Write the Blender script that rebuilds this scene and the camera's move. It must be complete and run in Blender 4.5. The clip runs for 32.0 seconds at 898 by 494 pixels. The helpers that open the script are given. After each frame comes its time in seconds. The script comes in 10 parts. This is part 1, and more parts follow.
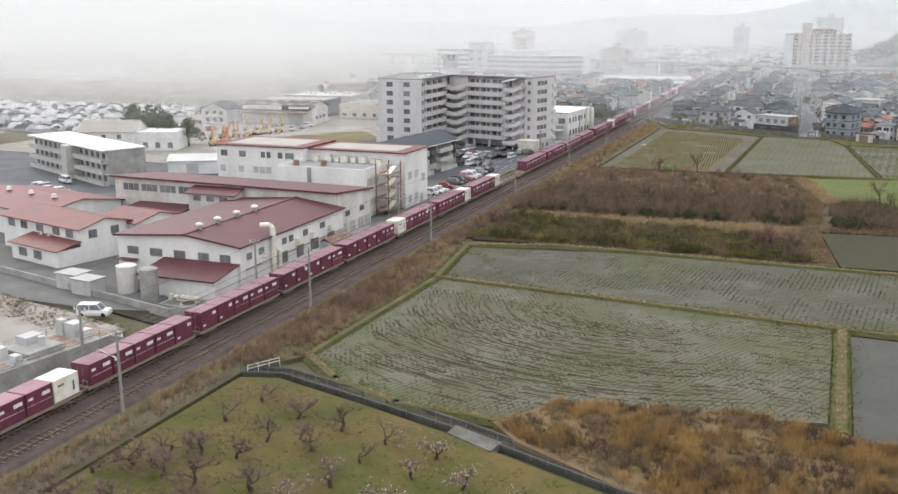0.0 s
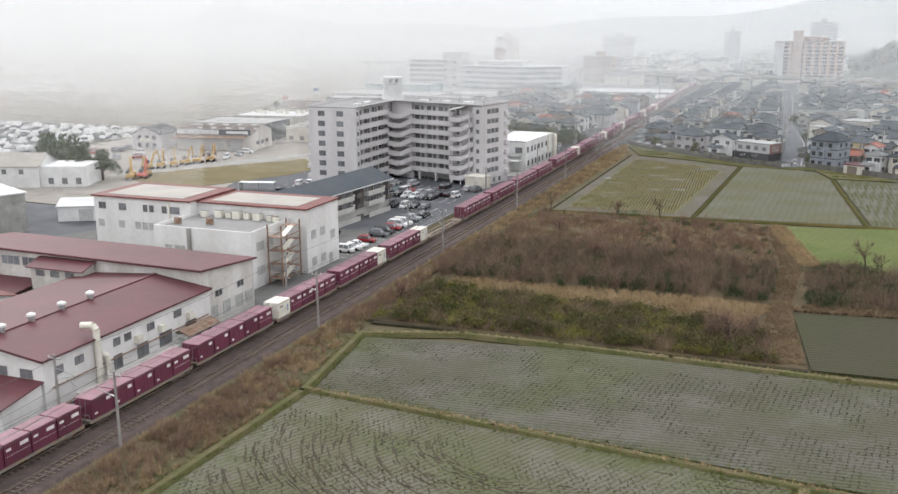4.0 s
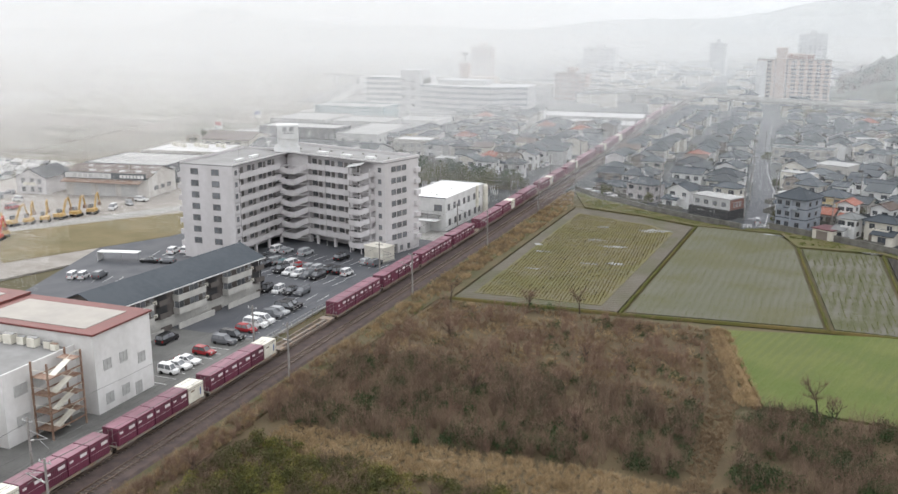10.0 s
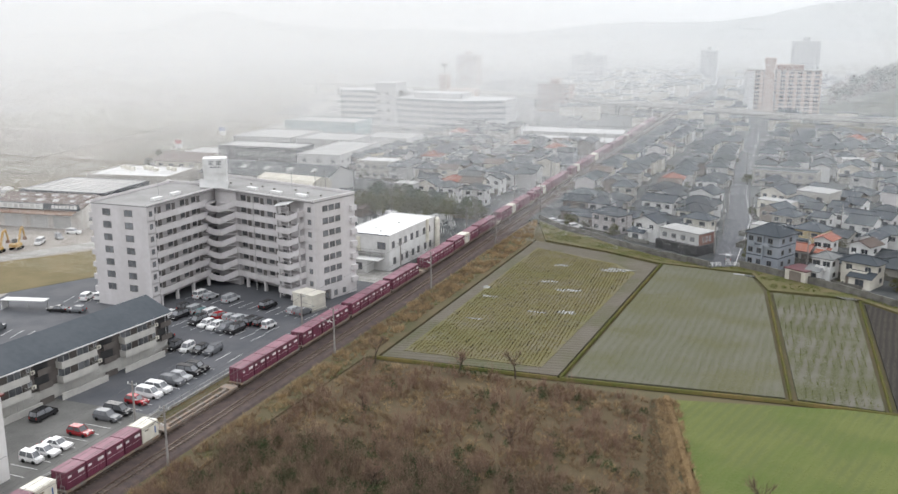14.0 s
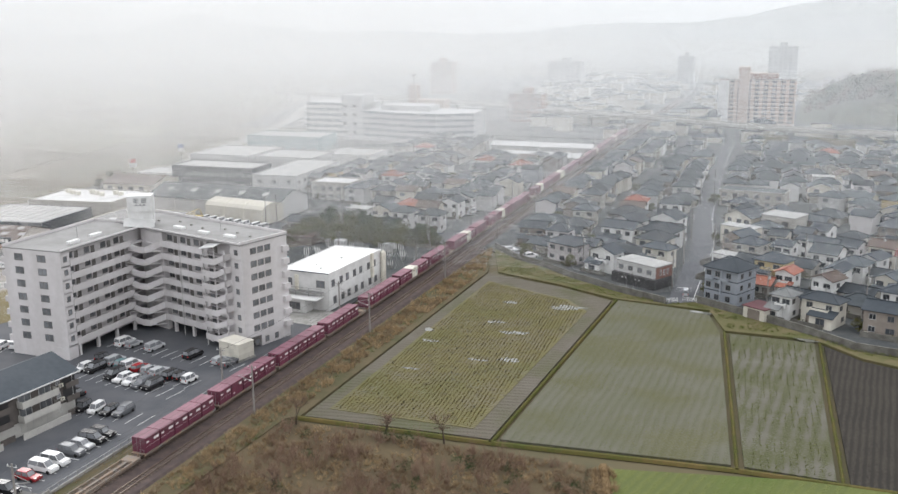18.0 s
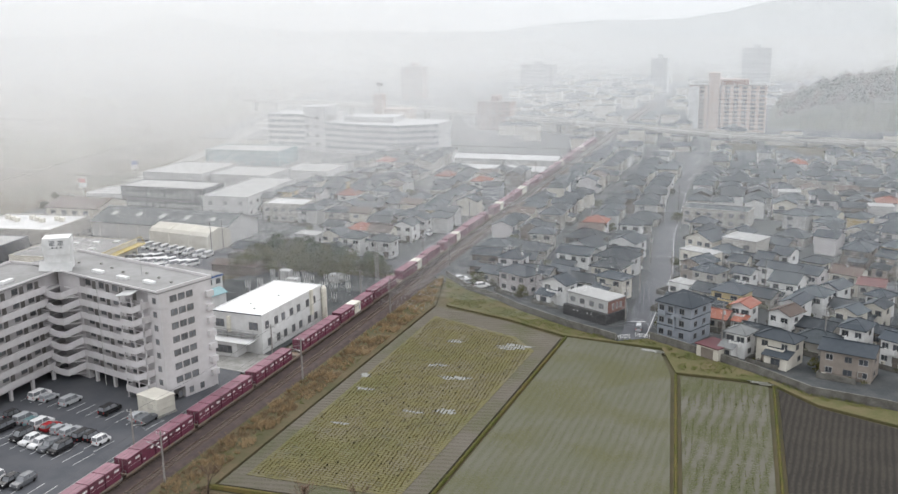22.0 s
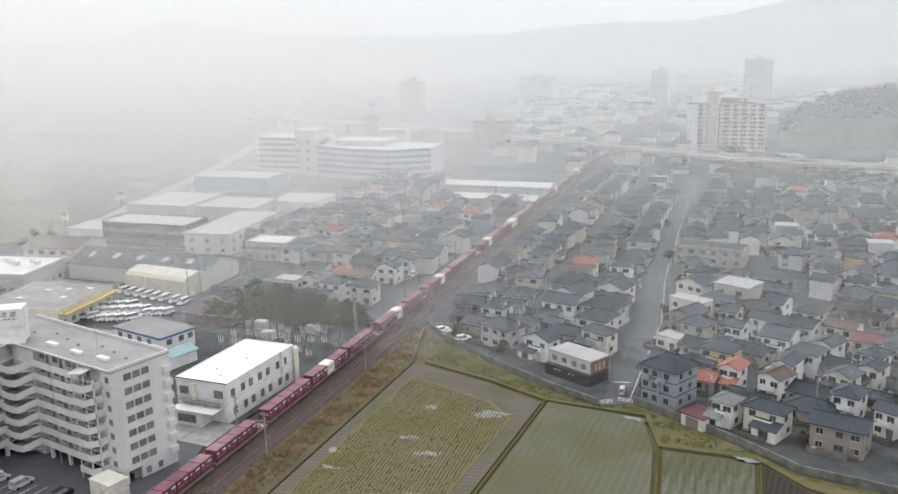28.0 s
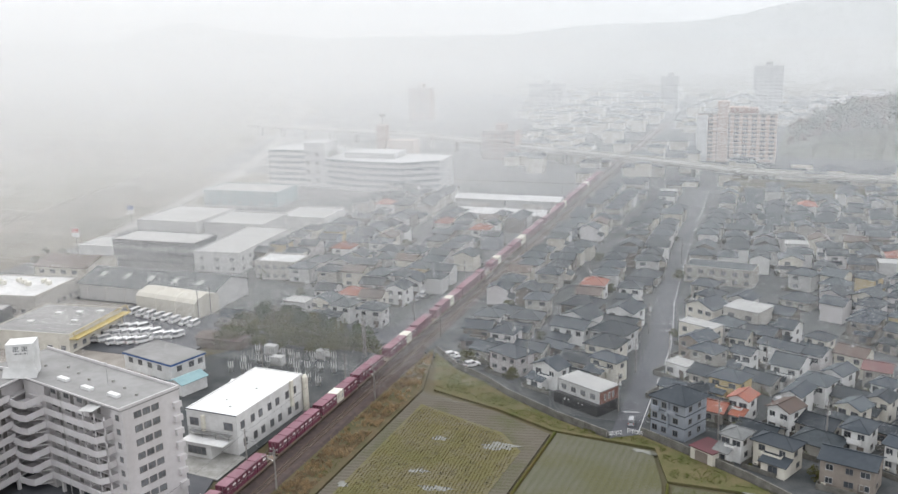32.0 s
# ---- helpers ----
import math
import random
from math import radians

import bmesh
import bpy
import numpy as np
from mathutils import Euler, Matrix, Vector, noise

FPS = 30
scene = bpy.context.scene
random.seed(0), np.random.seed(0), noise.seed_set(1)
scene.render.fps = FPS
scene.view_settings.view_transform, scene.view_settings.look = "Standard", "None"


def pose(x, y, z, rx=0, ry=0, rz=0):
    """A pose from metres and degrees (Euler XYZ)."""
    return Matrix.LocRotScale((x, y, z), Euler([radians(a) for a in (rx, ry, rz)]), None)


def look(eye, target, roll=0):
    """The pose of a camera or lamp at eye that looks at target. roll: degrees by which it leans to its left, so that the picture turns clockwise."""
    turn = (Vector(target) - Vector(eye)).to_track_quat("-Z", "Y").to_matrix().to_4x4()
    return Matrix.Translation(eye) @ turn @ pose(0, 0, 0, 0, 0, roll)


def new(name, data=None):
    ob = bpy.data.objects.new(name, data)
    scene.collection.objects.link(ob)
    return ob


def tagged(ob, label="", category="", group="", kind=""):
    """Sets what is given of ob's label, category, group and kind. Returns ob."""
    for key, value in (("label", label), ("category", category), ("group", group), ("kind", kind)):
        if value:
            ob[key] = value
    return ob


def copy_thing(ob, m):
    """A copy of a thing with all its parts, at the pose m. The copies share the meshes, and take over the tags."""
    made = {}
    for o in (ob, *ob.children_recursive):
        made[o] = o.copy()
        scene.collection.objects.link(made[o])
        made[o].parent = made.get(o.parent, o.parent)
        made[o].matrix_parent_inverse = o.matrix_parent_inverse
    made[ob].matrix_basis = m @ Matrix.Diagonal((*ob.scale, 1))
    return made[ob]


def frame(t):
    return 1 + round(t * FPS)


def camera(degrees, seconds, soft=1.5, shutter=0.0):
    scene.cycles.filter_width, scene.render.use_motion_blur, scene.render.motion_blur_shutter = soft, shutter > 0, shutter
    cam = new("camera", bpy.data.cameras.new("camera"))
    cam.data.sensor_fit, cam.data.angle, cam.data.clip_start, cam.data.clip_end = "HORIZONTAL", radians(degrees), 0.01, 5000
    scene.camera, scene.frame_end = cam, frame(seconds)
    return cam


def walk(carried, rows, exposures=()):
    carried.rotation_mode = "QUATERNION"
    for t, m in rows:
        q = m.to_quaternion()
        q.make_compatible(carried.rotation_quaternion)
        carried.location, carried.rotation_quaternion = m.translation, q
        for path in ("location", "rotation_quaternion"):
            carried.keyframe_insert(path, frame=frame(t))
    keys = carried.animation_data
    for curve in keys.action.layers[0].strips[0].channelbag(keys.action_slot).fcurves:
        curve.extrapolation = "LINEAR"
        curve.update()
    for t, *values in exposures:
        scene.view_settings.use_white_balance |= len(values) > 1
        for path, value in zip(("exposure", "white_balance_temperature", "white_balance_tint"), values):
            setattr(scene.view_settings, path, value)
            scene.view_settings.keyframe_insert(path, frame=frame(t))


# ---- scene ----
# The railway runs along +y at x = 0; x points away from the factory side.
cam = camera(50.00, 32.0)
# seconds, eye x y z, yaw (to the left of +y), pitch, roll
ROWS = [
    (0.0, 70.79, 33.33, 41.04, 21.56, -13.37, -0.25),
    (1.0, 71.72, 43.10, 42.03, 21.64, -13.17, -0.62),
    (2.0, 72.29, 52.79, 43.37, 21.59, -13.20, -0.64),
    (3.0, 72.90, 62.17, 44.98, 21.52, -13.30, -0.51),
    (4.0, 73.83, 71.12, 46.78, 21.48, -13.40, -0.38),
    (5.0, 75.13, 79.58, 48.76, 21.47, -13.46, -0.31),
    (6.0, 76.31, 88.06, 50.66, 21.46, -13.49, -0.23),
    (7.0, 77.40, 96.49, 52.45, 21.43, -13.52, -0.12),
    (8.0, 78.34, 104.85, 54.07, 21.38, -13.53, -0.04),
    (9.0, 79.14, 113.12, 55.42, 21.32, -13.52, -0.03),
    (10.0, 80.04, 121.04, 56.59, 21.29, -13.47, -0.06),
    (11.0, 81.21, 128.24, 57.75, 21.31, -13.42, -0.10),
    (12.0, 82.67, 134.64, 59.00, 21.35, -13.38, -0.13),
    (13.0, 84.22, 140.42, 60.26, 21.38, -13.37, -0.16),
    (14.0, 85.52, 145.75, 61.45, 21.33, -13.34, -0.19),
    (15.0, 86.64, 150.54, 62.70, 21.19, -13.32, -0.24),
    (16.0, 87.82, 154.60, 64.16, 20.99, -13.30, -0.29),
    (17.0, 89.17, 158.47, 65.78, 20.79, -13.32, -0.36),
    (18.0, 90.56, 162.33, 67.42, 20.57, -13.36, -0.47),
    (19.0, 91.95, 166.35, 68.94, 20.33, -13.42, -0.65),
    (20.0, 93.33, 170.43, 70.37, 20.10, -13.46, -0.83),
    (21.0, 94.56, 174.31, 71.90, 19.86, -13.50, -0.93),
    (22.0, 95.61, 177.94, 73.65, 19.60, -13.55, -0.95),
    (23.0, 96.57, 181.25, 75.57, 19.34, -13.59, -0.95),
    (24.0, 97.50, 184.14, 77.46, 19.11, -13.59, -0.94),
    (25.0, 98.25, 186.67, 79.21, 19.02, -13.56, -0.99),
    (26.0, 98.71, 188.78, 81.00, 19.18, -13.53, -1.12),
    (27.0, 98.83, 190.42, 82.91, 19.65, -13.53, -1.30),
    (28.0, 98.77, 192.06, 84.54, 20.05, -13.51, -1.40),
    (29.0, 98.67, 193.55, 86.01, 20.37, -13.49, -1.46),
    (30.0, 98.65, 194.49, 87.54, 20.59, -13.47, -1.54),
    (31.0, 98.68, 194.48, 89.41, 20.68, -13.49, -1.61),
    (32.0, 98.53, 193.53, 91.62, 20.63, -13.56, -1.57),
]


def sight(x, y, z, yaw, pitch, roll):
    a, b = radians(yaw), radians(pitch)
    ahead = Vector((-math.sin(a) * math.cos(b), math.cos(a) * math.cos(b), math.sin(b)))
    return look((x, y, z), Vector((x, y, z)) + 50 * ahead, roll)


walk(cam, [(t, sight(*r)) for t, *r in ROWS], [(0.0, 0.18), (7.0, 0.17), (14.0, 0.15), (20.0, 0.1), (32.0, 0.06)])

# ---- sky and sun: a bright overcast, hazy winter morning ----
world = bpy.data.worlds.new("sky")
scene.world = world
world.use_nodes = True
wn, wl = world.node_tree.nodes, world.node_tree.links
sky = wn.new("ShaderNodeTexSky")
sky.sky_type = "NISHITA"
sky.sun_disc = False
sky.sun_elevation, sky.sun_rotation = radians(32), radians(-53)
sky.dust_density, sky.air_density, sky.ozone_density = 3.0, 1.0, 1.0
pale = wn.new("ShaderNodeHueSaturation")
pale.inputs["Saturation"].default_value = 0.22
wl.new(sky.outputs["Color"], pale.inputs["Color"])
# overcast: three times as bright overhead as at the horizon
ray = wn.new("ShaderNodeTexCoord")
axis = wn.new("ShaderNodeSeparateXYZ")
wl.new(ray.outputs["Generated"], axis.inputs["Vector"])
rise = wn.new("ShaderNodeMapRange")
rise.inputs["To Min"].default_value, rise.inputs["To Max"].default_value = 9.5, 14.9
wl.new(axis.outputs["Z"], rise.inputs["Value"])
cloud = wn.new("ShaderNodeMix")
cloud.data_type = "RGBA"
cloud.inputs["Factor"].default_value = 0.75
wl.new(pale.outputs["Color"], cloud.inputs["A"])
wl.new(rise.outputs["Result"], cloud.inputs["B"])
cool = wn.new("ShaderNodeMix")
cool.data_type, cool.blend_type = "RGBA", "MULTIPLY"
cool.inputs["Factor"].default_value = 1.0
cool.inputs["B"].default_value = (0.985, 1.0, 1.03, 1)
wl.new(cloud.outputs["Result"], cool.inputs["A"])
wl.new(cool.outputs["Result"], wn["Background"].inputs["Color"])
wn["Background"].inputs["Strength"].default_value = 0.15
sun = new("sun", bpy.data.lights.new("sun", "SUN"))
sun.data.energy, sun.data.angle, sun.data.color = 0.9, radians(25), (1.0, 0.98, 0.96)
sun.matrix_world = look((-80, 60, 62), (0, 0, 0))

# ---- building tools ----
rnd = random.Random(7)


class Geo:
    """Gathers faces for one mesh."""

    def __init__(self):
        self.v, self.f = [], []

    def face(self, *ps):
        n = len(self.v)
        self.v += [tuple(p) for p in ps]
        self.f.append(tuple(range(n, n + len(ps))))
        return self

    def hexa(self, bottom, top):
        """A closed solid between two rings of points with as many corners."""
        n, k = len(self.v), len(bottom)
        self.v += [tuple(p) for p in bottom] + [tuple(p) for p in top]
        self.f.append(tuple(n + i for i in reversed(range(k))))
        self.f.append(tuple(n + k + i for i in range(k)))
        for i in range(k):
            j = (i + 1) % k
            self.f.append((n + i, n + j, n + k + j, n + k + i))
        return self

    def box(self, x0, x1, y0, y1, z0, z1, shrink=0.0):
        s = shrink
        return self.hexa([(x0, y0, z0), (x1, y0, z0), (x1, y1, z0), (x0, y1, z0)],
                         [(x0 + s, y0 + s, z1), (x1 - s, y0 + s, z1), (x1 - s, y1 - s, z1), (x0 + s, y1 - s, z1)])

    def prism(self, ring, z0, z1):
        return self.hexa([(x, y, z0) for x, y in ring], [(x, y, z1) for x, y in ring])

    def bar(self, a, b, w, h=None):
        """A square bar from a to b."""
        a, b, h = Vector(a), Vector(b), h or w
        d = (b - a).normalized()
        side = d.cross(Vector((0, 0, 1)) if abs(d.z) < 0.95 else Vector((1, 0, 0))).normalized()
        up = side.cross(d)
        ring = [side * (w / 2) * i + up * (h / 2) * j for i, j in ((-1, -1), (1, -1), (1, 1), (-1, 1))]
        return self.hexa([a + r for r in ring], [b + r for r in ring])

    def tube(self, a, b, r0, r1=None, n=8):
        a, b, r1 = Vector(a), Vector(b), r0 if r1 is None else r1
        d = (b - a).normalized()
        side = d.cross(Vector((0, 0, 1)) if abs(d.z) < 0.95 else Vector((1, 0, 0))).normalized()
        up = side.cross(d)
        turn = [side * math.cos(i * math.tau / n) + up * math.sin(i * math.tau / n) for i in range(n)]
        return self.hexa([a + t * r0 for t in turn], [b + t * r1 for t in turn])

    def mesh(self, name, material, smooth=False):
        me = bpy.data.meshes.new(name)
        me.from_pydata(self.v, [], self.f)
        me.materials.append(material)
        if smooth:
            me.polygons.foreach_set("use_smooth", [True] * len(me.polygons))
        me.update()
        return me


def thing(name, at=(0, 0, 0), turn=0.0, label="", category="", group="", kind=""):
    ob = new(name)
    ob.empty_display_size = 0.3
    ob.matrix_basis = pose(*at, 0, 0, turn)
    return tagged(ob, label, category, group, kind)


def part(name, geo, material, parent, label="", smooth=False):
    ob = new(name, geo if isinstance(geo, bpy.types.Mesh) else geo.mesh(name, material, smooth))
    ob.parent = parent
    if label:
        tagged(ob, label)
    return ob


def solid(name, geo, material, label="", category="", group="", kind="", smooth=False):
    ob = new(name, geo.mesh(name, material, smooth))
    return tagged(ob, label, category, group, kind)


def setting(name, geo, material, label="", category=""):
    return solid(name, geo, material, label, category or name.replace("_", " "), kind="structure")

# ---- materials ----
def surface(name, colour, rough=0.8, other=None, size=3.0, fine=40.0, mix=0.5, bump=0.0, metal=0.0, jitter=0.0, streak=None, spec=None, gloss=None):
    """A surface of two colours mingled by noise at two sizes (metres), with fine relief and object-by-object variation."""
    m = bpy.data.materials.new(name)
    m.use_nodes = True
    n, l = m.node_tree.nodes, m.node_tree.links
    b = n["Principled BSDF"]
    b.inputs["Roughness"].default_value, b.inputs["Metallic"].default_value = rough, metal
    if spec is None and rough >= 0.9:
        spec = 0.12
    if spec is not None:
        b.inputs["Specular IOR Level"].default_value = spec
    other = other or tuple(c * 0.72 for c in colour)
    geo = n.new("ShaderNodeNewGeometry")
    place = n.new("ShaderNodeMapping")
    l.new(geo.outputs["Position"], place.inputs["Vector"])
    if streak:
        place.inputs["Scale"].default_value = streak
    big = n.new("ShaderNodeTexNoise")
    big.inputs["Scale"].default_value, big.inputs["Detail"].default_value = 1.0 / size, 6.0
    l.new(place.outputs["Vector"], big.inputs["Vector"])
    small = n.new("ShaderNodeTexNoise")
    small.inputs["Scale"].default_value, small.inputs["Detail"].default_value = fine / 10.0, 3.0
    l.new(geo.outputs["Position"], small.inputs["Vector"])
    both = n.new("ShaderNodeMath")
    both.operation = "MULTIPLY_ADD"
    l.new(small.outputs["Fac"], both.inputs[0])
    both.inputs[1].default_value = 0.45
    l.new(big.outputs["Fac"], both.inputs[2])
    ramp = n.new("ShaderNodeMapRange")
    ramp.inputs["From Min"].default_value, ramp.inputs["From Max"].default_value = 0.72 - 0.3 * mix, 0.72 + 0.3 * mix
    l.new(both.outputs["Value"], ramp.inputs["Value"])
    blend = n.new("ShaderNodeMix")
    blend.data_type = "RGBA"
    blend.inputs["A"].default_value, blend.inputs["B"].default_value = (*colour, 1), (*other, 1)
    l.new(ramp.outputs["Result"], blend.inputs["Factor"])
    out = blend.outputs["Result"]
    if jitter:
        info = n.new("ShaderNodeObjectInfo")
        span = n.new("ShaderNodeMapRange")
        span.inputs["To Min"].default_value, span.inputs["To Max"].default_value = 1 - jitter, 1 + jitter
        l.new(info.outputs["Random"], span.inputs["Value"])
        hsv = n.new("ShaderNodeHueSaturation")
        l.new(out, hsv.inputs["Color"])
        l.new(span.outputs["Result"], hsv.inputs["Value"])
        out = hsv.outputs["Color"]
    l.new(out, b.inputs["Base Color"])
    if gloss is not None:
        sheen = n.new("ShaderNodeMapRange")
        sheen.inputs["To Min"].default_value, sheen.inputs["To Max"].default_value = rough, gloss
        l.new(ramp.outputs["Result"], sheen.inputs["Value"])
        l.new(sheen.outputs["Result"], b.inputs["Roughness"])
    if bump:
        relief = n.new("ShaderNodeBump")
        relief.inputs["Distance"].default_value = bump
        relief.inputs["Strength"].default_value = 0.7
        l.new(both.outputs["Value"], relief.inputs["Height"])
        l.new(relief.outputs["Normal"], b.inputs["Normal"])
    return m


def glassy(name, colour=(0.03, 0.035, 0.04), rough=0.12):
    m = surface(name, colour, rough, tuple(c * 1.6 for c in colour), size=1.5, fine=6, jitter=0.35)
    return m


M = {}
M["ground"] = surface("earth_and_grass", (0.078, 0.074, 0.045), 0.95, (0.114, 0.093, 0.056), 60, 2, 0.6)
M["field"] = surface("harvested_paddy", (0.093, 0.093, 0.062), 0.9, (0.102, 0.102, 0.097), 14, 12, 0.5, 0.05, gloss=0.45)
M["stubble"] = surface("stubble_green", (0.090, 0.096, 0.045), 0.92, (0.120, 0.105, 0.062), 9, 14, 0.5, 0.06)
M["wetfield"] = surface("wet_paddy", (0.084, 0.090, 0.076), 0.75, (0.090, 0.102, 0.056), 12, 10, 0.6, 0.03, gloss=0.5)
M["green"] = surface("meadow_green", (0.084, 0.105, 0.028), 0.95, (0.114, 0.118, 0.045), 11, 14, 0.5, 0.04)
M["soil"] = surface("dark_ploughed_soil", (0.058, 0.05, 0.036), 0.95, (0.08, 0.07, 0.046), 4, 14, 0.5, 0.08)
M["levee"] = surface("levee_grass", (0.07, 0.078, 0.029), 0.95, (0.12, 0.1, 0.056), 5, 25, 0.6, 0.05)
M["drygrass"] = surface("dry_grass", (0.180, 0.124, 0.062), 0.95, (0.120, 0.081, 0.042), 4, 25, 0.6, 0.05)
M["scrub"] = surface("scrub_floor", (0.065, 0.05, 0.031), 0.95, (0.1, 0.077, 0.045), 7, 18, 0.6, 0.06)
M["ballast"] = surface("brown_ballast", (0.102, 0.077, 0.069), 0.95, (0.057, 0.046, 0.045), 1.2, 60, 0.7, 0.04)
M["rail"] = surface("worn_rail", (0.16, 0.11, 0.08), 0.45, (0.25, 0.2, 0.17), 2, 40, 0.5, metal=0.6)
M["sleeper"] = surface("concrete_sleeper", (0.15, 0.125, 0.105), 0.9, (0.105, 0.08, 0.065), 0.7, 60, 0.6, jitter=0.15)
M["asphalt"] = surface("asphalt", (0.049, 0.053, 0.062), 0.85, (0.076, 0.078, 0.087), 6, 60, 0.5, 0.01)
M["concrete"] = surface("grey_concrete", (0.34, 0.335, 0.32), 0.9, (0.22, 0.215, 0.2), 2.5, 30, 0.6, 0.01)
M["white"] = surface("white_paint", (0.66, 0.66, 0.655), 0.75, (0.54, 0.54, 0.53), 4, 12, 0.5)
M["maroonroof"] = surface("maroon_metal_roof", (0.105, 0.034, 0.04), 0.6, (0.082, 0.03, 0.035), 6, 8, 0.5, spec=0.25)
M["container"] = surface("plum_paint", (0.135, 0.028, 0.056), 0.5, (0.105, 0.026, 0.046), 2.5, 10, 0.5, jitter=0.15)
M["bone"] = surface("off_white_paint", (0.68, 0.66, 0.58), 0.6, (0.55, 0.52, 0.45), 1.5, 12, 0.5)
M["mist"] = surface("mist_droplets", (0.722, 0.737, 0.742), 1.0, (0.708, 0.722, 0.728), 90, 0.2, 0.8, spec=0.0)
# lighter, warmer copy of the mist: the sun-side glow is in its colour
M["sun_tint_mist"] = surface("sun_tinted_mist_droplets", (0.785, 0.767, 0.745), 1.0, (0.765, 0.75, 0.73), 90, 0.2, 0.8, spec=0.0)
M["tile"] = surface("dark_tile", (0.023, 0.030, 0.036), 0.65, (0.037, 0.044, 0.052), 3, 25, 0.5, jitter=0.3, spec=0.2)
M["glass"] = glassy("window_glass", (0.115, 0.12, 0.128), 0.2)
M["darkglass"] = glassy("dark_window_glass", (0.04, 0.044, 0.05), 0.2)


def foliage(name, colours, rough=0.9, through_light=0.0):
    """Many blades or leaves in one mesh: each island takes a shade between the colours."""
    m = bpy.data.materials.new(name)
    m.use_nodes = True
    n, l = m.node_tree.nodes, m.node_tree.links
    b = n["Principled BSDF"]
    b.inputs["Roughness"].default_value = rough
    b.inputs["Specular IOR Level"].default_value = 0.15
    geo = n.new("ShaderNodeNewGeometry")
    patch = n.new("ShaderNodeTexNoise")
    patch.inputs["Scale"].default_value, patch.inputs["Detail"].default_value = 0.16, 4.0
    l.new(geo.outputs["Position"], patch.inputs["Vector"])
    add = n.new("ShaderNodeMath")
    add.operation = "MULTIPLY_ADD"
    l.new(geo.outputs["Random Per Island"], add.inputs[0])
    add.inputs[1].default_value = 0.5
    wide = n.new("ShaderNodeMapRange")
    wide.inputs["From Min"].default_value, wide.inputs["From Max"].default_value = 0.3, 0.7
    wide.inputs["To Max"].default_value = 0.5
    l.new(patch.outputs["Fac"], wide.inputs["Value"])
    l.new(wide.outputs["Result"], add.inputs[2])
    ramp = n.new("ShaderNodeValToRGB")
    e = ramp.color_ramp.elements
    while len(e) < len(colours):
        e.new(0.5)
    for i, c in enumerate(colours):
        e[i].position, e[i].color = i / (len(colours) - 1), (*c, 1)
    l.new(add.outputs["Value"], ramp.inputs["Fac"])
    l.new(ramp.outputs["Color"], b.inputs["Base Color"])
    return m


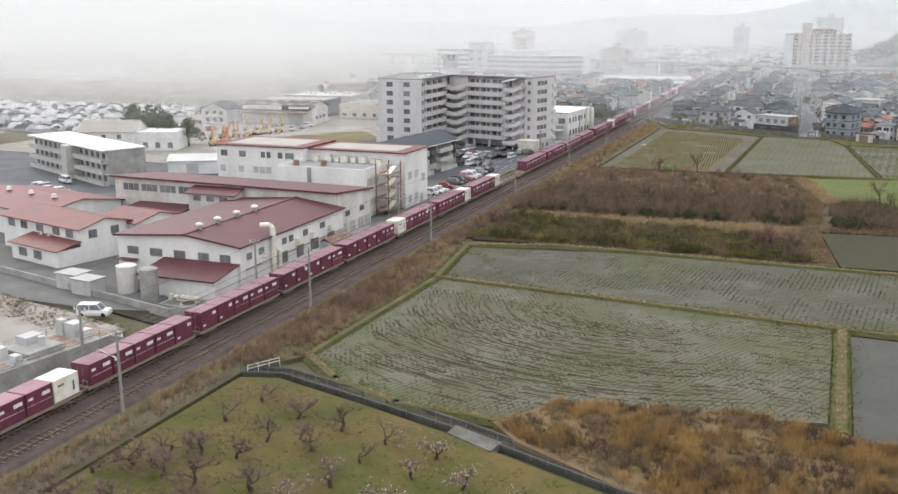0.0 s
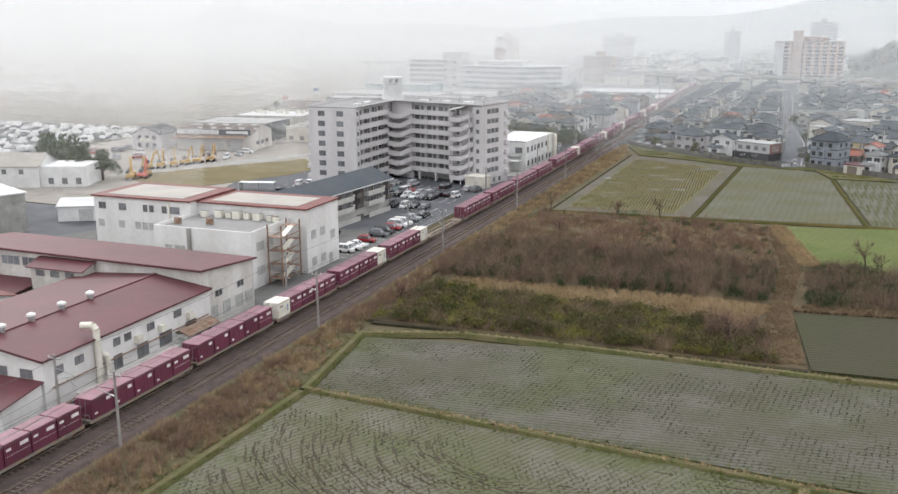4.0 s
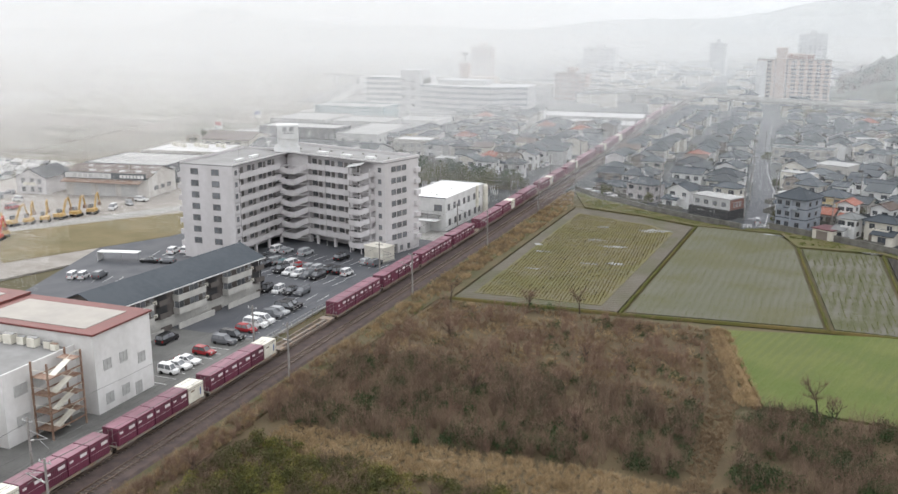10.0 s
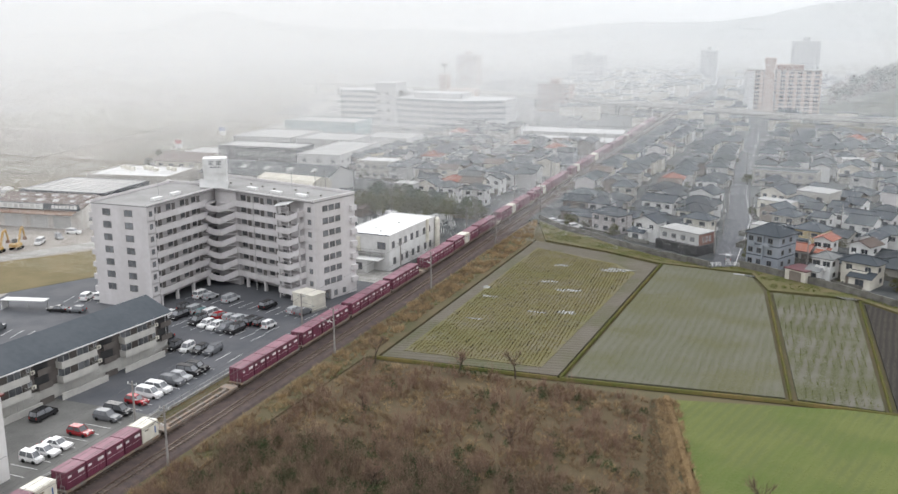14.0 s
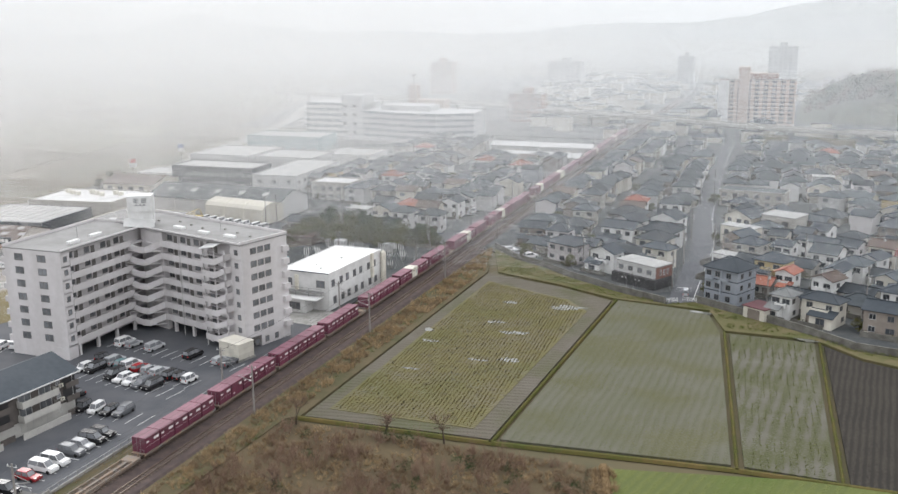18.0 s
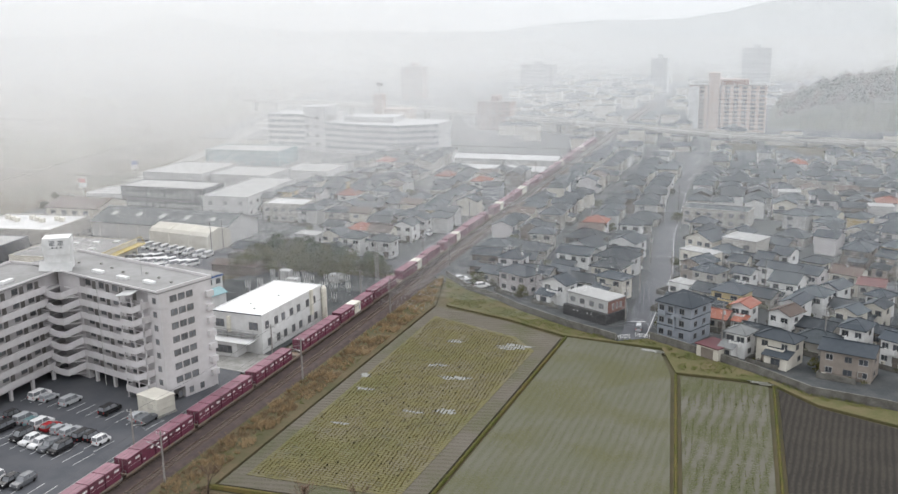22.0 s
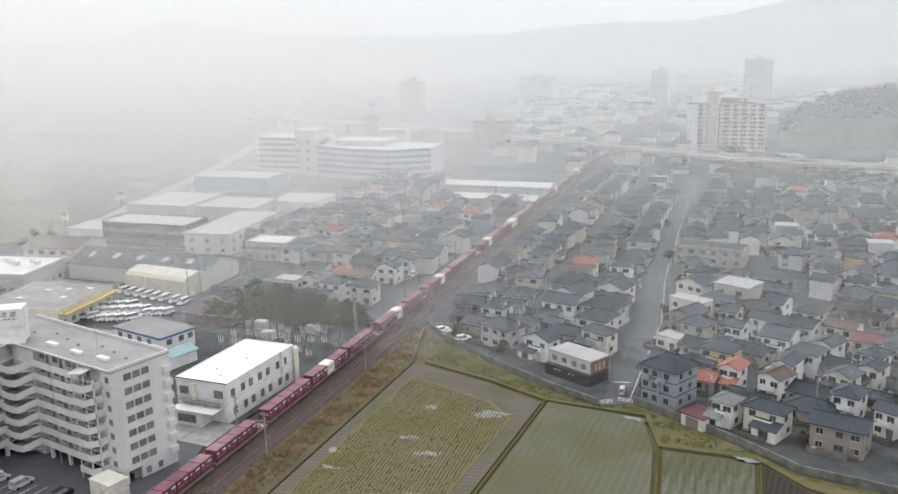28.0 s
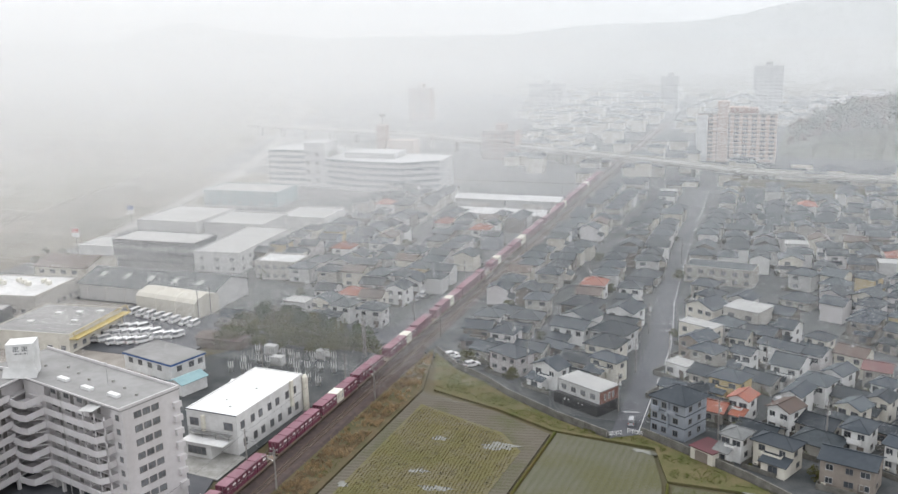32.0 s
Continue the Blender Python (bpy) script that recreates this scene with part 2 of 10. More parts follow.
def rows_field(name, soil, stubble, turn, pitch, wet=0.0, patch=9.0, share=0.5, grass=None, ruts=0.0, spots=0.0):
    """A winter paddy: rows of stubble at a pitch (metres), patches of mud, standing water that shines, and green."""
    m = bpy.data.materials.new(name)
    m.use_nodes = True
    n, l = m.node_tree.nodes, m.node_tree.links
    b = n["Principled BSDF"]
    b.inputs["Specular IOR Level"].default_value = 0.2
    geo = n.new("ShaderNodeNewGeometry")
    rot = n.new("ShaderNodeMapping")
    rot.inputs["Rotation"].default_value[2] = radians(turn)
    l.new(geo.outputs["Position"], rot.inputs["Vector"])
    wave = n.new("ShaderNodeTexWave")
    wave.inputs["Scale"].default_value = 0.314 / pitch
    wave.inputs["Distortion"].default_value, wave.inputs["Detail"].default_value, wave.inputs["Detail Scale"].default_value = 2.2, 2.5, 0.35
    l.new(rot.outputs["Vector"], wave.inputs["Vector"])
    coarse = n.new("ShaderNodeTexNoise")
    coarse.inputs["Scale"].default_value, coarse.inputs["Detail"].default_value, coarse.inputs["Roughness"].default_value = 1 / patch, 7.0, 0.62
    l.new(geo.outputs["Position"], coarse.inputs["Vector"])
    tuft = n.new("ShaderNodeTexNoise")
    tuft.inputs["Scale"].default_value, tuft.inputs["Detail"].default_value = 2.6, 2.0
    l.new(geo.outputs["Position"], tuft.inputs["Vector"])

    def math_node(op, a, c, d=None):
        x = n.new("ShaderNodeMath")
        x.operation = op
        for i, v in enumerate((a, c, d)):
            if v is None:
                continue
            if isinstance(v, (int, float)):
                x.inputs[i].default_value = v
            else:
                l.new(v, x.inputs[i])
        return x.outputs["Value"]

    def blend(f, a, c):
        x = n.new("ShaderNodeMix")
        x.data_type = "RGBA"
        l.new(f, x.inputs["Factor"])
        for key, v in (("A", a), ("B", c)):
            if isinstance(v, tuple):
                x.inputs[key].default_value = (*v, 1)
            else:
                l.new(v, x.inputs[key])
        return x.outputs["Result"]

    def band(v, lo, hi):
        x = n.new("ShaderNodeMapRange")
        x.interpolation_type = "SMOOTHSTEP"
        x.inputs["From Min"].default_value, x.inputs["From Max"].default_value = lo, hi
        l.new(v, x.inputs["Value"])
        return x.outputs["Result"]

    rowf = math_node("MULTIPLY", wave.outputs["Fac"], band(tuft.outputs["Fac"], 0.3, 0.62))
    cover = math_node("ADD", rowf, math_node("MULTIPLY", band(coarse.outputs["Fac"], 0.35, 0.7), share))
    colour = blend(band(cover, 0.15, 0.95), soil, stubble)
    if grass:
        second = n.new("ShaderNodeTexNoise")
        second.inputs["Scale"].default_value, second.inputs["Detail"].default_value = 0.055, 6.0
        l.new(rot.outputs["Vector"], second.inputs["Vector"])
        colour = blend(math_node("MULTIPLY", band(second.outputs["Fac"], 0.46, 0.66), band(tuft.outputs["Fac"], 0.25, 0.6)), colour, grass)
    if spots:
        spot = n.new("ShaderNodeTexVoronoi")
        spot.inputs["Scale"].default_value = 0.42
        l.new(geo.outputs["Position"], spot.inputs["Vector"])
        colour = blend(math_node("MULTIPLY", band(spot.outputs["Distance"], 0.34, 0.2), spots), colour, (0.05, 0.048, 0.03))
    l.new(colour, b.inputs["Base Color"])
    damp = math_node("SUBTRACT", 1.0, math_node("MULTIPLY", band(coarse.outputs["Fac"], 0.52, 0.36), wet))
    l.new(math_node("MULTIPLY", damp, 0.9), b.inputs["Roughness"])
    relief = n.new("ShaderNodeBump")
    relief.inputs["Distance"].default_value, relief.inputs["Strength"].default_value = 0.12, 0.8
    l.new(cover, relief.inputs["Height"])
    l.new(relief.outputs["Normal"], b.inputs["Normal"])
    return m


M["paddy_ploughed"] = rows_field("ploughed_paddy", (0.108, 0.10, 0.078), (0.076, 0.077, 0.038), 28, 0.75, 0.25, 10, 0.6, (0.07, 0.08, 0.03))
M["paddy_upper"] = rows_field("upper_paddy", (0.088, 0.084, 0.068), (0.062, 0.06, 0.036), 84, 0.75, 0.2, 9, 0.55, (0.064, 0.07, 0.029))
M["paddy_wet"] = rows_field("wet_paddy_rows", (0.101, 0.098, 0.073), (0.091, 0.092, 0.06), 2, 1.6, 0.1, 14, 0.7, (0.083, 0.081, 0.038))
M["paddy_dark"] = rows_field("side_paddy", (0.046, 0.042, 0.026), (0.038, 0.04, 0.018), 86, 1.0, 0.0, 12, 0.5, (0.044, 0.047, 0.019))
M["paddy_stubble"] = rows_field("stubble_paddy", (0.118, 0.103, 0.066), (0.122, 0.110, 0.047), 94, 0.72, 0.2, 7, 0.8, (0.098, 0.096, 0.036), spots=0.4)
M["paddy_mud"] = rows_field("mud_margin", (0.104, 0.091, 0.074), (0.09, 0.082, 0.06), 80, 1.4, 0.12, 6, 0.4, (0.068, 0.072, 0.032))
M["paddy_strip"] = rows_field("striped_paddy", (0.10, 0.095, 0.076), (0.07, 0.073, 0.037), 4, 2.1, 0.2, 8, 0.5, (0.066, 0.07, 0.03))
M["meadow"] = rows_field("green_meadow", (0.084, 0.099, 0.032), (0.102, 0.118, 0.035), 15, 1.6, 0.0, 12, 0.9, (0.072, 0.099, 0.022))
M["furrows"] = rows_field("dark_furrows", (0.022, 0.019, 0.016), (0.042, 0.037, 0.029), 4, 1.1, 0.0, 8, 0.4)
M["turf"] = surface("orchard_turf", (0.056, 0.066, 0.017), 0.95, (0.115, 0.085, 0.034), 9, 16, 0.6, 0.06)
M["bankgrass"] = surface("bank_grass", (0.066, 0.065, 0.034), 0.95, (0.105, 0.082, 0.05), 6, 18, 0.6, 0.06)
M["yard"] = surface("street_plots", (0.048, 0.053, 0.056), 0.92, (0.085, 0.088, 0.088), 5, 30, 0.6, 0.01)
# near-black: the shade down in ditches and canal is put into this colour
M["shade_ditch"] = surface("shaded_ditch_bed", (0.028, 0.026, 0.017), 0.95, (0.045, 0.04, 0.026), 3, 20, 0.5)
M["water"] = surface("standing_water", (0.14, 0.14, 0.12), 0.08, (0.11, 0.11, 0.09), 5, 4, 0.5)
M["paleyard"] = surface("pale_worn_asphalt", (0.15, 0.148, 0.142), 0.9, (0.105, 0.104, 0.10), 5, 40, 0.6, 0.01)
M["gravel"] = surface("yard_gravel", (0.30, 0.28, 0.255), 0.95, (0.22, 0.20, 0.18), 5, 50, 0.6, 0.02)
M["straw"] = surface("straw_lot", (0.180, 0.146, 0.083), 0.95, (0.132, 0.115, 0.062), 9, 20, 0.6, 0.05)
M["twig"] = foliage("brown_twigs", [(0.122, 0.079, 0.058), (0.188, 0.123, 0.092), (0.265, 0.178, 0.132)])
M["grey_twig"] = foliage("grey_twigs", [(0.092, 0.066, 0.047), (0.158, 0.112, 0.081), (0.232, 0.166, 0.118)])
M["leaf"] = foliage("olive_leaves", [(0.034, 0.040, 0.017), (0.066, 0.069, 0.024), (0.120, 0.110, 0.034)])
M["dark_leaf"] = foliage("evergreen_leaves", [(0.020, 0.031, 0.015), (0.035, 0.054, 0.021), (0.060, 0.080, 0.029)])
M["yellow_leaf"] = foliage("yellow_leaves", [(0.095, 0.098, 0.025), (0.161, 0.151, 0.041), (0.227, 0.195, 0.060)])
M["straw_blade"] = foliage("straw_blades", [(0.185, 0.128, 0.07), (0.335, 0.245, 0.142), (0.45, 0.35, 0.22)])
M["gold_blade"] = foliage("golden_blades", [(0.15, 0.088, 0.034), (0.32, 0.198, 0.078), (0.46, 0.315, 0.14)])
M["rust_blade"] = foliage("rust_blades", [(0.115, 0.080, 0.050), (0.20, 0.143, 0.09), (0.295, 0.222, 0.14)])
M["turf_blade"] = foliage("turf_blades", [(0.064, 0.082, 0.019), (0.100, 0.114, 0.031), (0.157, 0.141, 0.053)])
M["blossom"] = foliage("plum_blossom", [(0.45, 0.33, 0.32), (0.6, 0.5, 0.48), (0.7, 0.64, 0.6)])
M["bark"] = surface("dark_bark", (0.045, 0.034, 0.028), 0.95, (0.085, 0.066, 0.054), 0.5, 60, 0.6, 0.01)

M["tuft_blade"] = foliage("rice_tufts", [(0.075, 0.062, 0.026), (0.14, 0.116, 0.044), (0.23, 0.18, 0.083)])
M["stubble_blade"] = foliage("dark_stubble", [(0.022, 0.020, 0.012), (0.040, 0.038, 0.019), (0.070, 0.066, 0.03)])
M["flooded"] = surface("flooded_mud", (0.062, 0.061, 0.054), 0.8, (0.08, 0.078, 0.07), 9, 6, 0.6, spec=0.15)
M["oldconcrete"] = surface("weathered_concrete", (0.17, 0.165, 0.15), 0.92, (0.10, 0.095, 0.085), 2.0, 30, 0.6, 0.01)

# ---- ground, fields, ditches ----
def slab(name, ring, z0, z1, mat, label, category="field"):
    return setting(name, Geo().prism(ring, z0, z1), M[mat], label, category)


setting("ground", Geo().face((-4200, -900, -0.45), (4200, -900, -0.45), (4200, 4400, -0.45), (-4200, 4400, -0.45)), M["ground"],
        "hazy winter plain of fields and earth reaching the horizon")
slab("field_ploughed", [(13.3, 132.4), (20, 127.5), (29.3, 123.9), (41.1, 123.5), (60, 131), (73.1, 134), (73.4, 167), (14.6, 172.4)], -0.4, 0,
     "paddy_ploughed", "harvested rice paddy with curved tractor ruts and wet mud")
slab("field_upper", [(14.4, 174.2), (73.5, 169), (135, 165), (135, 201), (83, 199.6), (70, 199.8), (39.3, 200.2), (11.4, 195)], -0.4, 0.03,
     "paddy_upper", "harvested rice paddy with dark stubble rows and a green edge")
slab("field_side", [(75.6, 131), (135, 124), (135, 163), (75.6, 165)], -0.4, -0.03, "flooded", "flooded grey paddy behind a grassy bank")
slab("field_east", [(74.4, 203.5), (145, 207), (145, 240), (71, 230)], -0.4, 0, "paddy_dark", "damp dark green paddy beside the thicket")
slab("field_green", [(75, 263), (150, 259), (150, 306), (92.4, 303.6), (65.5, 298)], -0.4, 0.02, "meadow", "bright green winter meadow")
slab("field_stubble_margin", [(11.4, 300.5), (45, 302.2), (48.3, 387.5), (33, 396), (11.6, 403)], -0.4, -0.02, "paddy_mud", "bare grey mud round a stubble field")
slab("field_stubble", [(14.2, 304.6), (41.2, 305), (44.6, 377), (38, 385), (14.4, 395)], -0.4, 0.06, "paddy_stubble", "stubble field with yellow-green tufts and puddles")
slab("field_wet", [(46.6, 302.6), (83, 305.6), (75.4, 371), (71.3, 385.5), (49.8, 388.5)], -0.4, 0, "paddy_wet", "smooth grey-green paddy with a thin green cover")
slab("field_striped", [(85, 305.6), (98.2, 305.2), (94.8, 370), (77.4, 371)], -0.4, 0.01, "paddy_strip", "paddy with green stripes and standing water")
slab("field_dark", [(100.2, 304.4), (152, 303), (142, 345), (104, 361.5), (96.8, 369)], -0.4, 0.03, "furrows", "dark freshly furrowed soil")
slab("scrubland", [(6.5, 203.2), (74, 203.4), (69, 236), (68, 262), (62, 298), (9, 298)], -0.4, -0.02, "scrub", "rough floor of dead grass below the thicket", "ground")
slab("scrubland_east", [(71, 232), (150, 240), (150, 258.5), (75, 262), (69, 255)], -0.4, -0.03, "scrub", "rough floor below dark bushes", "ground")
slab("orchard_turf", [(8.6, 40), (9, 123), (13.4, 124.4), (25.8, 120.8), (37.4, 117), (56.5, 109.6), (100, 93), (100, 40)], -0.4, 0.3, "turf",
     "mossy green orchard turf with brown leaf patches", "ground")
slab("grass_knoll", [(40.8, 121.3), (46, 129), (64.5, 133), (74.5, 131), (97, 122), (110, 90), (57.6, 110.8), (44.5, 117.6)], -0.4, 0.35, "drygrass",
     "mound of tall dead grass beside the paddies", "ground")
slab("grass_strip", [(4.4, 430.6), (14, 404.5), (33, 397.5), (48.6, 389.4), (71.6, 387), (76.3, 372.5), (95, 372.3), (104, 363), (142, 347), (160, 347.5),
                     (118.6, 364), (103, 367.5), (91.5, 377), (79.5, 385), (67.4, 392.6), (61, 388.6), (48, 395.6), (33.3, 405.4), (25, 412.6), (14.5, 419.6)],
     -0.4, 0.12, "levee", "grassy strip between the paddies and the houses", "ground")
slab("embankment_east", [(2.6, -60), (8.4, -60), (8.0, 126), (12.6, 133), (13.6, 172), (9.8, 196), (6, 206), (9, 298), (11, 300), (11.2, 404), (3.6, 432), (2.6, 432)],
     -0.4, 0.14, "bankgrass", "railway bank of dead and green grass", "ground")
slab("embankment_west", [(-10, -60), (-6.6, -60), (-6.6, 392), (-10, 430)], -0.4, 0.1, "bankgrass", "narrow grassy railway bank", "ground")


def levee(name, pts, width, height, mat, label):
    g = Geo()
    for (ax, ay), (bx, by) in zip(pts, pts[1:]):
        d = Vector((bx - ax, by - ay)).normalized()
        n = Vector((-d.y, d.x)) * width / 2
        a, b = Vector((ax, ay)) - d * width * 0.2, Vector((bx, by)) + d * width * 0.2
        g.hexa([(*(a - n), -0.3), (*(b - n), -0.3), (*(b + n), -0.3), (*(a + n), -0.3)],
               [(*(a - n * 0.45), height), (*(b - n * 0.45), height), (*(b + n * 0.45), height), (*(a + n * 0.45), height)])
    return setting(name, g, M[mat], label, "levee")


levee("levee_middle", [(13.8, 173.4), (40, 171), (74.6, 167.4), (135, 164.2)], 1.7, 0.28, "levee", "low grassy bank between two paddies")
levee("levee_south", [(12.4, 133.2), (19.4, 127), (29, 123), (41, 122.4)], 2.0, 0.3, "levee", "grass edge of the paddy")
levee("levee_west", [(12.4, 133), (13.4, 172.6), (10.2, 195.5)], 1.6, 0.3, "levee", "grass edge along the railway bank")
levee("levee_east", [(74.4, 132), (74.6, 167)], 2.2, 0.3, "levee", "grassy bank between paddies")
levee("levee_far", [(9.6, 196), (24.7, 201.2), (40, 201.4), (56, 201.2), (79, 200.6), (135, 203)], 1.8, 0.35, "levee", "pale grass bank along a ditch")
levee("levee_stubble", [(45.6, 301.5), (49.2, 388.6)], 0.6, 0.1, "turf", "narrow green bank between fields")
levee("levee_wet", [(84, 304.6), (76.4, 371.6)], 0.6, 0.1, "turf", "narrow green bank between fields")
levee("levee_striped", [(99.2, 304.4), (95.9, 370.5)], 0.55, 0.1, "turf", "narrow green bank between fields")
levee("levee_cross", [(10.5, 299.6), (45.4, 301), (84, 304.2), (152, 304.4)], 1.2, 0.14, "turf", "green bank across the ends of the fields")
levee("levee_meadow", [(64.6, 298.6), (74.2, 262.5)], 1.6, 0.3, "drygrass", "dead grass at the meadow's edge")
# shallow sheet below the bank, its shade given by the dark colour
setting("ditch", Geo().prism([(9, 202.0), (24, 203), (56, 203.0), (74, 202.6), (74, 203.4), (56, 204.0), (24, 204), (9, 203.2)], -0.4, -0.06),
        M["shade_ditch"], "ditch below the thicket with its shade in the dark colour")


def puddle(at, rx, ry, seed):
    r = random.Random(seed)
    k = 22
    ph = [r.random() * 6.3 for _ in range(3)]
    ring = []
    for i in range(k):
        a = i * math.tau / k
        s = 1 + 0.32 * math.sin(2 * a + ph[0]) + 0.24 * math.sin(5 * a + ph[1]) + 0.15 * math.sin(9 * a + ph[2])
        ring.append((at[0] + rx * s * math.cos(a), at[1] + ry * s * math.sin(a), at[2]))
    solid("puddle", Geo().face(*ring), M["water"], "shallow puddle of grey rainwater on the field", "puddle", "puddles on the fields", kind="structure")


for i, (x, y, rx, ry) in enumerate([(39.5, 378, 4.2, 1.6), (33, 356, 2.6, 1.3), (27, 362, 2.2, 0.8), (37, 339, 1.6, 1.5), (17.5, 345, 1.5, 0.8), (14.5, 352, 1.4, 0.9),
                                    (25.5, 378, 2.4, 0.8), (31, 337, 1.8, 0.6), (20, 328, 1.4, 0.6), (70.5, 384.4, 3.0, 0.9), (93.5, 371.5, 2.6, 0.9)]):
    puddle((x, y, 0.085), rx, ry, i)

# tractor ruts: curved furrows ploughed up above the mud
g = Geo()
r = random.Random(3)
for k in range(110):
    cx, cy, rad = 47 + r.uniform(-2.5, 2.5), 168 + r.uniform(-2.5, 2.5), 10 + 0.29 * k
    a0, a1 = radians(188 + r.uniform(0, 14)), radians(300 - r.uniform(0, 26))
    steps = 60
    last = None
    for i in range(steps + 1):
        a = a0 + (a1 - a0) * i / steps
        p = (cx + rad * math.cos(a) * 1.25, cy + rad * math.sin(a) * 1.02 + 0.2 * math.sin(0.5 * i + k))
        ok = 15.5 < p[0] < 72 and p[1] < 170 - (p[0] - 14) * 0.085 and p[1] > 125.5 + abs(p[0] - 36) * 0.28 and r.random() > 0.32
        if ok and last:
            w, h = r.uniform(0.05, 0.13), r.uniform(0.03, 0.1)
            d = Vector((p[0] - last[0], p[1] - last[1])).normalized()
            s = Vector((-d.y, d.x)) * w
            g.face((last[0] - s.x, last[1] - s.y, 0.0), (p[0] - s.x, p[1] - s.y, 0.0), (*p, h), (*last, h))
            g.face((*last, h), (*p, h), (p[0] + s.x, p[1] + s.y, 0.0), (last[0] + s.x, last[1] + s.y, 0.0))
        last = p if ok else None
solid("plough_ridges", g, M["soil"], "broken ridges of dark mud left by a tractor", "furrow", kind="stuff")
g = Geo()
for k in range(40):
    y = 135.5 + k * 0.82
    x = 64 + r.uniform(-7, 5)
    while x < 72:
        e = x + r.uniform(0.8, 2.6)
        if r.random() < 0.4:
            g.face((x, y - 0.1, 0), (e, y - 0.08, 0), (e, y, 0.07), (x, y, 0.07)).face((x, y, 0.07), (e, y, 0.07), (e, y + 0.1, 0), (x, y + 0.1, 0))
        x = e + r.uniform(0.1, 0.5)
solid("stubble_ridges", g, M["soil"], "short ridges of mud across the paddy's end", "furrow", kind="stuff")

# orchard fence, canal and concrete path
FENCE = [(7.6, 60), (7.4, 100), (8.3, 124.2), (13.2, 125.4), (25.8, 121.8), (37.4, 118.2), (56.5, 110.8), (90, 98)]
M["fencing"] = surface("dull_fence_wire", (0.15, 0.148, 0.142), 0.7, (0.10, 0.097, 0.092), 1, 30, 0.5)
fence = thing("mesh_fence", label="grey wire mesh fence round the orchard", category="fence")
for (ax, ay), (bx, by) in zip(FENCE, FENCE[1:]):
    a, b = Vector((ax, ay, 0.2)), Vector((bx, by, 0.2))
    n = max(1, round((b - a).length / 2.0))
    for i in range(n):
        p = a.lerp(b, i / n)
        part("post", Geo().tube(p, p + Vector((0, 0, 1.5)), 0.035, n=6), M["fencing"], fence)
    g = Geo()
    for z in (0.2, 0.36, 0.52, 0.68, 0.84, 1.0, 1.16, 1.32, 1.45):
        g.bar(a + Vector((0, 0, z)), b + Vector((0, 0, z)), 0.014)
    part("wire_panel", g, M["fencing"], fence)
g = Geo()
for side, z in ((0.5, 0.25), (2.4, 0.15)):
    pts = [(x - 0.2, y + side) if x < 14 else (x + side * 0.3, y + side) for x, y in FENCE[2:]]
    for a, b in zip(pts, pts[1:]):
        g.bar((*a, z - 0.3), (*b, z - 0.3), 0.3, 0.8)
M["darkconcrete"] = surface("mossy_dark_concrete", (0.085, 0.083, 0.076), 0.92, (0.05, 0.05, 0.043), 2.0, 30, 0.6, 0.01)
setting("canal_wall", g, M["darkconcrete"], "low concrete walls of an irrigation canal", "canal")
# dark colour stands for the shade between the canal walls
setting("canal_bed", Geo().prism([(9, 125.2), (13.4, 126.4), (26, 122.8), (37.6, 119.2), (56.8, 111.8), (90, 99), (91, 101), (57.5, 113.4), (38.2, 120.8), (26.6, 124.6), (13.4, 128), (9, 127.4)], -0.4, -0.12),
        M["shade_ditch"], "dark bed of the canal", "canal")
slab("concrete_path", [(37.6, 119.0), (43.3, 116.8), (42.9, 114.5), (37.4, 117.0)], -0.3, 0.42, "oldconcrete", "worn concrete slab bridging the canal by the orchard", "path")
bridge = thing("white_guard_rail", (9.6, 127.2, 0), 62, "white painted railing over the canal culvert", "railing")
for z in (0.45, 0.85):
    part("rail", Geo().bar((-2.2, 0, z), (2.2, 0, z), 0.07), M["white"], bridge)
for x in (-2.2, -0.75, 0.75, 2.2):
    part("post", Geo().tube((x, 0, -0.3), (x, 0, 0.9), 0.045, n=6), M["white"], bridge)

# ---- railway ----
def railx(y):
    return 0.0 if y < 340 else -0.015 * (y - 340)


YS = [-80, 340, 1000]
TRACKS = (0.0, -4.1)
g = Geo()
for a, b in zip(YS, YS[1:]):
    xa, xb = railx(a), railx(b)
    g.hexa([(xa - 7.4, a, -0.4), (xa + 3.2, a, -0.4), (xb + 3.2, b, -0.4), (xb - 7.4, b, -0.4)],
           [(xa - 6.3, a, 0.34), (xa + 2.1, a, 0.34), (xb + 2.1, b, 0.34), (xb - 6.3, b, 0.34)])
ballast = setting("ballast", g, M["ballast"], "brown stained ballast of a double-track railway", "railway track")
for tx in TRACKS:
    for s in (-0.535, 0.535):
        g = Geo()
        for a, b in zip(YS, YS[1:]):
            g.bar((railx(a) + tx + s, a, 0.52), (railx(b) + tx + s, b, 0.52), 0.075, 0.15)
        setting("rail", g, M["rail"], "rust-brown steel rail", "rail")
sleeper = Geo().box(-1.0, 1.0, -0.11, 0.11, 0, 0.1, 0.02).mesh("sleeper", M["sleeper"])
rest = Geo()
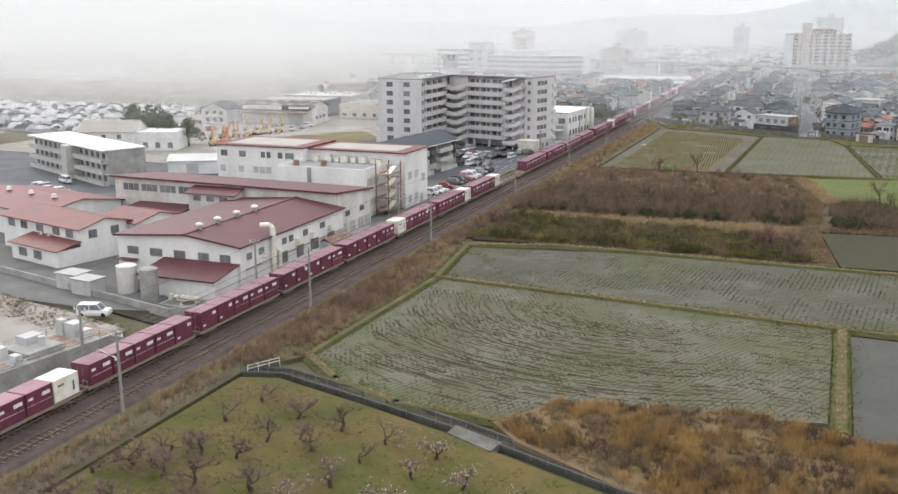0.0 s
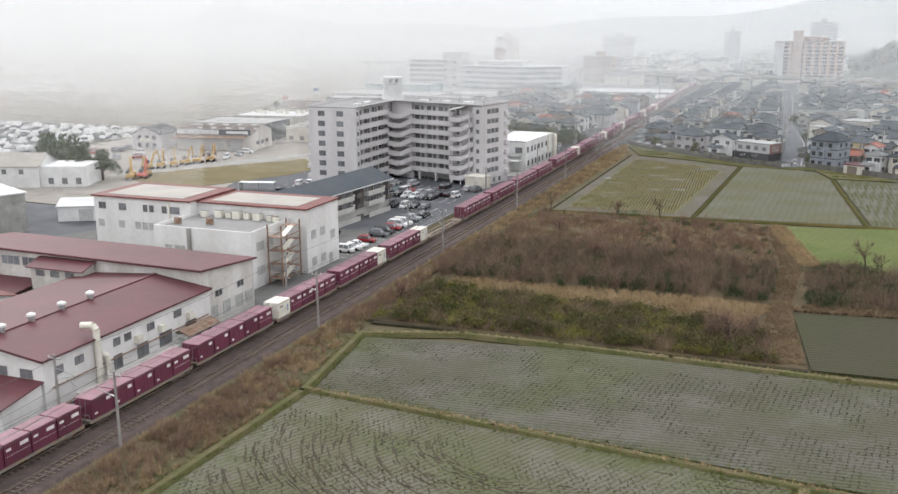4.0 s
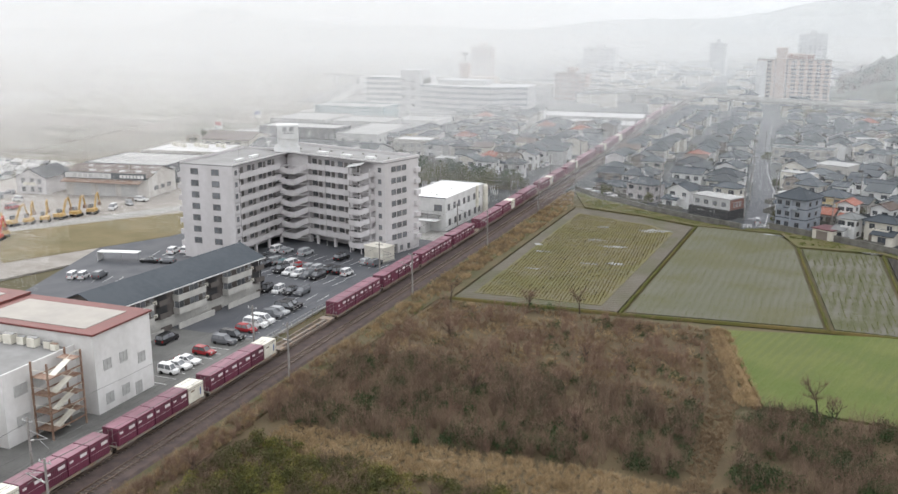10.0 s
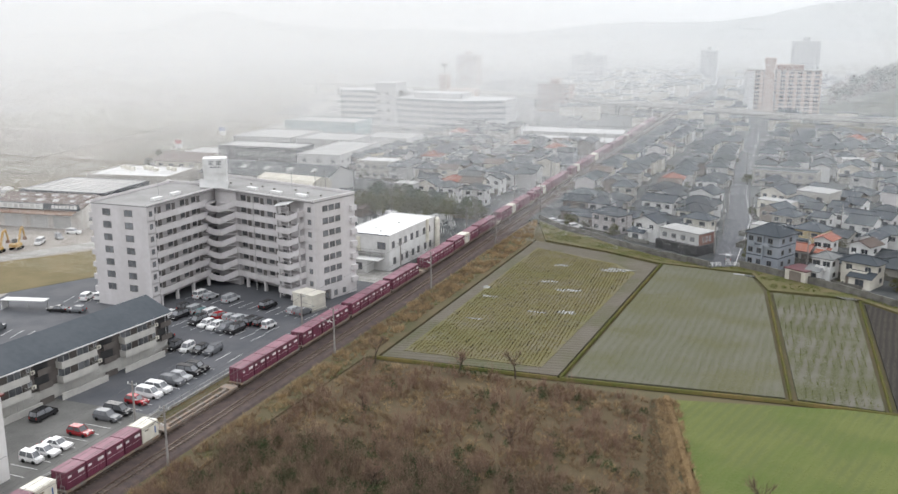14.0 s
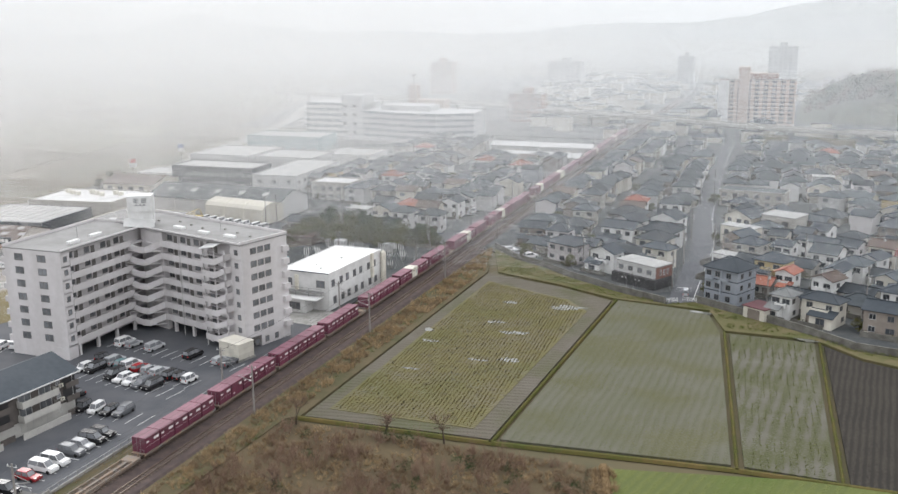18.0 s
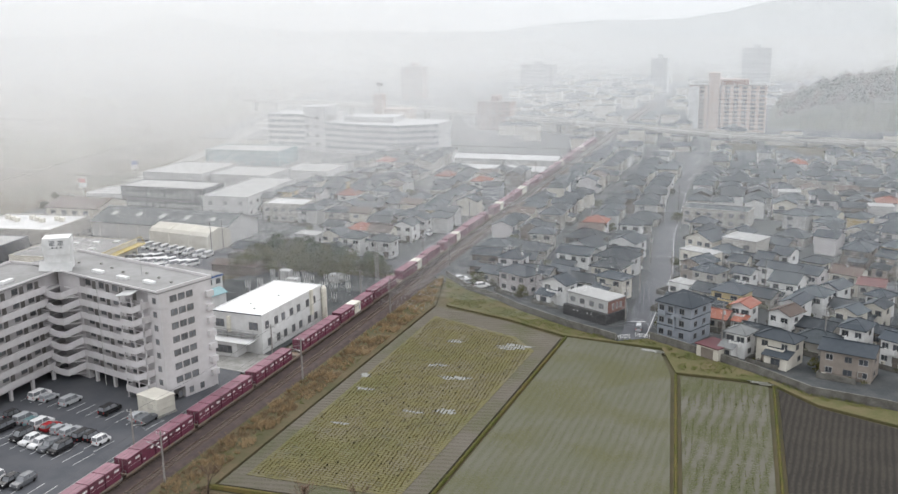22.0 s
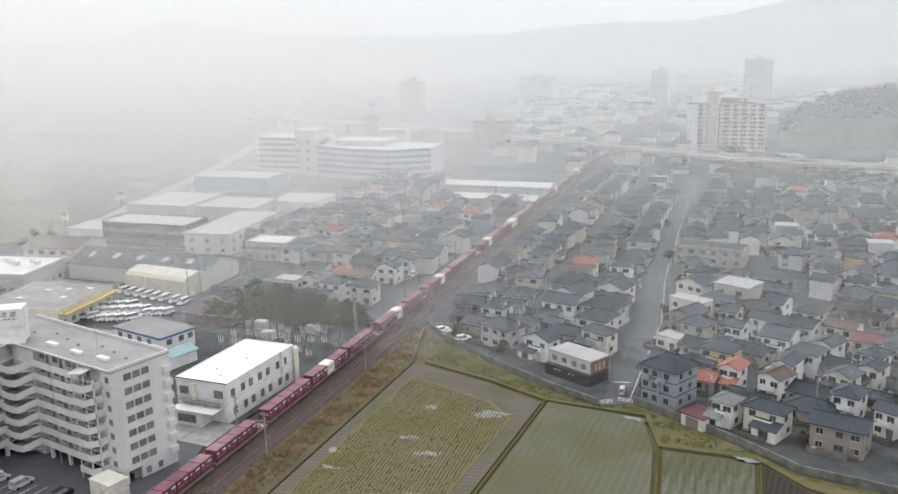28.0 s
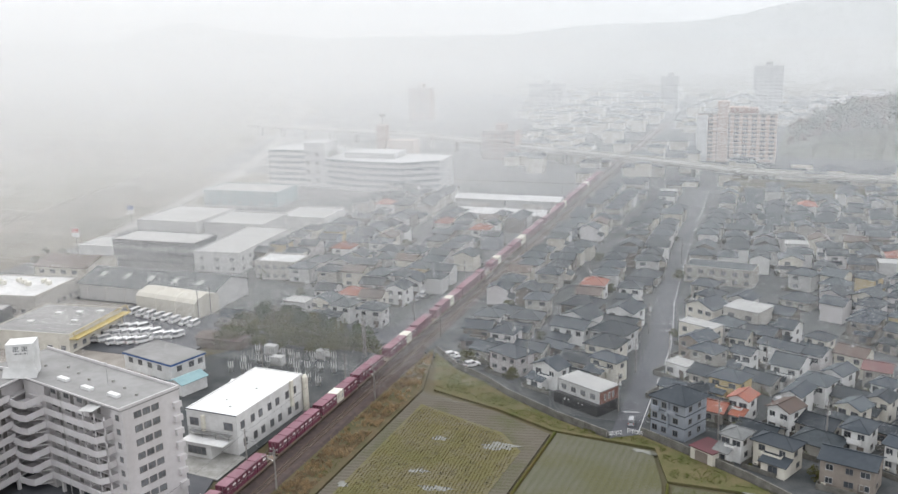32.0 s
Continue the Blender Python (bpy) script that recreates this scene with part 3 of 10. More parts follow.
for tx in TRACKS:
    for k in range(1270):
        y = -40 + k * 0.78
        if tx == 0.0 and 200 <= y < 200 + 120 * 0.78:
            ob = part("sleeper", sleeper, None, ballast)
            ob.location = (railx(y) + tx, y, 0.35)
        else:
            rest.box(railx(y) + tx - 1.0, railx(y) + tx + 1.0, y - 0.11, y + 0.11, 0.34, 0.44)
tagged(part("sleepers", rest, M["sleeper"], ballast), "long row of concrete sleepers", kind="stuff")


M["pole"] = surface("weathered_concrete_pole", (0.27, 0.255, 0.24), 0.85, (0.19, 0.175, 0.165), 1.5, 30, 0.6)
M["steel"] = surface("galvanised_steel", (0.36, 0.37, 0.37), 0.5, (0.24, 0.235, 0.225), 1.2, 30, 0.5, metal=0.5)
M["rusty"] = surface("rusty_steel", (0.30, 0.22, 0.17), 0.75, (0.17, 0.085, 0.05), 0.8, 30, 0.6, metal=0.2)
M["wire"] = surface("dark_wire", (0.06, 0.06, 0.06), 0.5)
M["ceramic"] = surface("white_insulator", (0.7, 0.7, 0.68), 0.3)


def catenary_pole(arm):
    p = thing("catenary_pole", label="concrete overhead-line pole with steel bracket arms", category="pole", group="poles along the railway")
    part("mast", Geo().tube((0, 0, -0.3), (0, 0, 9.2), 0.19, 0.13, 10), M["pole"], p)
    part("bracket", Geo().bar((0, 0, 6.2), (arm, 0, 6.9), 0.08).bar((0, 0, 7.6), (arm, 0, 6.9), 0.06).bar((arm * 0.55, 0, 6.55), (arm, 0, 5.6), 0.05), M["steel"], p)
    part("insulator", Geo().tube((arm * 0.1, 0, 6.27), (arm * 0.25, 0, 6.38), 0.09, n=8), M["ceramic"], p)
    part("crossarm", Geo().bar((-0.9, 0, 8.7), (0.9, 0, 8.7), 0.1), M["steel"], p)
    for x in (-0.75, 0.75):
        part("insulator", Geo().tube((x, 0, 8.75), (x, 0, 9.05), 0.06, n=8), M["ceramic"], p)
    return p


east, west = catenary_pole(-2.9), catenary_pole(2.9)
EAST_Y = [110, 150.5, 196, 248, 298, 346, 395, 443, 490, 540, 590, 640]
WEST_Y = [116, 152.5, 204, 254, 304, 352, 400, 448, 496, 546, 596, 646]
east.matrix_basis = pose(2.9, EAST_Y[0], 0)
west.matrix_basis = pose(-7.4, WEST_Y[0], 0)
for y in EAST_Y[1:]:
    copy_thing(east, pose(railx(y) + 2.9, y, 0))
for y in WEST_Y[1:]:
    copy_thing(west, pose(railx(y) - 7.4, y, 0))


def line_set(name, offset, z, ys, sag, label):
    """A sagging wire from pole to pole."""
    pts = [(ys[0], 0.0)]
    for a, b in zip(ys, ys[1:]):
        pts += [(a + (b - a) * i / 6, 4 * sag * i * (6 - i) / 36) for i in range(1, 7)]
    g = Geo()
    for y, drop in pts:
        x = railx(y) + offset
        g.v += [(x - 0.015, y, z - drop - 0.015), (x + 0.015, y, z - drop - 0.015), (x + 0.015, y, z - drop + 0.015), (x - 0.015, y, z - drop + 0.015)]
    for i in range(len(pts) - 1):
        for k in range(4):
            m = (k + 1) % 4
            g.f.append((4 * i + k, 4 * i + m, 4 * i + 4 + m, 4 * i + 4 + k))
    solid(name, g, M["wire"], label, "cable", "wires over the railway")


for tx in TRACKS:
    line_set("contact_wire", tx, 5.5, EAST_Y, 0.0, "thin copper contact wire hanging over the track")
    line_set("messenger_wire", tx, 6.9, EAST_Y, 0.75, "sagging messenger wire above the track")
line_set("feeder_wire", 2.15, 9.05, EAST_Y, 0.7, "sagging feeder wire between the poles")
line_set("feeder_wire", 3.65, 9.05, EAST_Y, 0.7, "sagging feeder wire between the poles")
line_set("feeder_wire", -6.65, 9.05, WEST_Y, 0.7, "sagging feeder wire between the poles")

# ---- freight train ----
M["deck"] = surface("wagon_frame", (0.15, 0.145, 0.135), 0.8, (0.22, 0.15, 0.10), 1.5, 20, 0.6)
M["wheel"] = surface("wheel_steel", (0.09, 0.08, 0.075), 0.6, (0.16, 0.11, 0.08), 0.6, 20, 0.5)
M["plumroof"] = surface("faded_plum_paint", (0.20, 0.085, 0.115), 0.6, (0.16, 0.06, 0.085), 2.5, 12, 0.5, jitter=0.14)
M["mark"] = surface("white_marking", (0.70, 0.68, 0.68), 0.6, (0.55, 0.5, 0.5), 0.7, 30, 0.5)
M["bluemark"] = surface("blue_marking", (0.05, 0.12, 0.32), 0.5)
M["redmark"] = surface("red_marking", (0.5, 0.12, 0.10), 0.5)


def container(paint, label, marks):
    c = thing("freight_container", label=label, category="container", group="containers on the train")
    roof = M["plumroof"] if paint == "container" else M[paint]
    L, W, H = 3.58, 2.45, 2.5
    side = [(W / 2 + 0.05, -L / 2), (W / 2 + 0.05, -L / 2 + 0.1), (W / 2, -L / 2 + 0.1)]
    for k in range(11):
        y = -L / 2 + 0.27 + k * 0.3
        side += [(W / 2, y - 0.05), (W / 2 + 0.03, y - 0.035), (W / 2 + 0.03, y + 0.035), (W / 2, y + 0.05)]
    side += [(W / 2, L / 2 - 0.1), (W / 2 + 0.05, L / 2 - 0.1), (W / 2 + 0.05, L / 2)]
    shell = Geo().prism(side + [(-x, -y) for x, y in side], 0.04, H - 0.05)
    part("body", shell, M[paint], c)
    part("roof", Geo().box(-W / 2 - 0.06, W / 2 + 0.06, -L / 2 - 0.02, L / 2 + 0.02, H - 0.05, H + 0.02, 0.05), roof, c)
    for s in (-1, 1):
        if marks == "lines":
            part("stripe", Geo().box(s * (W / 2 + 0.034) - 0.004, s * (W / 2 + 0.034) + 0.004, -L / 2 + 0.1, L / 2 - 0.1, 1.0, 1.035), M["mark"], c)
            part("lettering", Geo().box(s * (W / 2 + 0.034) - 0.005, s * (W / 2 + 0.034) + 0.005, 0.35, 1.5, 1.55, 1.95), M["mark"], c)
            part("number_bar", Geo().box(s * (W / 2 + 0.034) - 0.005, s * (W / 2 + 0.034) + 0.005, -1.5, -0.85, 1.58, 1.86), M["mark"], c)
        elif marks == "small":
            part("lettering", Geo().box(s * (W / 2 + 0.034) - 0.005, s * (W / 2 + 0.034) + 0.005, 0.7, 1.4, 1.6, 2.0), M["mark"], c)
            part("number_bar", Geo().box(s * (W / 2 + 0.034) - 0.005, s * (W / 2 + 0.034) + 0.005, -1.4, -0.9, 0.5, 0.75), M["mark"], c)
        else:
            part("blue_panel", Geo().box(s * (W / 2 + 0.034) - 0.005, s * (W / 2 + 0.034) + 0.005, 0.95, 1.2, 0.6, 1.7), M["bluemark"], c)
            part("number_bar", Geo().box(s * (W / 2 + 0.034) - 0.005, s * (W / 2 + 0.034) + 0.005, -1.2, -0.3, 1.6, 1.85), M["deck"], c)
    part("door", Geo().box(-W / 2 + 0.15, W / 2 - 0.15, -L / 2 - 0.05, -L / 2 - 0.01, 0.2, H - 0.2), M[paint], c)
    for x in (-0.35, 0.35):
        part("lock_rod", Geo().tube((x, -L / 2 - 0.07, 0.2), (x, -L / 2 - 0.07, H - 0.2), 0.025, n=6), M["steel"], c)
    return c


def wagon():
    w = thing("container_wagon", label="grey flat container wagon with rusty bogies", category="wagon", group="wagons of the train")
    for s in (-1, 1):
        part("side_beam", Geo().box(s * 1.15 - 0.09, s * 1.15 + 0.09, -9.75, 9.75, 0.62, 0.98), M["deck"], w)
        part("end_deck", Geo().box(-1.25, 1.25, min(s * 8.1, s * 9.8), max(s * 8.1, s * 9.8), 0.9, 1.0), M["deck"], w)
        part("coupler", Geo().box(-0.15, 0.15, min(s * 9.7, s * 10.2), max(s * 9.7, s * 10.2), 0.5, 0.75), M["wheel"], w)
        bogie = part("bogie", Geo().box(-0.95, -0.8, s * 7 - 1.3, s * 7 + 1.3, 0.3, 0.55).box(0.8, 0.95, s * 7 - 1.3, s * 7 + 1.3, 0.3, 0.55).box(-0.9, 0.9, s * 7 - 0.2, s * 7 + 0.2, 0.3, 0.6), M["wheel"], w)
        for e in (-0.95, 0.95):
            for x in (-0.6, 0.6):
                part("wheel", Geo().tube((x - 0.06, s * 7 + e, 0.42), (x + 0.06, s * 7 + e, 0.42), 0.42, n=14), M["wheel"], bogie)
    part("centre_sill", Geo().box(-0.22, 0.22, -9.75, 9.75, 0.66, 0.9), M["deck"], w)
    for k in range(6):
        y = -8 + 3.2 * k
        part("cross_member", Geo().box(-1.1, 1.1, y - 0.07, y + 0.07, 0.8, 0.94), M["deck"], w)
    part("handrail", Geo().tube((1.1, -9.7, 1.0), (1.1, -9.7, 1.7), 0.03, n=6).tube((0.4, -9.7, 1.7), (1.1, -9.7, 1.7), 0.03, n=6).tube((0.4, -9.7, 1.0), (0.4, -9.7, 1.7), 0.03, n=6), M["steel"], w)
    return w


kinds = {"l": container("container", "plum-red steel freight container with white lettering bars", "lines"),
         "s": container("container", "plain plum-red steel freight container on a wagon", "small"),
         "w": container("bone", "off-white refrigerated freight container with a blue mark", "white")}
LOADS = ["llllw", "lllls", "sslll", "ssssl", "ssssl", "wllll", "llllw", "llllw", ".....", "lllll", "lslll", "lllll", "llll.", "lllll", "llwll", "slll.", "lllwl"]
FIRST = 172.4 - 4 * 20.5
base_wagon = wagon()
used = {"l": 0, "s": 0, "w": 0}
for i, load in enumerate(LOADS):
    mid = FIRST + 20.5 * i + 10.25
    at = pose(railx(mid) - 4.1, mid, 0.6)
    if i == 0:
        base_wagon.matrix_basis = at
    else:
        copy_thing(base_wagon, at)
    for j, kind in enumerate(load):
        if kind in kinds:
            place = pose(railx(mid) - 4.1, mid + (j - 2) * 3.78, 1.6)
            if used[kind]:
                copy_thing(kinds[kind], place)
            else:
                kinds[kind].matrix_basis = place
            used[kind] += 1

# the far end of the train
def far_container(paint, roof, label):
    c = thing("freight_container", label=label, category="container", group="containers on the train")
    part("body", Geo().box(-1.25, 1.25, -1.79, 1.79, 0.0, 2.45), M[paint], c)
    part("roof", Geo().box(-1.28, 1.28, -1.81, 1.81, 2.45, 2.52, 0.05), M[roof], c)
    return c


far_wagon = thing("container_wagon", label="grey flat container wagon far along the line", category="wagon", group="wagons of the train")
part("deck", Geo().box(-1.2, 1.2, -9.8, 9.8, 0.66, 1.0), M["deck"], far_wagon)
for s in (-1, 1):
    part("bogie", Geo().box(-0.95, 0.95, s * 7 - 1.4, s * 7 + 1.4, 0.0, 0.62, 0.1), M["wheel"], far_wagon)
FAR_KINDS = {"l": far_container("container", "plumroof", "plum-red freight container far along the line"), "w": far_container("bone", "bone", "off-white freight container far along the line")}
used = set()
for i, load in enumerate(["lll.l", "llwll", "lllll", "l..ll", "wllll", "lllww", "lllll", "ll.ll", "lllll", "llwll", "lllll", "lllll", "wllll", "lllll"]):
    mid = FIRST + 20.5 * (len(LOADS) + i) + 10.25
    at = pose(railx(mid) - 4.1, mid, 0.6)
    if i:
        copy_thing(far_wagon, at)
    else:
        far_wagon.matrix_basis = at
    for j, kind in enumerate(load):
        if kind in FAR_KINDS:
            place = pose(railx(mid) - 4.1, mid + (j - 2) * 3.78, 1.6)
            if kind in used:
                copy_thing(FAR_KINDS[kind], place)
            else:
                used.add(kind)
                FAR_KINDS[kind].matrix_basis = place

# ---- tools for buildings ----
M["frame"] = surface("bronze_frame", (0.16, 0.15, 0.14), 0.5, (0.22, 0.21, 0.2), 1, 20, 0.5, metal=0.3)
M["paleframe"] = surface("pale_frame", (0.45, 0.45, 0.44), 0.5, (0.36, 0.36, 0.35), 1, 20, 0.5)
M["apt"] = surface("pale_wall_paint", (0.56, 0.54, 0.545), 0.85, (0.48, 0.46, 0.46), 5, 10, 0.5, streak=(1, 1, 0.25))
M["factory"] = surface("white_factory_wall", (0.67, 0.66, 0.65), 0.8, (0.55, 0.54, 0.525), 4, 10, 0.6, streak=(1, 1, 0.2))
M["stained"] = surface("stained_wall", (0.58, 0.565, 0.54), 0.85, (0.40, 0.37, 0.34), 3, 12, 0.7, streak=(1, 1, 0.25))
M["flatroof"] = surface("grey_roof_sheet", (0.24, 0.238, 0.235), 0.85, (0.185, 0.182, 0.178), 6, 8, 0.6)
M["whiteroof"] = surface("bright_white_roof", (0.5, 0.5, 0.5), 0.6, (0.4, 0.4, 0.4), 6, 6, 0.4)
M["beigeroof"] = surface("beige_roof_panel", (0.34, 0.315, 0.28), 0.8, (0.29, 0.27, 0.245), 6, 6, 0.5)
M["redtrim"] = surface("red_roof_trim", (0.155, 0.048, 0.042), 0.6, (0.125, 0.042, 0.038), 5, 8, 0.5, spec=0.25)
M["slate"] = surface("dark_slate_roof", (0.034, 0.043, 0.053), 0.6, (0.048, 0.057, 0.067), 8, 10, 0.5, jitter=0.15, spec=0.2)
M["darkwall"] = surface("dark_brown_cladding", (0.075, 0.065, 0.06), 0.7, (0.10, 0.088, 0.08), 3, 14, 0.5)
M["panel"] = surface("pale_balcony_panel", (0.44, 0.43, 0.40), 0.7, (0.37, 0.36, 0.34), 3, 12, 0.5)
M["cream"] = surface("cream_wall", (0.56, 0.535, 0.47), 0.85, (0.48, 0.455, 0.40), 3, 10, 0.5, jitter=0.08)
M["beige"] = surface("beige_wall", (0.37, 0.355, 0.325), 0.85, (0.31, 0.297, 0.27), 3, 10, 0.5, jitter=0.1)
M["greywall"] = surface("blue_grey_wall", (0.27, 0.29, 0.32), 0.8, (0.23, 0.25, 0.28), 3, 10, 0.5, jitter=0.1)
M["lightgrey"] = surface("light_grey_wall", (0.46, 0.46, 0.455), 0.8, (0.39, 0.39, 0.385), 3, 10, 0.5, jitter=0.1)
M["brownwall"] = surface("brown_wall", (0.17, 0.145, 0.125), 0.85, (0.135, 0.115, 0.10), 2, 14, 0.5, jitter=0.12)
M["yellowwall"] = surface("yellow_wall", (0.52, 0.42, 0.24), 0.85, (0.45, 0.36, 0.2), 3, 10, 0.5)
M["brickwall"] = surface("brick_red_wall", (0.20, 0.105, 0.085), 0.85, (0.16, 0.085, 0.07), 1.5, 20, 0.5)
M["brightroof"] = surface("new_white_roof", (0.68, 0.68, 0.68), 0.6, (0.56, 0.56, 0.565), 6, 6, 0.4)
M["redtile"] = surface("orange_red_tile", (0.25, 0.085, 0.05), 0.7, (0.19, 0.065, 0.045), 2, 20, 0.5, jitter=0.2)
M["browntile"] = surface("brown_tile", (0.075, 0.056, 0.05), 0.7, (0.10, 0.075, 0.062), 2, 20, 0.5, jitter=0.2, spec=0.2)
M["greytile"] = surface("grey_tile", (0.066, 0.078, 0.087), 0.65, (0.046, 0.055, 0.062), 2, 20, 0.5, jitter=0.25, spec=0.2)
M["brownlight"] = surface("tan_brown_wall", (0.27, 0.235, 0.205), 0.85, (0.22, 0.19, 0.165), 2, 14, 0.5, jitter=0.1)
M["pinkgrey"] = surface("pinkish_grey_wall", (0.40, 0.375, 0.375), 0.85, (0.33, 0.31, 0.31), 2, 14, 0.5)
M["lighttile"] = surface("weathered_light_tile", (0.175, 0.18, 0.18), 0.7, (0.12, 0.125, 0.125), 1.5, 20, 0.6, spec=0.2)
M["maroontile"] = surface("faded_maroon_tile", (0.155, 0.075, 0.07), 0.7, (0.12, 0.06, 0.058), 2, 20, 0.5, spec=0.2)
M["paleroof"] = surface("pale_metal_roof", (0.30, 0.30, 0.295), 0.6, (0.25, 0.25, 0.245), 4, 10, 0.5)
M["black"] = surface("black_cladding", (0.022, 0.022, 0.024), 0.5, (0.035, 0.035, 0.036), 2, 10, 0.5)
M["blind"] = surface("pale_blind", (0.42, 0.42, 0.41), 0.8, (0.35, 0.35, 0.34), 1, 10, 0.5)
WINDOWS = {}


def window_mesh(w, h, mullions, foot, frame_mat, pane_mat, glazed):
    """A frame with its mullions in one piece; glazed: with sunk panes in it."""
    xs = [-w / 2 - 0.07, -w / 2]
    for k in range(mullions):
        m = -w / 2 + w * (k + 1) / (mullions + 1)
        xs += [m - 0.03, m + 0.03]
    xs += [w / 2, w / 2 + 0.07]
    zs = [-foot, 0, h, h + 0.07]
    n = len(xs)
    v = [(x, -0.08, z) for z in zs for x in xs]
    f, mats = [], []
    for j in range(3):
        for i in range(n - 1):
            q = [j * n + i, j * n + i + 1, (j + 1) * n + i + 1, (j + 1) * n + i]
            if j == 1 and i % 2:
                k = len(v)
                v += [(v[c][0], -0.035, v[c][2]) for c in q]
                for e in range(4):
                    f.append((q[e], q[(e + 1) % 4], k + (e + 1) % 4, k + e))
                    mats.append(0)
                if glazed:
                    f.append((k, k + 1, k + 2, k + 3))
                    mats.append(1)
            else:
                f.append(tuple(q))
                mats.append(0)
    rim = list(range(n)) + [2 * n - 1, 3 * n - 1] + list(range(4 * n - 1, 3 * n - 1, -1)) + [2 * n, n]
    k = len(v)
    v += [(v[c][0], 0.02, v[c][2]) for c in rim]
    for i in range(len(rim)):
        j = (i + 1) % len(rim)
        f.append((rim[j], rim[i], k + i, k + j))
        mats.append(0)
    me = bpy.data.meshes.new("window")
    me.from_pydata(v, [], f)
    me.materials.append(frame_mat)
    me.materials.append(pane_mat)
    me.polygons.foreach_set("material_index", mats)
    me.update()
    return me


def window(parent, x, y, z, w, h, turn=0, frame_mat="frame", pane_mat="glass", mullions=1, sill=True, far=False):
    """A framed window on a wall. turn: 0 faces -y, 90 +x, 180 +y, -90 -x. z: its lower edge."""
    key = (round(w, 2), round(h, 2), frame_mat, pane_mat, mullions, sill, far)
    if key not in WINDOWS:
        me = window_mesh(w, h, mullions, 0.12 if sill else 0.07, M[frame_mat], M[pane_mat], far)
        WINDOWS[key] = (me, None if far else Geo().box(-w / 2, w / 2, -0.03, 0.01, 0, h).mesh("pane", M[pane_mat]))
    ob = part("window", WINDOWS[key][0], None, parent)
    ob.matrix_basis = pose(x, y, z, 0, 0, turn)
    if not far:
        part("pane", WINDOWS[key][1], None, ob)
    return ob


def door(parent, x, y, z, w, h, turn=0, mat="paleframe", name="door"):
    g = Geo().box(-w / 2, w / 2, -0.06, 0.01, 0, h).box(-w / 2 - 0.08, -w / 2, -0.1, 0.01, 0, h + 0.08).box(w / 2, w / 2 + 0.08, -0.1, 0.01, 0, h + 0.08).box(-w / 2, w / 2, -0.1, 0.01, h, h + 0.08)
    ob = part(name, g, M[mat], parent)
    ob.matrix_basis = pose(x, y, z, 0, 0, turn)
    return ob


def aircon(parent, x, y, z, turn=0):
    ob = part("air_conditioner", Geo().box(-0.4, 0.4, -0.34, -0.04, 0, 0.6), M["bone"], parent)
    ob.matrix_basis = pose(x, y, z, 0, 0, turn)
    part("fan_grille", Geo().tube((-0.1, -0.36, 0.3), (-0.1, -0.33, 0.3), 0.22, n=14), M["frame"], ob)


def box_building(name, x0, x1, y0, y1, h, wall, roof, label, turn=0.0, parapet=0.4, floors=0, pitch=3.0, group="", sides="sew", category="building", at=None, frame_mat="frame"):
    """A plain flat-roofed block with a parapet and rows of windows."""
    cx, cy = (x0 + x1) / 2, (y0 + y1) / 2
    hx, hy = (x1 - x0) / 2, (y1 - y0) / 2
    b = thing(name, at or (cx, cy, 0), turn, label, category, group)
    part("wall", Geo().box(-hx, hx, -hy, hy, -0.4, h), M[wall], b)
    g = Geo()
    g.box(-hx - 0.05, hx + 0.05, -hy - 0.05, -hy + 0.2, h, h + parapet).box(-hx - 0.05, hx + 0.05, hy - 0.2, hy + 0.05, h, h + parapet)
    g.box(-hx - 0.05, -hx + 0.2, -hy + 0.2, hy - 0.2, h, h + parapet).box(hx - 0.2, hx + 0.05, -hy + 0.2, hy - 0.2, h, h + parapet)
    part("parapet", g, M[wall], b)
    part("roof", Geo().box(-hx + 0.2, hx - 0.2, -hy + 0.2, hy - 0.2, h, h + 0.06), M[roof], b)
    for f in range(floors):
        z = 1.0 + f * (h - 0.4) / floors
        for side, n, t in (("s", x1 - x0, 0), ("e", y1 - y0, 90), ("w", y1 - y0, -90), ("n", x1 - x0, 180)):
            if side not in sides:
                continue
            k = max(1, int(n / pitch))
            for i in range(k):
                s = -n / 2 + n * (i + 0.5) / k
                p = {"s": (s, -hy), "e": (hx, s), "w": (-hx, s), "n": (s, hy)}[side]
                window(b, *p, z, 1.5, 1.2, t, frame_mat)
    return b


def gable(g, x0, x1, y0, y1, z, rise, over=0.5, thick=0.18, along="y"):
    """Two roof slopes with thickness, the ridge along x or y."""
    def slope(a, b, c, d):
        g.hexa([a, b, c, d], [(p[0], p[1], p[2] + thick) for p in (a, b, c, d)])
    x0, x1, y0, y1 = x0 - over, x1 + over, y0 - over, y1 + over
    if along == "y":
        m, drop = (x0 + x1) / 2, rise * over / ((x1 - x0) / 2 - over)
        slope((x0, y0, z - drop), (m, y0, z + rise), (m, y1, z + rise), (x0, y1, z - drop))
        slope((m, y0, z + rise), (x1, y0, z - drop), (x1, y1, z - drop), (m, y1, z + rise))
    else:
        m, drop = (y0 + y1) / 2, rise * over / ((y1 - y0) / 2 - over)
        slope((x0, y0, z - drop), (x1, y0, z - drop), (x1, m, z + rise), (x0, m, z + rise))
        slope((x0, m, z + rise), (x1, m, z + rise), (x1, y1, z - drop), (x0, y1, z - drop))
    return g


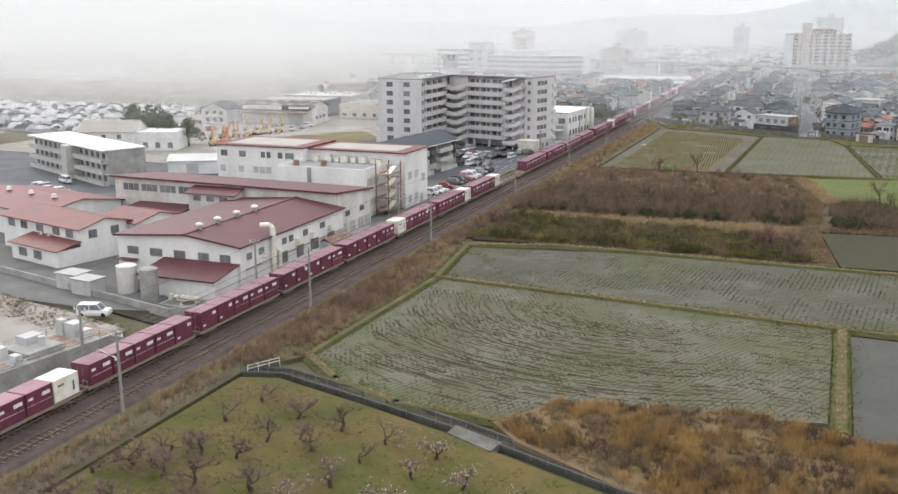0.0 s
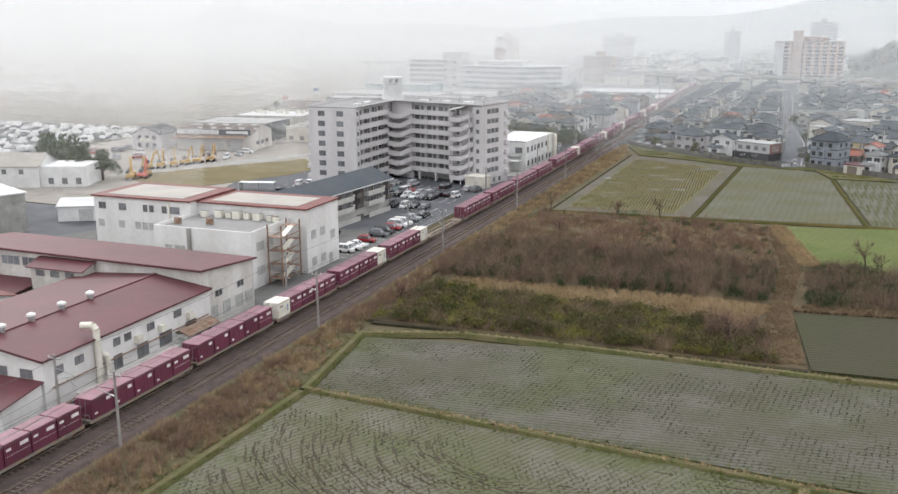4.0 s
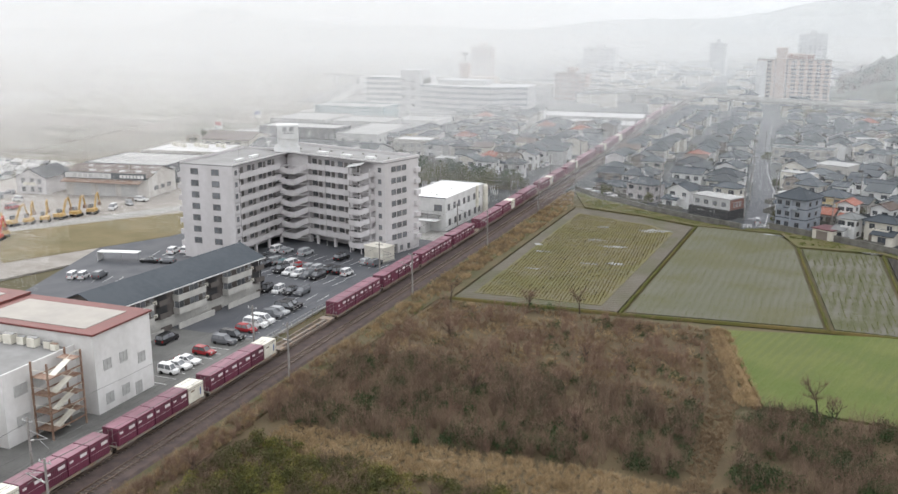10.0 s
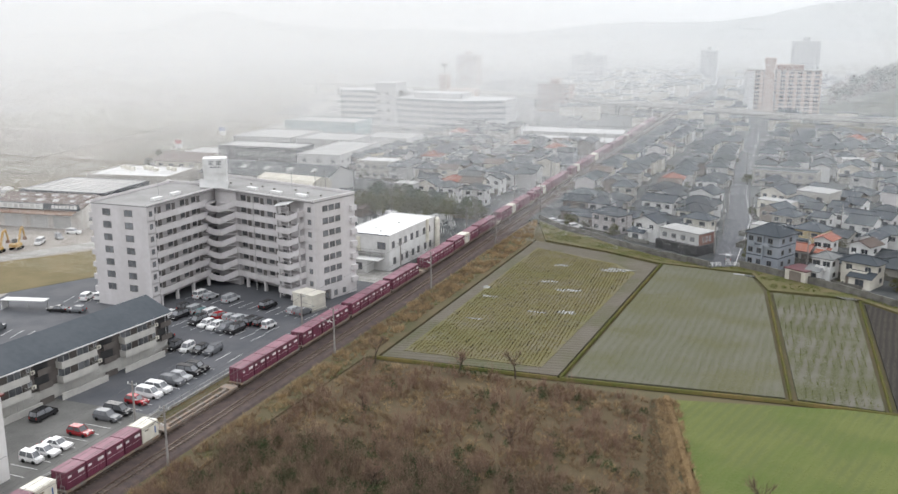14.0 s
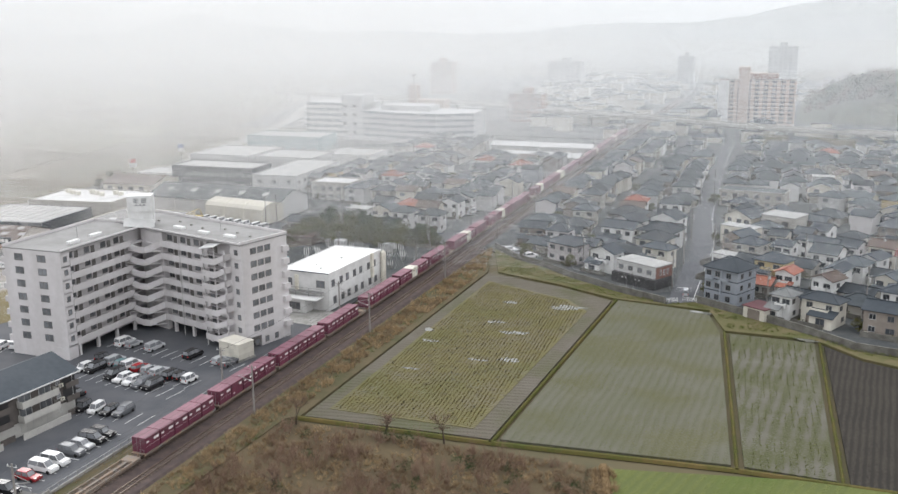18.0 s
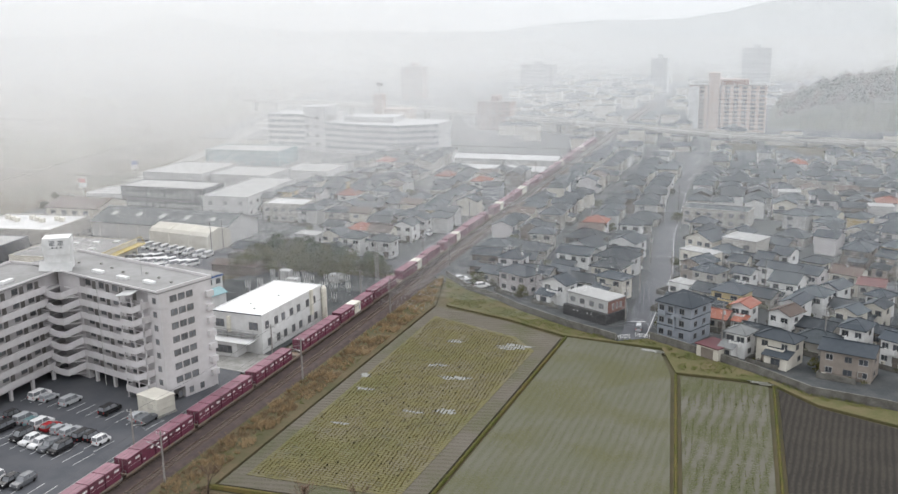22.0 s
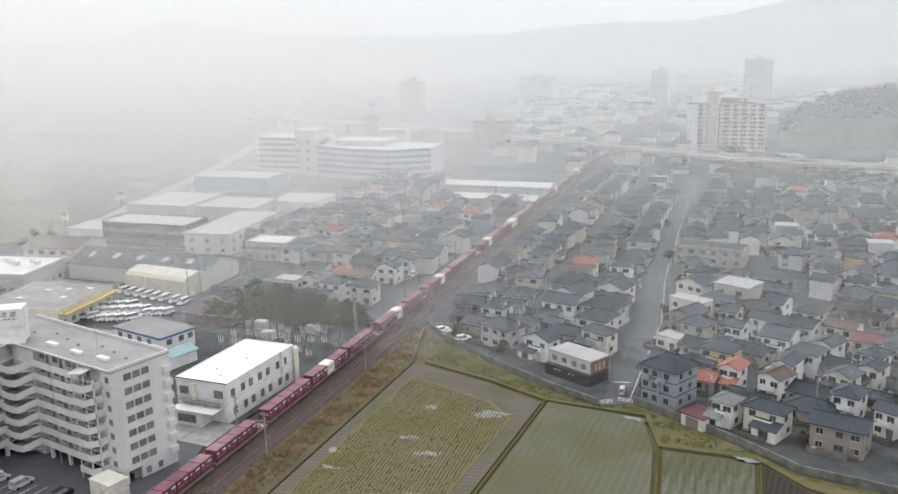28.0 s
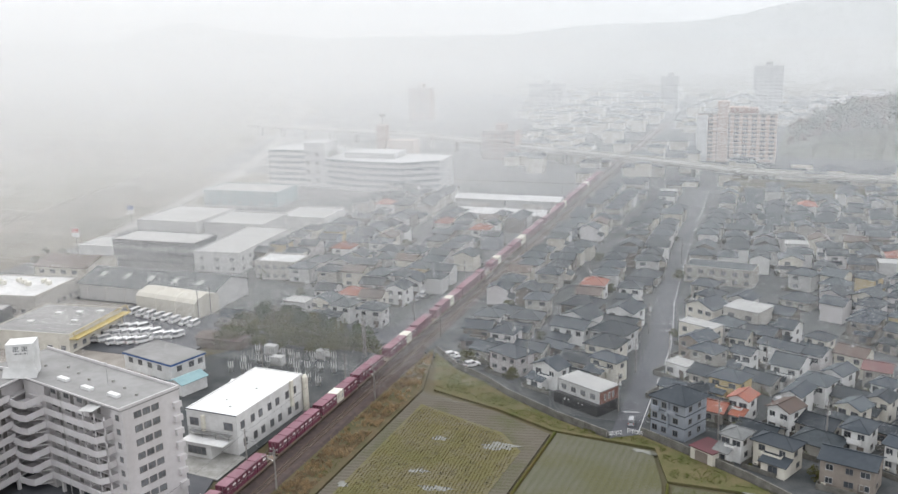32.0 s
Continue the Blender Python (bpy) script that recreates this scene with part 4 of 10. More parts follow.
def hip(g, x0, x1, y0, y1, z, rise, over=0.5, thick=0.16):
    """A hipped roof, ridge along the longer side."""
    x0, x1, y0, y1 = x0 - over, x1 + over, y0 - over, y1 + over
    w, d = x1 - x0, y1 - y0
    if w >= d:
        a, b = (x0 + d / 2, (y0 + y1) / 2), (x1 - d / 2 + 0.01, (y0 + y1) / 2)
    else:
        a, b = ((x0 + x1) / 2, y0 + w / 2), ((x0 + x1) / 2, y1 - w / 2 + 0.01)
    A, B = (*a, z + rise), (*b, z + rise)
    c = [(x0, y0, z - 0.15), (x1, y0, z - 0.15), (x1, y1, z - 0.15), (x0, y1, z - 0.15)]
    e = [(p[0], p[1], z - 0.15 - thick) for p in c]
    if w >= d:
        faces = [(c[0], c[1], B, A), (c[1], c[2], B), (c[2], c[3], A, B), (c[3], c[0], A)]
    else:
        faces = [(c[0], c[1], A), (c[1], c[2], B, A), (c[2], c[3], B), (c[3], c[0], A, B)]
    for f in faces:
        g.face(*f)
    g.face(*reversed(e))
    for i in range(4):
        j = (i + 1) % 4
        g.face(e[i], e[j], c[j], c[i])
    # ridge and hip cappings
    for p, q in ((A, B), *((c[i], A if (math.dist(c[i][:2], A[:2]) < math.dist(c[i][:2], B[:2])) else B) for i in range(4))):
        g.bar((p[0], p[1], p[2] + 0.05), (q[0], q[1], q[2] + 0.05), 0.2, 0.14)
    return g


def gable_wall(g, x0, x1, y0, y1, z0, z1, rise, along="y"):
    """Walls with two pointed ends."""
    if along == "y":
        m = (x0 + x1) / 2
        a = [(x0, z0), (x1, z0), (x1, z1), (m, z1 + rise), (x0, z1)]
        g.hexa([(x, y0, z) for x, z in a], [(x, y1, z) for x, z in a])
    else:
        m = (y0 + y1) / 2
        a = [(y0, z0), (y1, z0), (y1, z1), (m, z1 + rise), (y0, z1)]
        g.hexa([(x0, y, z) for y, z in reversed(a)], [(x1, y, z) for y, z in reversed(a)])
    return g

# ---- factory beside the line ----
yard = slab("factory_yard", [(-80, 139.5), (-26, 139.5), (-9.4, 144), (-9.4, 262), (-72, 262), (-92, 215)], -0.4, 0.06, "paleyard", "worn grey factory yard", "yard")
hall = thing("factory_hall", (0, 0, 0), 0, "white factory hall with a low maroon metal roof", "factory building")
X0, XM, X1, Y0, Y1 = -35.0, -21.5, -11.8, 155.0, 189.0
ring = [(X0, -0.4), (X1, -0.4), (X1, 6.9), (XM, 8.1), (X0, 7.2)]
part("wall", Geo().hexa([(x, Y0, z) for x, z in ring], [(x, Y1, z) for x, z in ring]), M["factory"], hall)
for n, (a, za), (b, zb) in (("roof_slope", (X0 - 0.4, 7.25), (XM, 8.25)), ("roof_slope", (XM, 8.25), (X1 + 0.5, 6.95))):
    part(n, Geo().hexa([(a, Y0 - 0.5, za), (b, Y0 - 0.5, zb), (b, Y1, zb), (a, Y1, za)], [(a, Y0 - 0.5, za + 0.16), (b, Y0 - 0.5, zb + 0.16), (b, Y1, zb + 0.16), (a, Y1, za + 0.16)]), M["maroonroof"], hall)
part("roof_ridge", Geo().bar((XM, Y0 - 0.5, 8.45), (XM, Y1, 8.45), 0.5, 0.14), M["maroonroof"], hall)
part("roof_edge", Geo().bar((X0 - 0.4, Y0 - 0.55, 7.3), (XM, Y0 - 0.55, 8.3), 0.12, 0.3).bar((XM, Y0 - 0.55, 8.3), (X1 + 0.5, Y0 - 0.55, 7.0), 0.12, 0.3).bar((X1 + 0.52, Y0 - 0.5, 6.98), (X1 + 0.52, Y1, 6.98), 0.1, 0.22), M["maroonroof"], hall)
for y in (158.5, 163.5, 169.0, 174.5):
    v = part("roof_ventilator", Geo().tube((XM, y, 8.3), (XM, y, 9.1), 0.42, n=14), M["steel"], hall)
    part("cowl", Geo().tube((XM, y, 9.1), (XM, y, 9.35), 0.62, 0.6, 14).tube((XM, y, 9.35), (XM, y, 9.55), 0.6, 0.2, 14), M["white"], v)
duct = part("exhaust_duct", Geo().tube((-11.4, 164, 0), (-11.4, 164, 8.1), 0.45, n=12).tube((-11.4, 164, 8.1), (-11.9, 164, 8.7), 0.45, n=12).tube((-11.9, 164, 8.7), (-13.4, 163.6, 8.6), 0.48, n=12), M["bone"], hall)
part("exhaust_duct", Geo().tube((-11.2, 165.4, 0), (-11.2, 165.4, 4.2), 0.38, n=12).tube((-11.2, 165.4, 4.2), (-11.4, 164.4, 4.9), 0.38, n=12), M["bone"], hall)
for x, w, m in ((-32, 2.0, 1), (-27.5, 2.2, 0), (-23, 2.0, 1), (-18.5, 1.8, 1), (-14.5, 1.8, 1)):
    window(hall, x, Y0, 4.4, w, 1.1, 0, "frame", "glass", m)
part("door_canopy", Geo().box(-34.6, -31, Y0 - 1.3, Y0, 3.4, 3.55), M["maroonroof"], hall)
door(hall, -32.8, Y0, 0, 2.4, 3.0)
for y, z, w in ((157.5, 4.6, 1.3), (161, 4.7, 1.4), (168, 4.8, 1.2), (170.2, 4.8, 1.2), (175, 4.8, 1.4), (181, 4.9, 1.6), (168, 1.6, 1.5), (173, 1.6, 2.2), (178, 1.7, 2.6), (184, 1.6, 2.4)):
    window(hall, X1, y, z, w, 0.9 if z > 3 else 1.8, 90)
for y in (172, 177, 183.5):
    part("wall_fan", Geo().box(X1, X1 + 0.7, y - 0.5, y + 0.5, 3.9, 4.9), M["bone"], hall)
part("wall_pipe", Geo().tube((X1 + 0.25, 156, 3.2), (X1 + 0.25, 188, 3.2), 0.09, n=8).tube((X1 + 0.3, 156, 0.5), (X1 + 0.3, 188, 0.5), 0.16, n=8), M["rusty"], hall)
part("plinth", Geo().box(X1, X1 + 1.2, 160, 189, 0, 1.0), M["stained"], hall)

annex = thing("factory_annex", (0, 0, 0), 0, "low white shed with a maroon lean-to roof", "shed")
part("wall", Geo().hexa([(-25, 148.6, -0.4), (-12.2, 148.6, -0.4), (-12.2, 148.6, 3.1), (-25, 148.6, 3.1)], [(-25, 154.9, -0.4), (-12.2, 154.9, -0.4), (-12.2, 154.9, 4.1), (-25, 154.9, 4.1)]), M["factory"], annex)
part("roof", Geo().hexa([(-26, 148.0, 3.1), (-11.8, 148.0, 3.1), (-11.8, 154.95, 4.2), (-26, 154.95, 4.2)], [(-26, 148.0, 3.25), (-11.8, 148.0, 3.25), (-11.8, 154.95, 4.35), (-26, 154.95, 4.35)]), M["maroonroof"], annex)
part("roof_edge", Geo().bar((-26, 147.98, 3.15), (-11.8, 147.98, 3.15), 0.08, 0.24), M["maroonroof"], annex)
part("drain_pipe", Geo().tube((-16.5, 148.5, 0), (-16.5, 148.5, 3.1), 0.06, n=8), M["bone"], annex)

long_hall = thing("long_factory_hall", (0, 0, 0), 0, "long stained white hall with a maroon roof", "factory building")
part("wall", Geo().hexa([(-64, 189.1, -0.4), (-13, 189.1, -0.4), (-13, 189.1, 9.5), (-64, 189.1, 10.0)], [(-64, 203, -0.4), (-13, 203, -0.4), (-13, 203, 8.2), (-64, 203, 8.6)]), M["stained"], long_hall)
part("roof", Geo().hexa([(-64.6, 188.5, 10.1), (-12.6, 188.5, 9.6), (-12.6, 203.6, 8.2), (-64.6, 203.6, 8.6)], [(-64.6, 188.5, 10.28), (-12.6, 188.5, 9.78), (-12.6, 203.6, 8.38), (-64.6, 203.6, 8.78)]), M["maroonroof"], long_hall)
part("roof_edge", Geo().bar((-64.6, 188.45, 10.1), (-12.6, 188.45, 9.6), 0.1, 0.3).bar((-12.55, 188.5, 9.7), (-12.55, 203.6, 8.3), 0.1, 0.3), M["maroonroof"], long_hall)
for x in (-60, -55.5, -51, -46.5, -42):
    window(long_hall, x, 189.1, 7.4, 3.8, 1.4, 0, "paleframe", "glass", 2)
for y, z in ((191.5, 1.4), (195, 1.4), (198.5, 1.4), (201.3, 1.4), (193, 4.6), (199, 4.6)):
    window(long_hall, -13, y, z, 1.8, 1.9 if z < 3 else 1.0, 90, "paleframe", "blind" if z < 3 else "glass")
part("lean_to_wall", Geo().hexa([(-44, 186.2, -0.4), (-33.5, 186.2, -0.4), (-33.5, 186.2, 8.2), (-44, 186.2, 8.2)], [(-44, 189, -0.4), (-33.5, 189, -0.4), (-33.5, 189, 9.0), (-44, 189, 9.0)]), M["stained"], long_hall)
part("lean_to_roof", Geo().hexa([(-44.5, 185.6, 8.2), (-33, 185.6, 8.2), (-33, 189, 9.2), (-44.5, 189, 9.2)], [(-44.5, 185.6, 8.35), (-33, 185.6, 8.35), (-33, 189, 9.35), (-44.5, 189, 9.35)]), M["maroonroof"], long_hall)
for x in (-42, -39, -36):
    window(long_hall, x, 186.2, 7.0, 1.6, 0.8)
part("porch_roof", Geo().hexa([(-58, 176.5, 4.0), (-44, 176.5, 4.0), (-44, 189, 5.2), (-58, 189, 5.2)], [(-58, 176.5, 4.15), (-44, 176.5, 4.15), (-44, 189, 5.35), (-58, 189, 5.35)]), M["maroonroof"], long_hall)
part("porch_wall", Geo().box(-57.4, -57.2, 177, 189, -0.4, 4.1).box(-57.4, -44.6, 177, 177.2, -0.4, 4.0), M["factory"], long_hall)

hut = thing("signal_hut", (-11.0, 184, 0), 0, "small white hut with a rusty corrugated roof", "hut")
part("wall", Geo().box(-1.3, 1.3, -3.5, 3.5, -0.3, 2.4), M["factory"], hut)
part("roof", gable(Geo(), -1.3, 1.3, -3.5, 3.5, 2.4, 0.6, 0.35, 0.1), M["rusty"], hut)
window(hut, 1.3, -1.2, 1.0, 1.1, 0.9, 90)
window(hut, 1.3, 1.4, 1.0, 1.1, 0.9, 90)
door(hut, 0, -3.5, 0, 0.9, 1.9)

block = thing("three_storey_factory", (0, 0, 0), 0, "white three-storey factory block with red-edged flat roofs", "factory building")
part("wall", Geo().box(-62, -39, 222, 237, -0.4, 12.6), M["factory"], block)
part("wall", Geo().box(-39, -15, 224.5, 237, -0.4, 12.2), M["factory"], block)
part("terrace_wall", Geo().box(-39, -18.5, 211, 224.5, -0.4, 9.8), M["factory"], block)
part("terrace_floor", Geo().box(-38.7, -18.8, 211.3, 224.5, 9.8, 9.86), M["flatroof"], block)
part("terrace_parapet", Geo().box(-39, -18.5, 211, 211.25, 9.8, 10.5).box(-18.75, -18.5, 211.25, 224.5, 9.8, 10.5).box(-39, -38.75, 211.25, 222, 9.8, 10.5), M["factory"], block)
for x0, x1, y0, y1, z in ((-62, -39, 222, 237, 12.6), (-39, -15, 224.5, 237, 12.2)):
    part("roof_edge", Geo().box(x0 - 0.4, x1 + 0.3, y0 - 0.4, y1 + 0.4, z, z + 0.28), M["redtrim"], block)
    part("roof_panel", Geo().box(x0 + 2.2, x1 - 2.6, y0 + 1.4, y1 - 2.0, z + 0.28, z + 0.36), M["beigeroof"], block)
for x, w in ((-60, 1.6), (-55, 1.6), (-49.5, 0.9), (-48, 0.9), (-45, 1.0), (-42.5, 2.0)):
    window(block, x, 222, 10.2, w, 1.2)
for x in (-60.5, -55.5, -51.5, -49.8, -48.2):
    window(block, x, 222, 6.6, 1.2, 1.3, 0, "paleframe", "blind")
door(block, -44, 222, 4.2, 3.0, 3.0, 0, "apt", "hoist_door")
for x, w in ((-36, 1.3), (-33.5, 2.0)):
    window(block, x, 211, 5.8, w, 1.2, 0, "paleframe", "blind")
for y in (214, 217.2):
    for z in (2.4, 6.8):
        window(block, -18.5, y, z, 2.2, 1.4, 90, "paleframe", "blind")
for y, z in ((227, 6.4), (230.5, 6.4), (230.5, 1.2), (227, 1.2), (234.5, 5.0)):
    window(block, -15, y, z, 1.5, 1.5, 90, "paleframe", "blind")
door(block, -15, 233.4, 0, 1.3, 2.1, 90)
part("drain_pipe", Geo().box(-31.5, -30.9, 210.5, 211, 0, 10.4), M["concrete"], block)
part("drain_pipe", Geo().box(-43.9, -43.7, 221.8, 222, 0, 12.5), M["bone"], block)
for i, (x, y, s) in enumerate([(-36, 222.5, 1.0), (-33, 223, 1.2), (-31, 223.2, 0.9), (-29, 223, 1.3), (-27, 223.3, 1.0), (-24.6, 223, 1.2), (-22, 223.2, 0.9), (-20.5, 222.8, 0.8), (-31, 217, 0.9), (-37, 215.5, 0.9)]):
    v = thing("roof_unit", (x, y, 9.86), 0, "pale ventilation unit standing on the roof terrace", "ventilation unit", "units on the roof terrace")
    part("casing", Geo().box(-s * 0.6, s * 0.6, -s * 0.5, s * 0.5, 0.12, 0.2 + s), M["bone" if i < 8 else "rusty"], v)
    part("base", Geo().box(-s * 0.65, s * 0.65, -s * 0.55, s * 0.55, 0, 0.12), M["concrete"], v)
    part("cap", Geo().box(-s * 0.7, s * 0.7, -s * 0.3, s * 0.3, 0.2 + s, 0.32 + s), M["rusty" if i > 6 else "steel"], v)
tower = thing("fire_escape", (-16.2, 218.4, 0), 0, "rusty white steel fire escape stairs with landings", "staircase")
for x in (-1.4, 1.4):
    for y in (-3.2, 3.2):
        part("column", Geo().bar((x, y, -0.2), (x, y, 11.2), 0.22), M["rusty"], tower)
for i in range(4):
    z = 2.6 + i * 2.5
    part("landing", Geo().box(-1.4, 1.4, 1.6, 3.2, z, z + 0.1), M["rusty"], tower)
    part("landing", Geo().box(-1.4, 1.4, -3.2, -1.6, z - 1.25, z - 1.15), M["rusty"], tower)
    part("flight", Geo().bar((0.6, -1.6, z - 1.2), (0.6, 1.6, z + 0.05), 1.1, 0.12), M["bone"], tower)
    part("flight", Geo().bar((-0.6, 1.6, z - 2.45), (-0.6, -1.6, z - 1.2), 1.1, 0.12), M["bone"], tower)
    part("railing", Geo().bar((1.35, -1.6, z - 0.2), (1.35, 1.6, z + 1.05), 0.06).bar((1.35, 1.6, z + 1.1), (1.35, 3.2, z + 1.1), 0.06).bar((1.35, -3.2, z - 0.1), (1.35, -1.6, z - 0.1), 0.06).bar((-1.4, -3.2, z - 0.1), (1.4, -3.2, z - 0.1), 0.06), M["bone"], tower)
    part("beam", Geo().bar((-1.4, -3.2, z - 1.2), (-1.4, 3.2, z - 1.2), 0.16).bar((1.4, -3.2, z - 1.2), (1.4, 3.2, z - 1.2), 0.16), M["rusty"], tower)

# tanks, pits and small things in the yard
def tank(x, y, r, h, mat, label):
    t = thing("storage_tank", (x, y, 0.06), 0, label, "tank", "tanks in the factory yard")
    part("shell", Geo().tube((0, 0, 0), (0, 0, h), r, n=24), M[mat], t)
    part("lid", Geo().tube((0, 0, h), (0, 0, h + 0.2), r + 0.05, r * 0.7, 24), M[mat], t)
    part("ladder", Geo().bar((r + 0.1, -0.2, 0), (r + 0.1, -0.2, h), 0.04).bar((r + 0.1, 0.2, 0), (r + 0.1, 0.2, h), 0.04), M["steel"], t)


tank(-28.2, 148.6, 1.55, 4.2, "stained", "rust-topped grey storage tank in the yard")
tank(-21.6, 145.6, 1.35, 5.0, "concrete", "pale grey cylindrical storage tank in the yard")
pit = thing("settling_pit", (-15.2, 145.6, 0), 0, "square concrete settling pit with a round basin", "pit")
part("rim", Geo().box(-3.2, 3.2, -2.2, -1.95, 0, 0.6).box(-3.2, 3.2, 1.95, 2.2, 0, 0.6).box(-3.2, -2.95, -1.95, 1.95, 0, 0.6).box(2.95, 3.2, -1.95, 1.95, 0, 0.6), M["concrete"], pit)
part("basin", Geo().tube((0.4, 0, 0.05), (0.4, 0, 0.45), 1.25, n=24), M["concrete"], pit)
part("basin_water", Geo().tube((0.4, 0, 0.44), (0.4, 0, 0.48), 0.95, n=24), M["shade_ditch"], pit)
part("pipe", Geo().tube((-3, 0.8, 0.7), (3, 0.8, 0.7), 0.07, n=8), M["rusty"], pit)
for i in range(6):
    s = thing("sack", (-19.2 + i * 0.95, 147.6 - (i % 2) * 0.15, 0.06), i * 17, "dirty pale bulk sack standing by the shed", "sack", "sacks by the shed")
    part("bag", Geo().box(-0.42, 0.42, -0.4, 0.4, 0, 0.75, 0.05).box(-0.3, 0.3, -0.28, 0.28, 0.75, 0.9, 0.12), M["bone"], s)
    part("loop", Geo().bar((-0.2, 0, 0.85), (0.2, 0, 0.95), 0.06), M["mark"], s)
M["bluecloth"] = surface("blue_tarpaulin", (0.06, 0.16, 0.34), 0.6, (0.10, 0.2, 0.36), 0.6, 20, 0.5)
part("sheet", Geo().box(-1.1, 1.1, -0.8, 0.8, 0, 1.3, 0.3), M["bluecloth"], thing("tarpaulin_stack", (-24.6, 149.2, 0.06), 12, "blue tarpaulin draped over stacked crates", "stack"))
for x, y, w, d, h in ((-38, 147.8, 4.2, 3.2, 2.4), (-33.6, 146.0, 4.0, 3.0, 2.3)):
    sh = thing("storage_shed", (x, y, 0.06), -6, "small grey metal storage shed", "shed", "sheds in the yard")
    part("wall", Geo().box(-w / 2, w / 2, -d / 2, d / 2, 0, h), M["lightgrey"], sh)
    part("roof", Geo().box(-w / 2 - 0.2, w / 2 + 0.2, -d / 2 - 0.2, d / 2 + 0.2, h, h + 0.12), M["paleroof"], sh)
    door(sh, 0, -d / 2, 0, 1.6, 1.9)

# office wing with red roofs
office = thing("red_roofed_office", (-58, 168, 0), -14, "white two-storey works office with red metal roofs", "building")
part("wall", gable_wall(Geo(), -12, 12, -5, 5, -0.4, 6.0, 1.2, "x"), M["factory"], office)
part("roof", gable(Geo(), -12, 12, -5, 5, 6.0, 1.2, 0.6, 0.16, "x"), M["redtrim"], office)
part("low_wall", Geo().box(-2, 12, -9.5, -5, -0.4, 2.9), M["factory"], office)
part("low_roof", Geo().hexa([(-2.4, -10, 2.9), (12.4, -10, 2.9), (12.4, -5, 3.8), (-2.4, -5, 3.8)], [(-2.4, -10, 3.05), (12.4, -10, 3.05), (12.4, -5, 3.95), (-2.4, -5, 3.95)]), M["redtrim"], office)
part("wing_wall", gable_wall(Geo(), 4, 14, 5, 15, -0.4, 5.6, 1.2, "x"), M["factory"], office)
part("wing_roof", gable(Geo(), 4, 14, 5, 15, 5.6, 1.2, 0.6, 0.16, "x"), M["redtrim"], office)
for x in (-9, -5, 0, 5, 9):
    window(office, x, -5, 4.3, 1.9, 1.2, 0, "frame", "glass", 1)
for x in (1.5, 6):
    window(office, x, -9.5, 1.0, 2.2, 1.3)
for y in (-2.5, 2):
    window(office, 12, y, 4.2, 1.5, 1.3, 90)
for x in (1, 3.4):
    aircon(office, x, -5.4, 3.9)
annex2 = thing("red_roofed_hall", (-78, 183, 0), -14, "long works hall with a faded red metal roof", "factory building")
part("wall", gable_wall(Geo(), -14, 14, -9, 9, -0.4, 5.4, 1.5, "x"), M["factory"], annex2)
part("roof", gable(Geo(), -14, 14, -9, 9, 5.4, 1.5, 0.6, 0.16, "x"), M["redtrim"], annex2)
for x in (-8, 0, 8):
    part("roof_dome", Geo().tube((x, -2, 6.9), (x, -2, 7.6), 0.6, 0.4, 12), M["white"], annex2)

# yard wall and the embanked road at the near end
g = Geo()
for a, b in (((-78, 153.6), (-55, 150.4)), ((-55, 150.4), (-26, 143.4)), ((-26, 143.4), (-14.4, 140.6)), ((-14.4, 140.6), (-9.4, 144.6)), ((-9.4, 144.6), (-9.4, 262))):
    g.bar((*a, 0.4), (*b, 0.4), 0.25, 1.4)
setting("yard_wall", g, M["concrete"], "low mossy concrete wall round the factory yard", "wall")
setting("canal_west", Geo().prism([(-80, 150.4), (-55, 147), (-26, 140.2), (-12, 136.6), (-12, 139), (-26, 142.6), (-55, 149.6), (-80, 152.8)], -0.4, -0.12), M["shade_ditch"], "weedy ditch outside the factory wall", "ditch")
slab("gravel_lot", [(-90, 96), (-11.5, 96), (-12.5, 121), (-16, 133), (-30, 137), (-90, 148)], -0.4, 0.2, "gravel", "pale gravel lot beside the line", "yard")
works = thing("concrete_intake", (-15.6, 116, 0), -9, "grey concrete pump works with steel railings", "pump works")
part("wall", Geo().box(-3.4, 3.4, -13, 11, -0.4, 2.6), M["concrete"], works)
part("chamber", Geo().box(-3.0, 3.0, -12.6, -4, 2.6, 2.75).box(-2.6, 2.6, -2, 3, 2.6, 3.3), M["concrete"], works)
for k in range(9):
    part("railing_post", Geo().tube((3.2, -12.6 + k * 2.9, 2.6), (3.2, -12.6 + k * 2.9, 3.7), 0.04, n=6), M["steel"], works)
part("railing", Geo().bar((3.2, -12.6, 3.65), (3.2, 10.6, 3.65), 0.06).bar((3.2, -12.6, 3.15), (3.2, 10.6, 3.15), 0.05), M["steel"], works)
part("control_cabinet", Geo().box(-1.2, 0.6, 6, 7.6, 2.6, 4.4), M["lightgrey"], works)
part("machine", Geo().box(-2.4, -0.4, 0, 2.4, 3.3, 4.2).tube((0.8, 1.2, 3.3), (0.8, 1.2, 4.4), 0.4, n=12), M["lightgrey"], works)
part("steps", Geo().bar((2.2, -13, 2.5), (2.2, -16.5, 0.2), 1.0, 0.16), M["steel"], works)
part("railing", Geo().bar((-3.2, -12.6, 3.65), (-3.2, 10.6, 3.65), 0.06).bar((-3.2, -12.6, 3.15), (-3.2, 10.6, 3.15), 0.05), M["steel"], works)
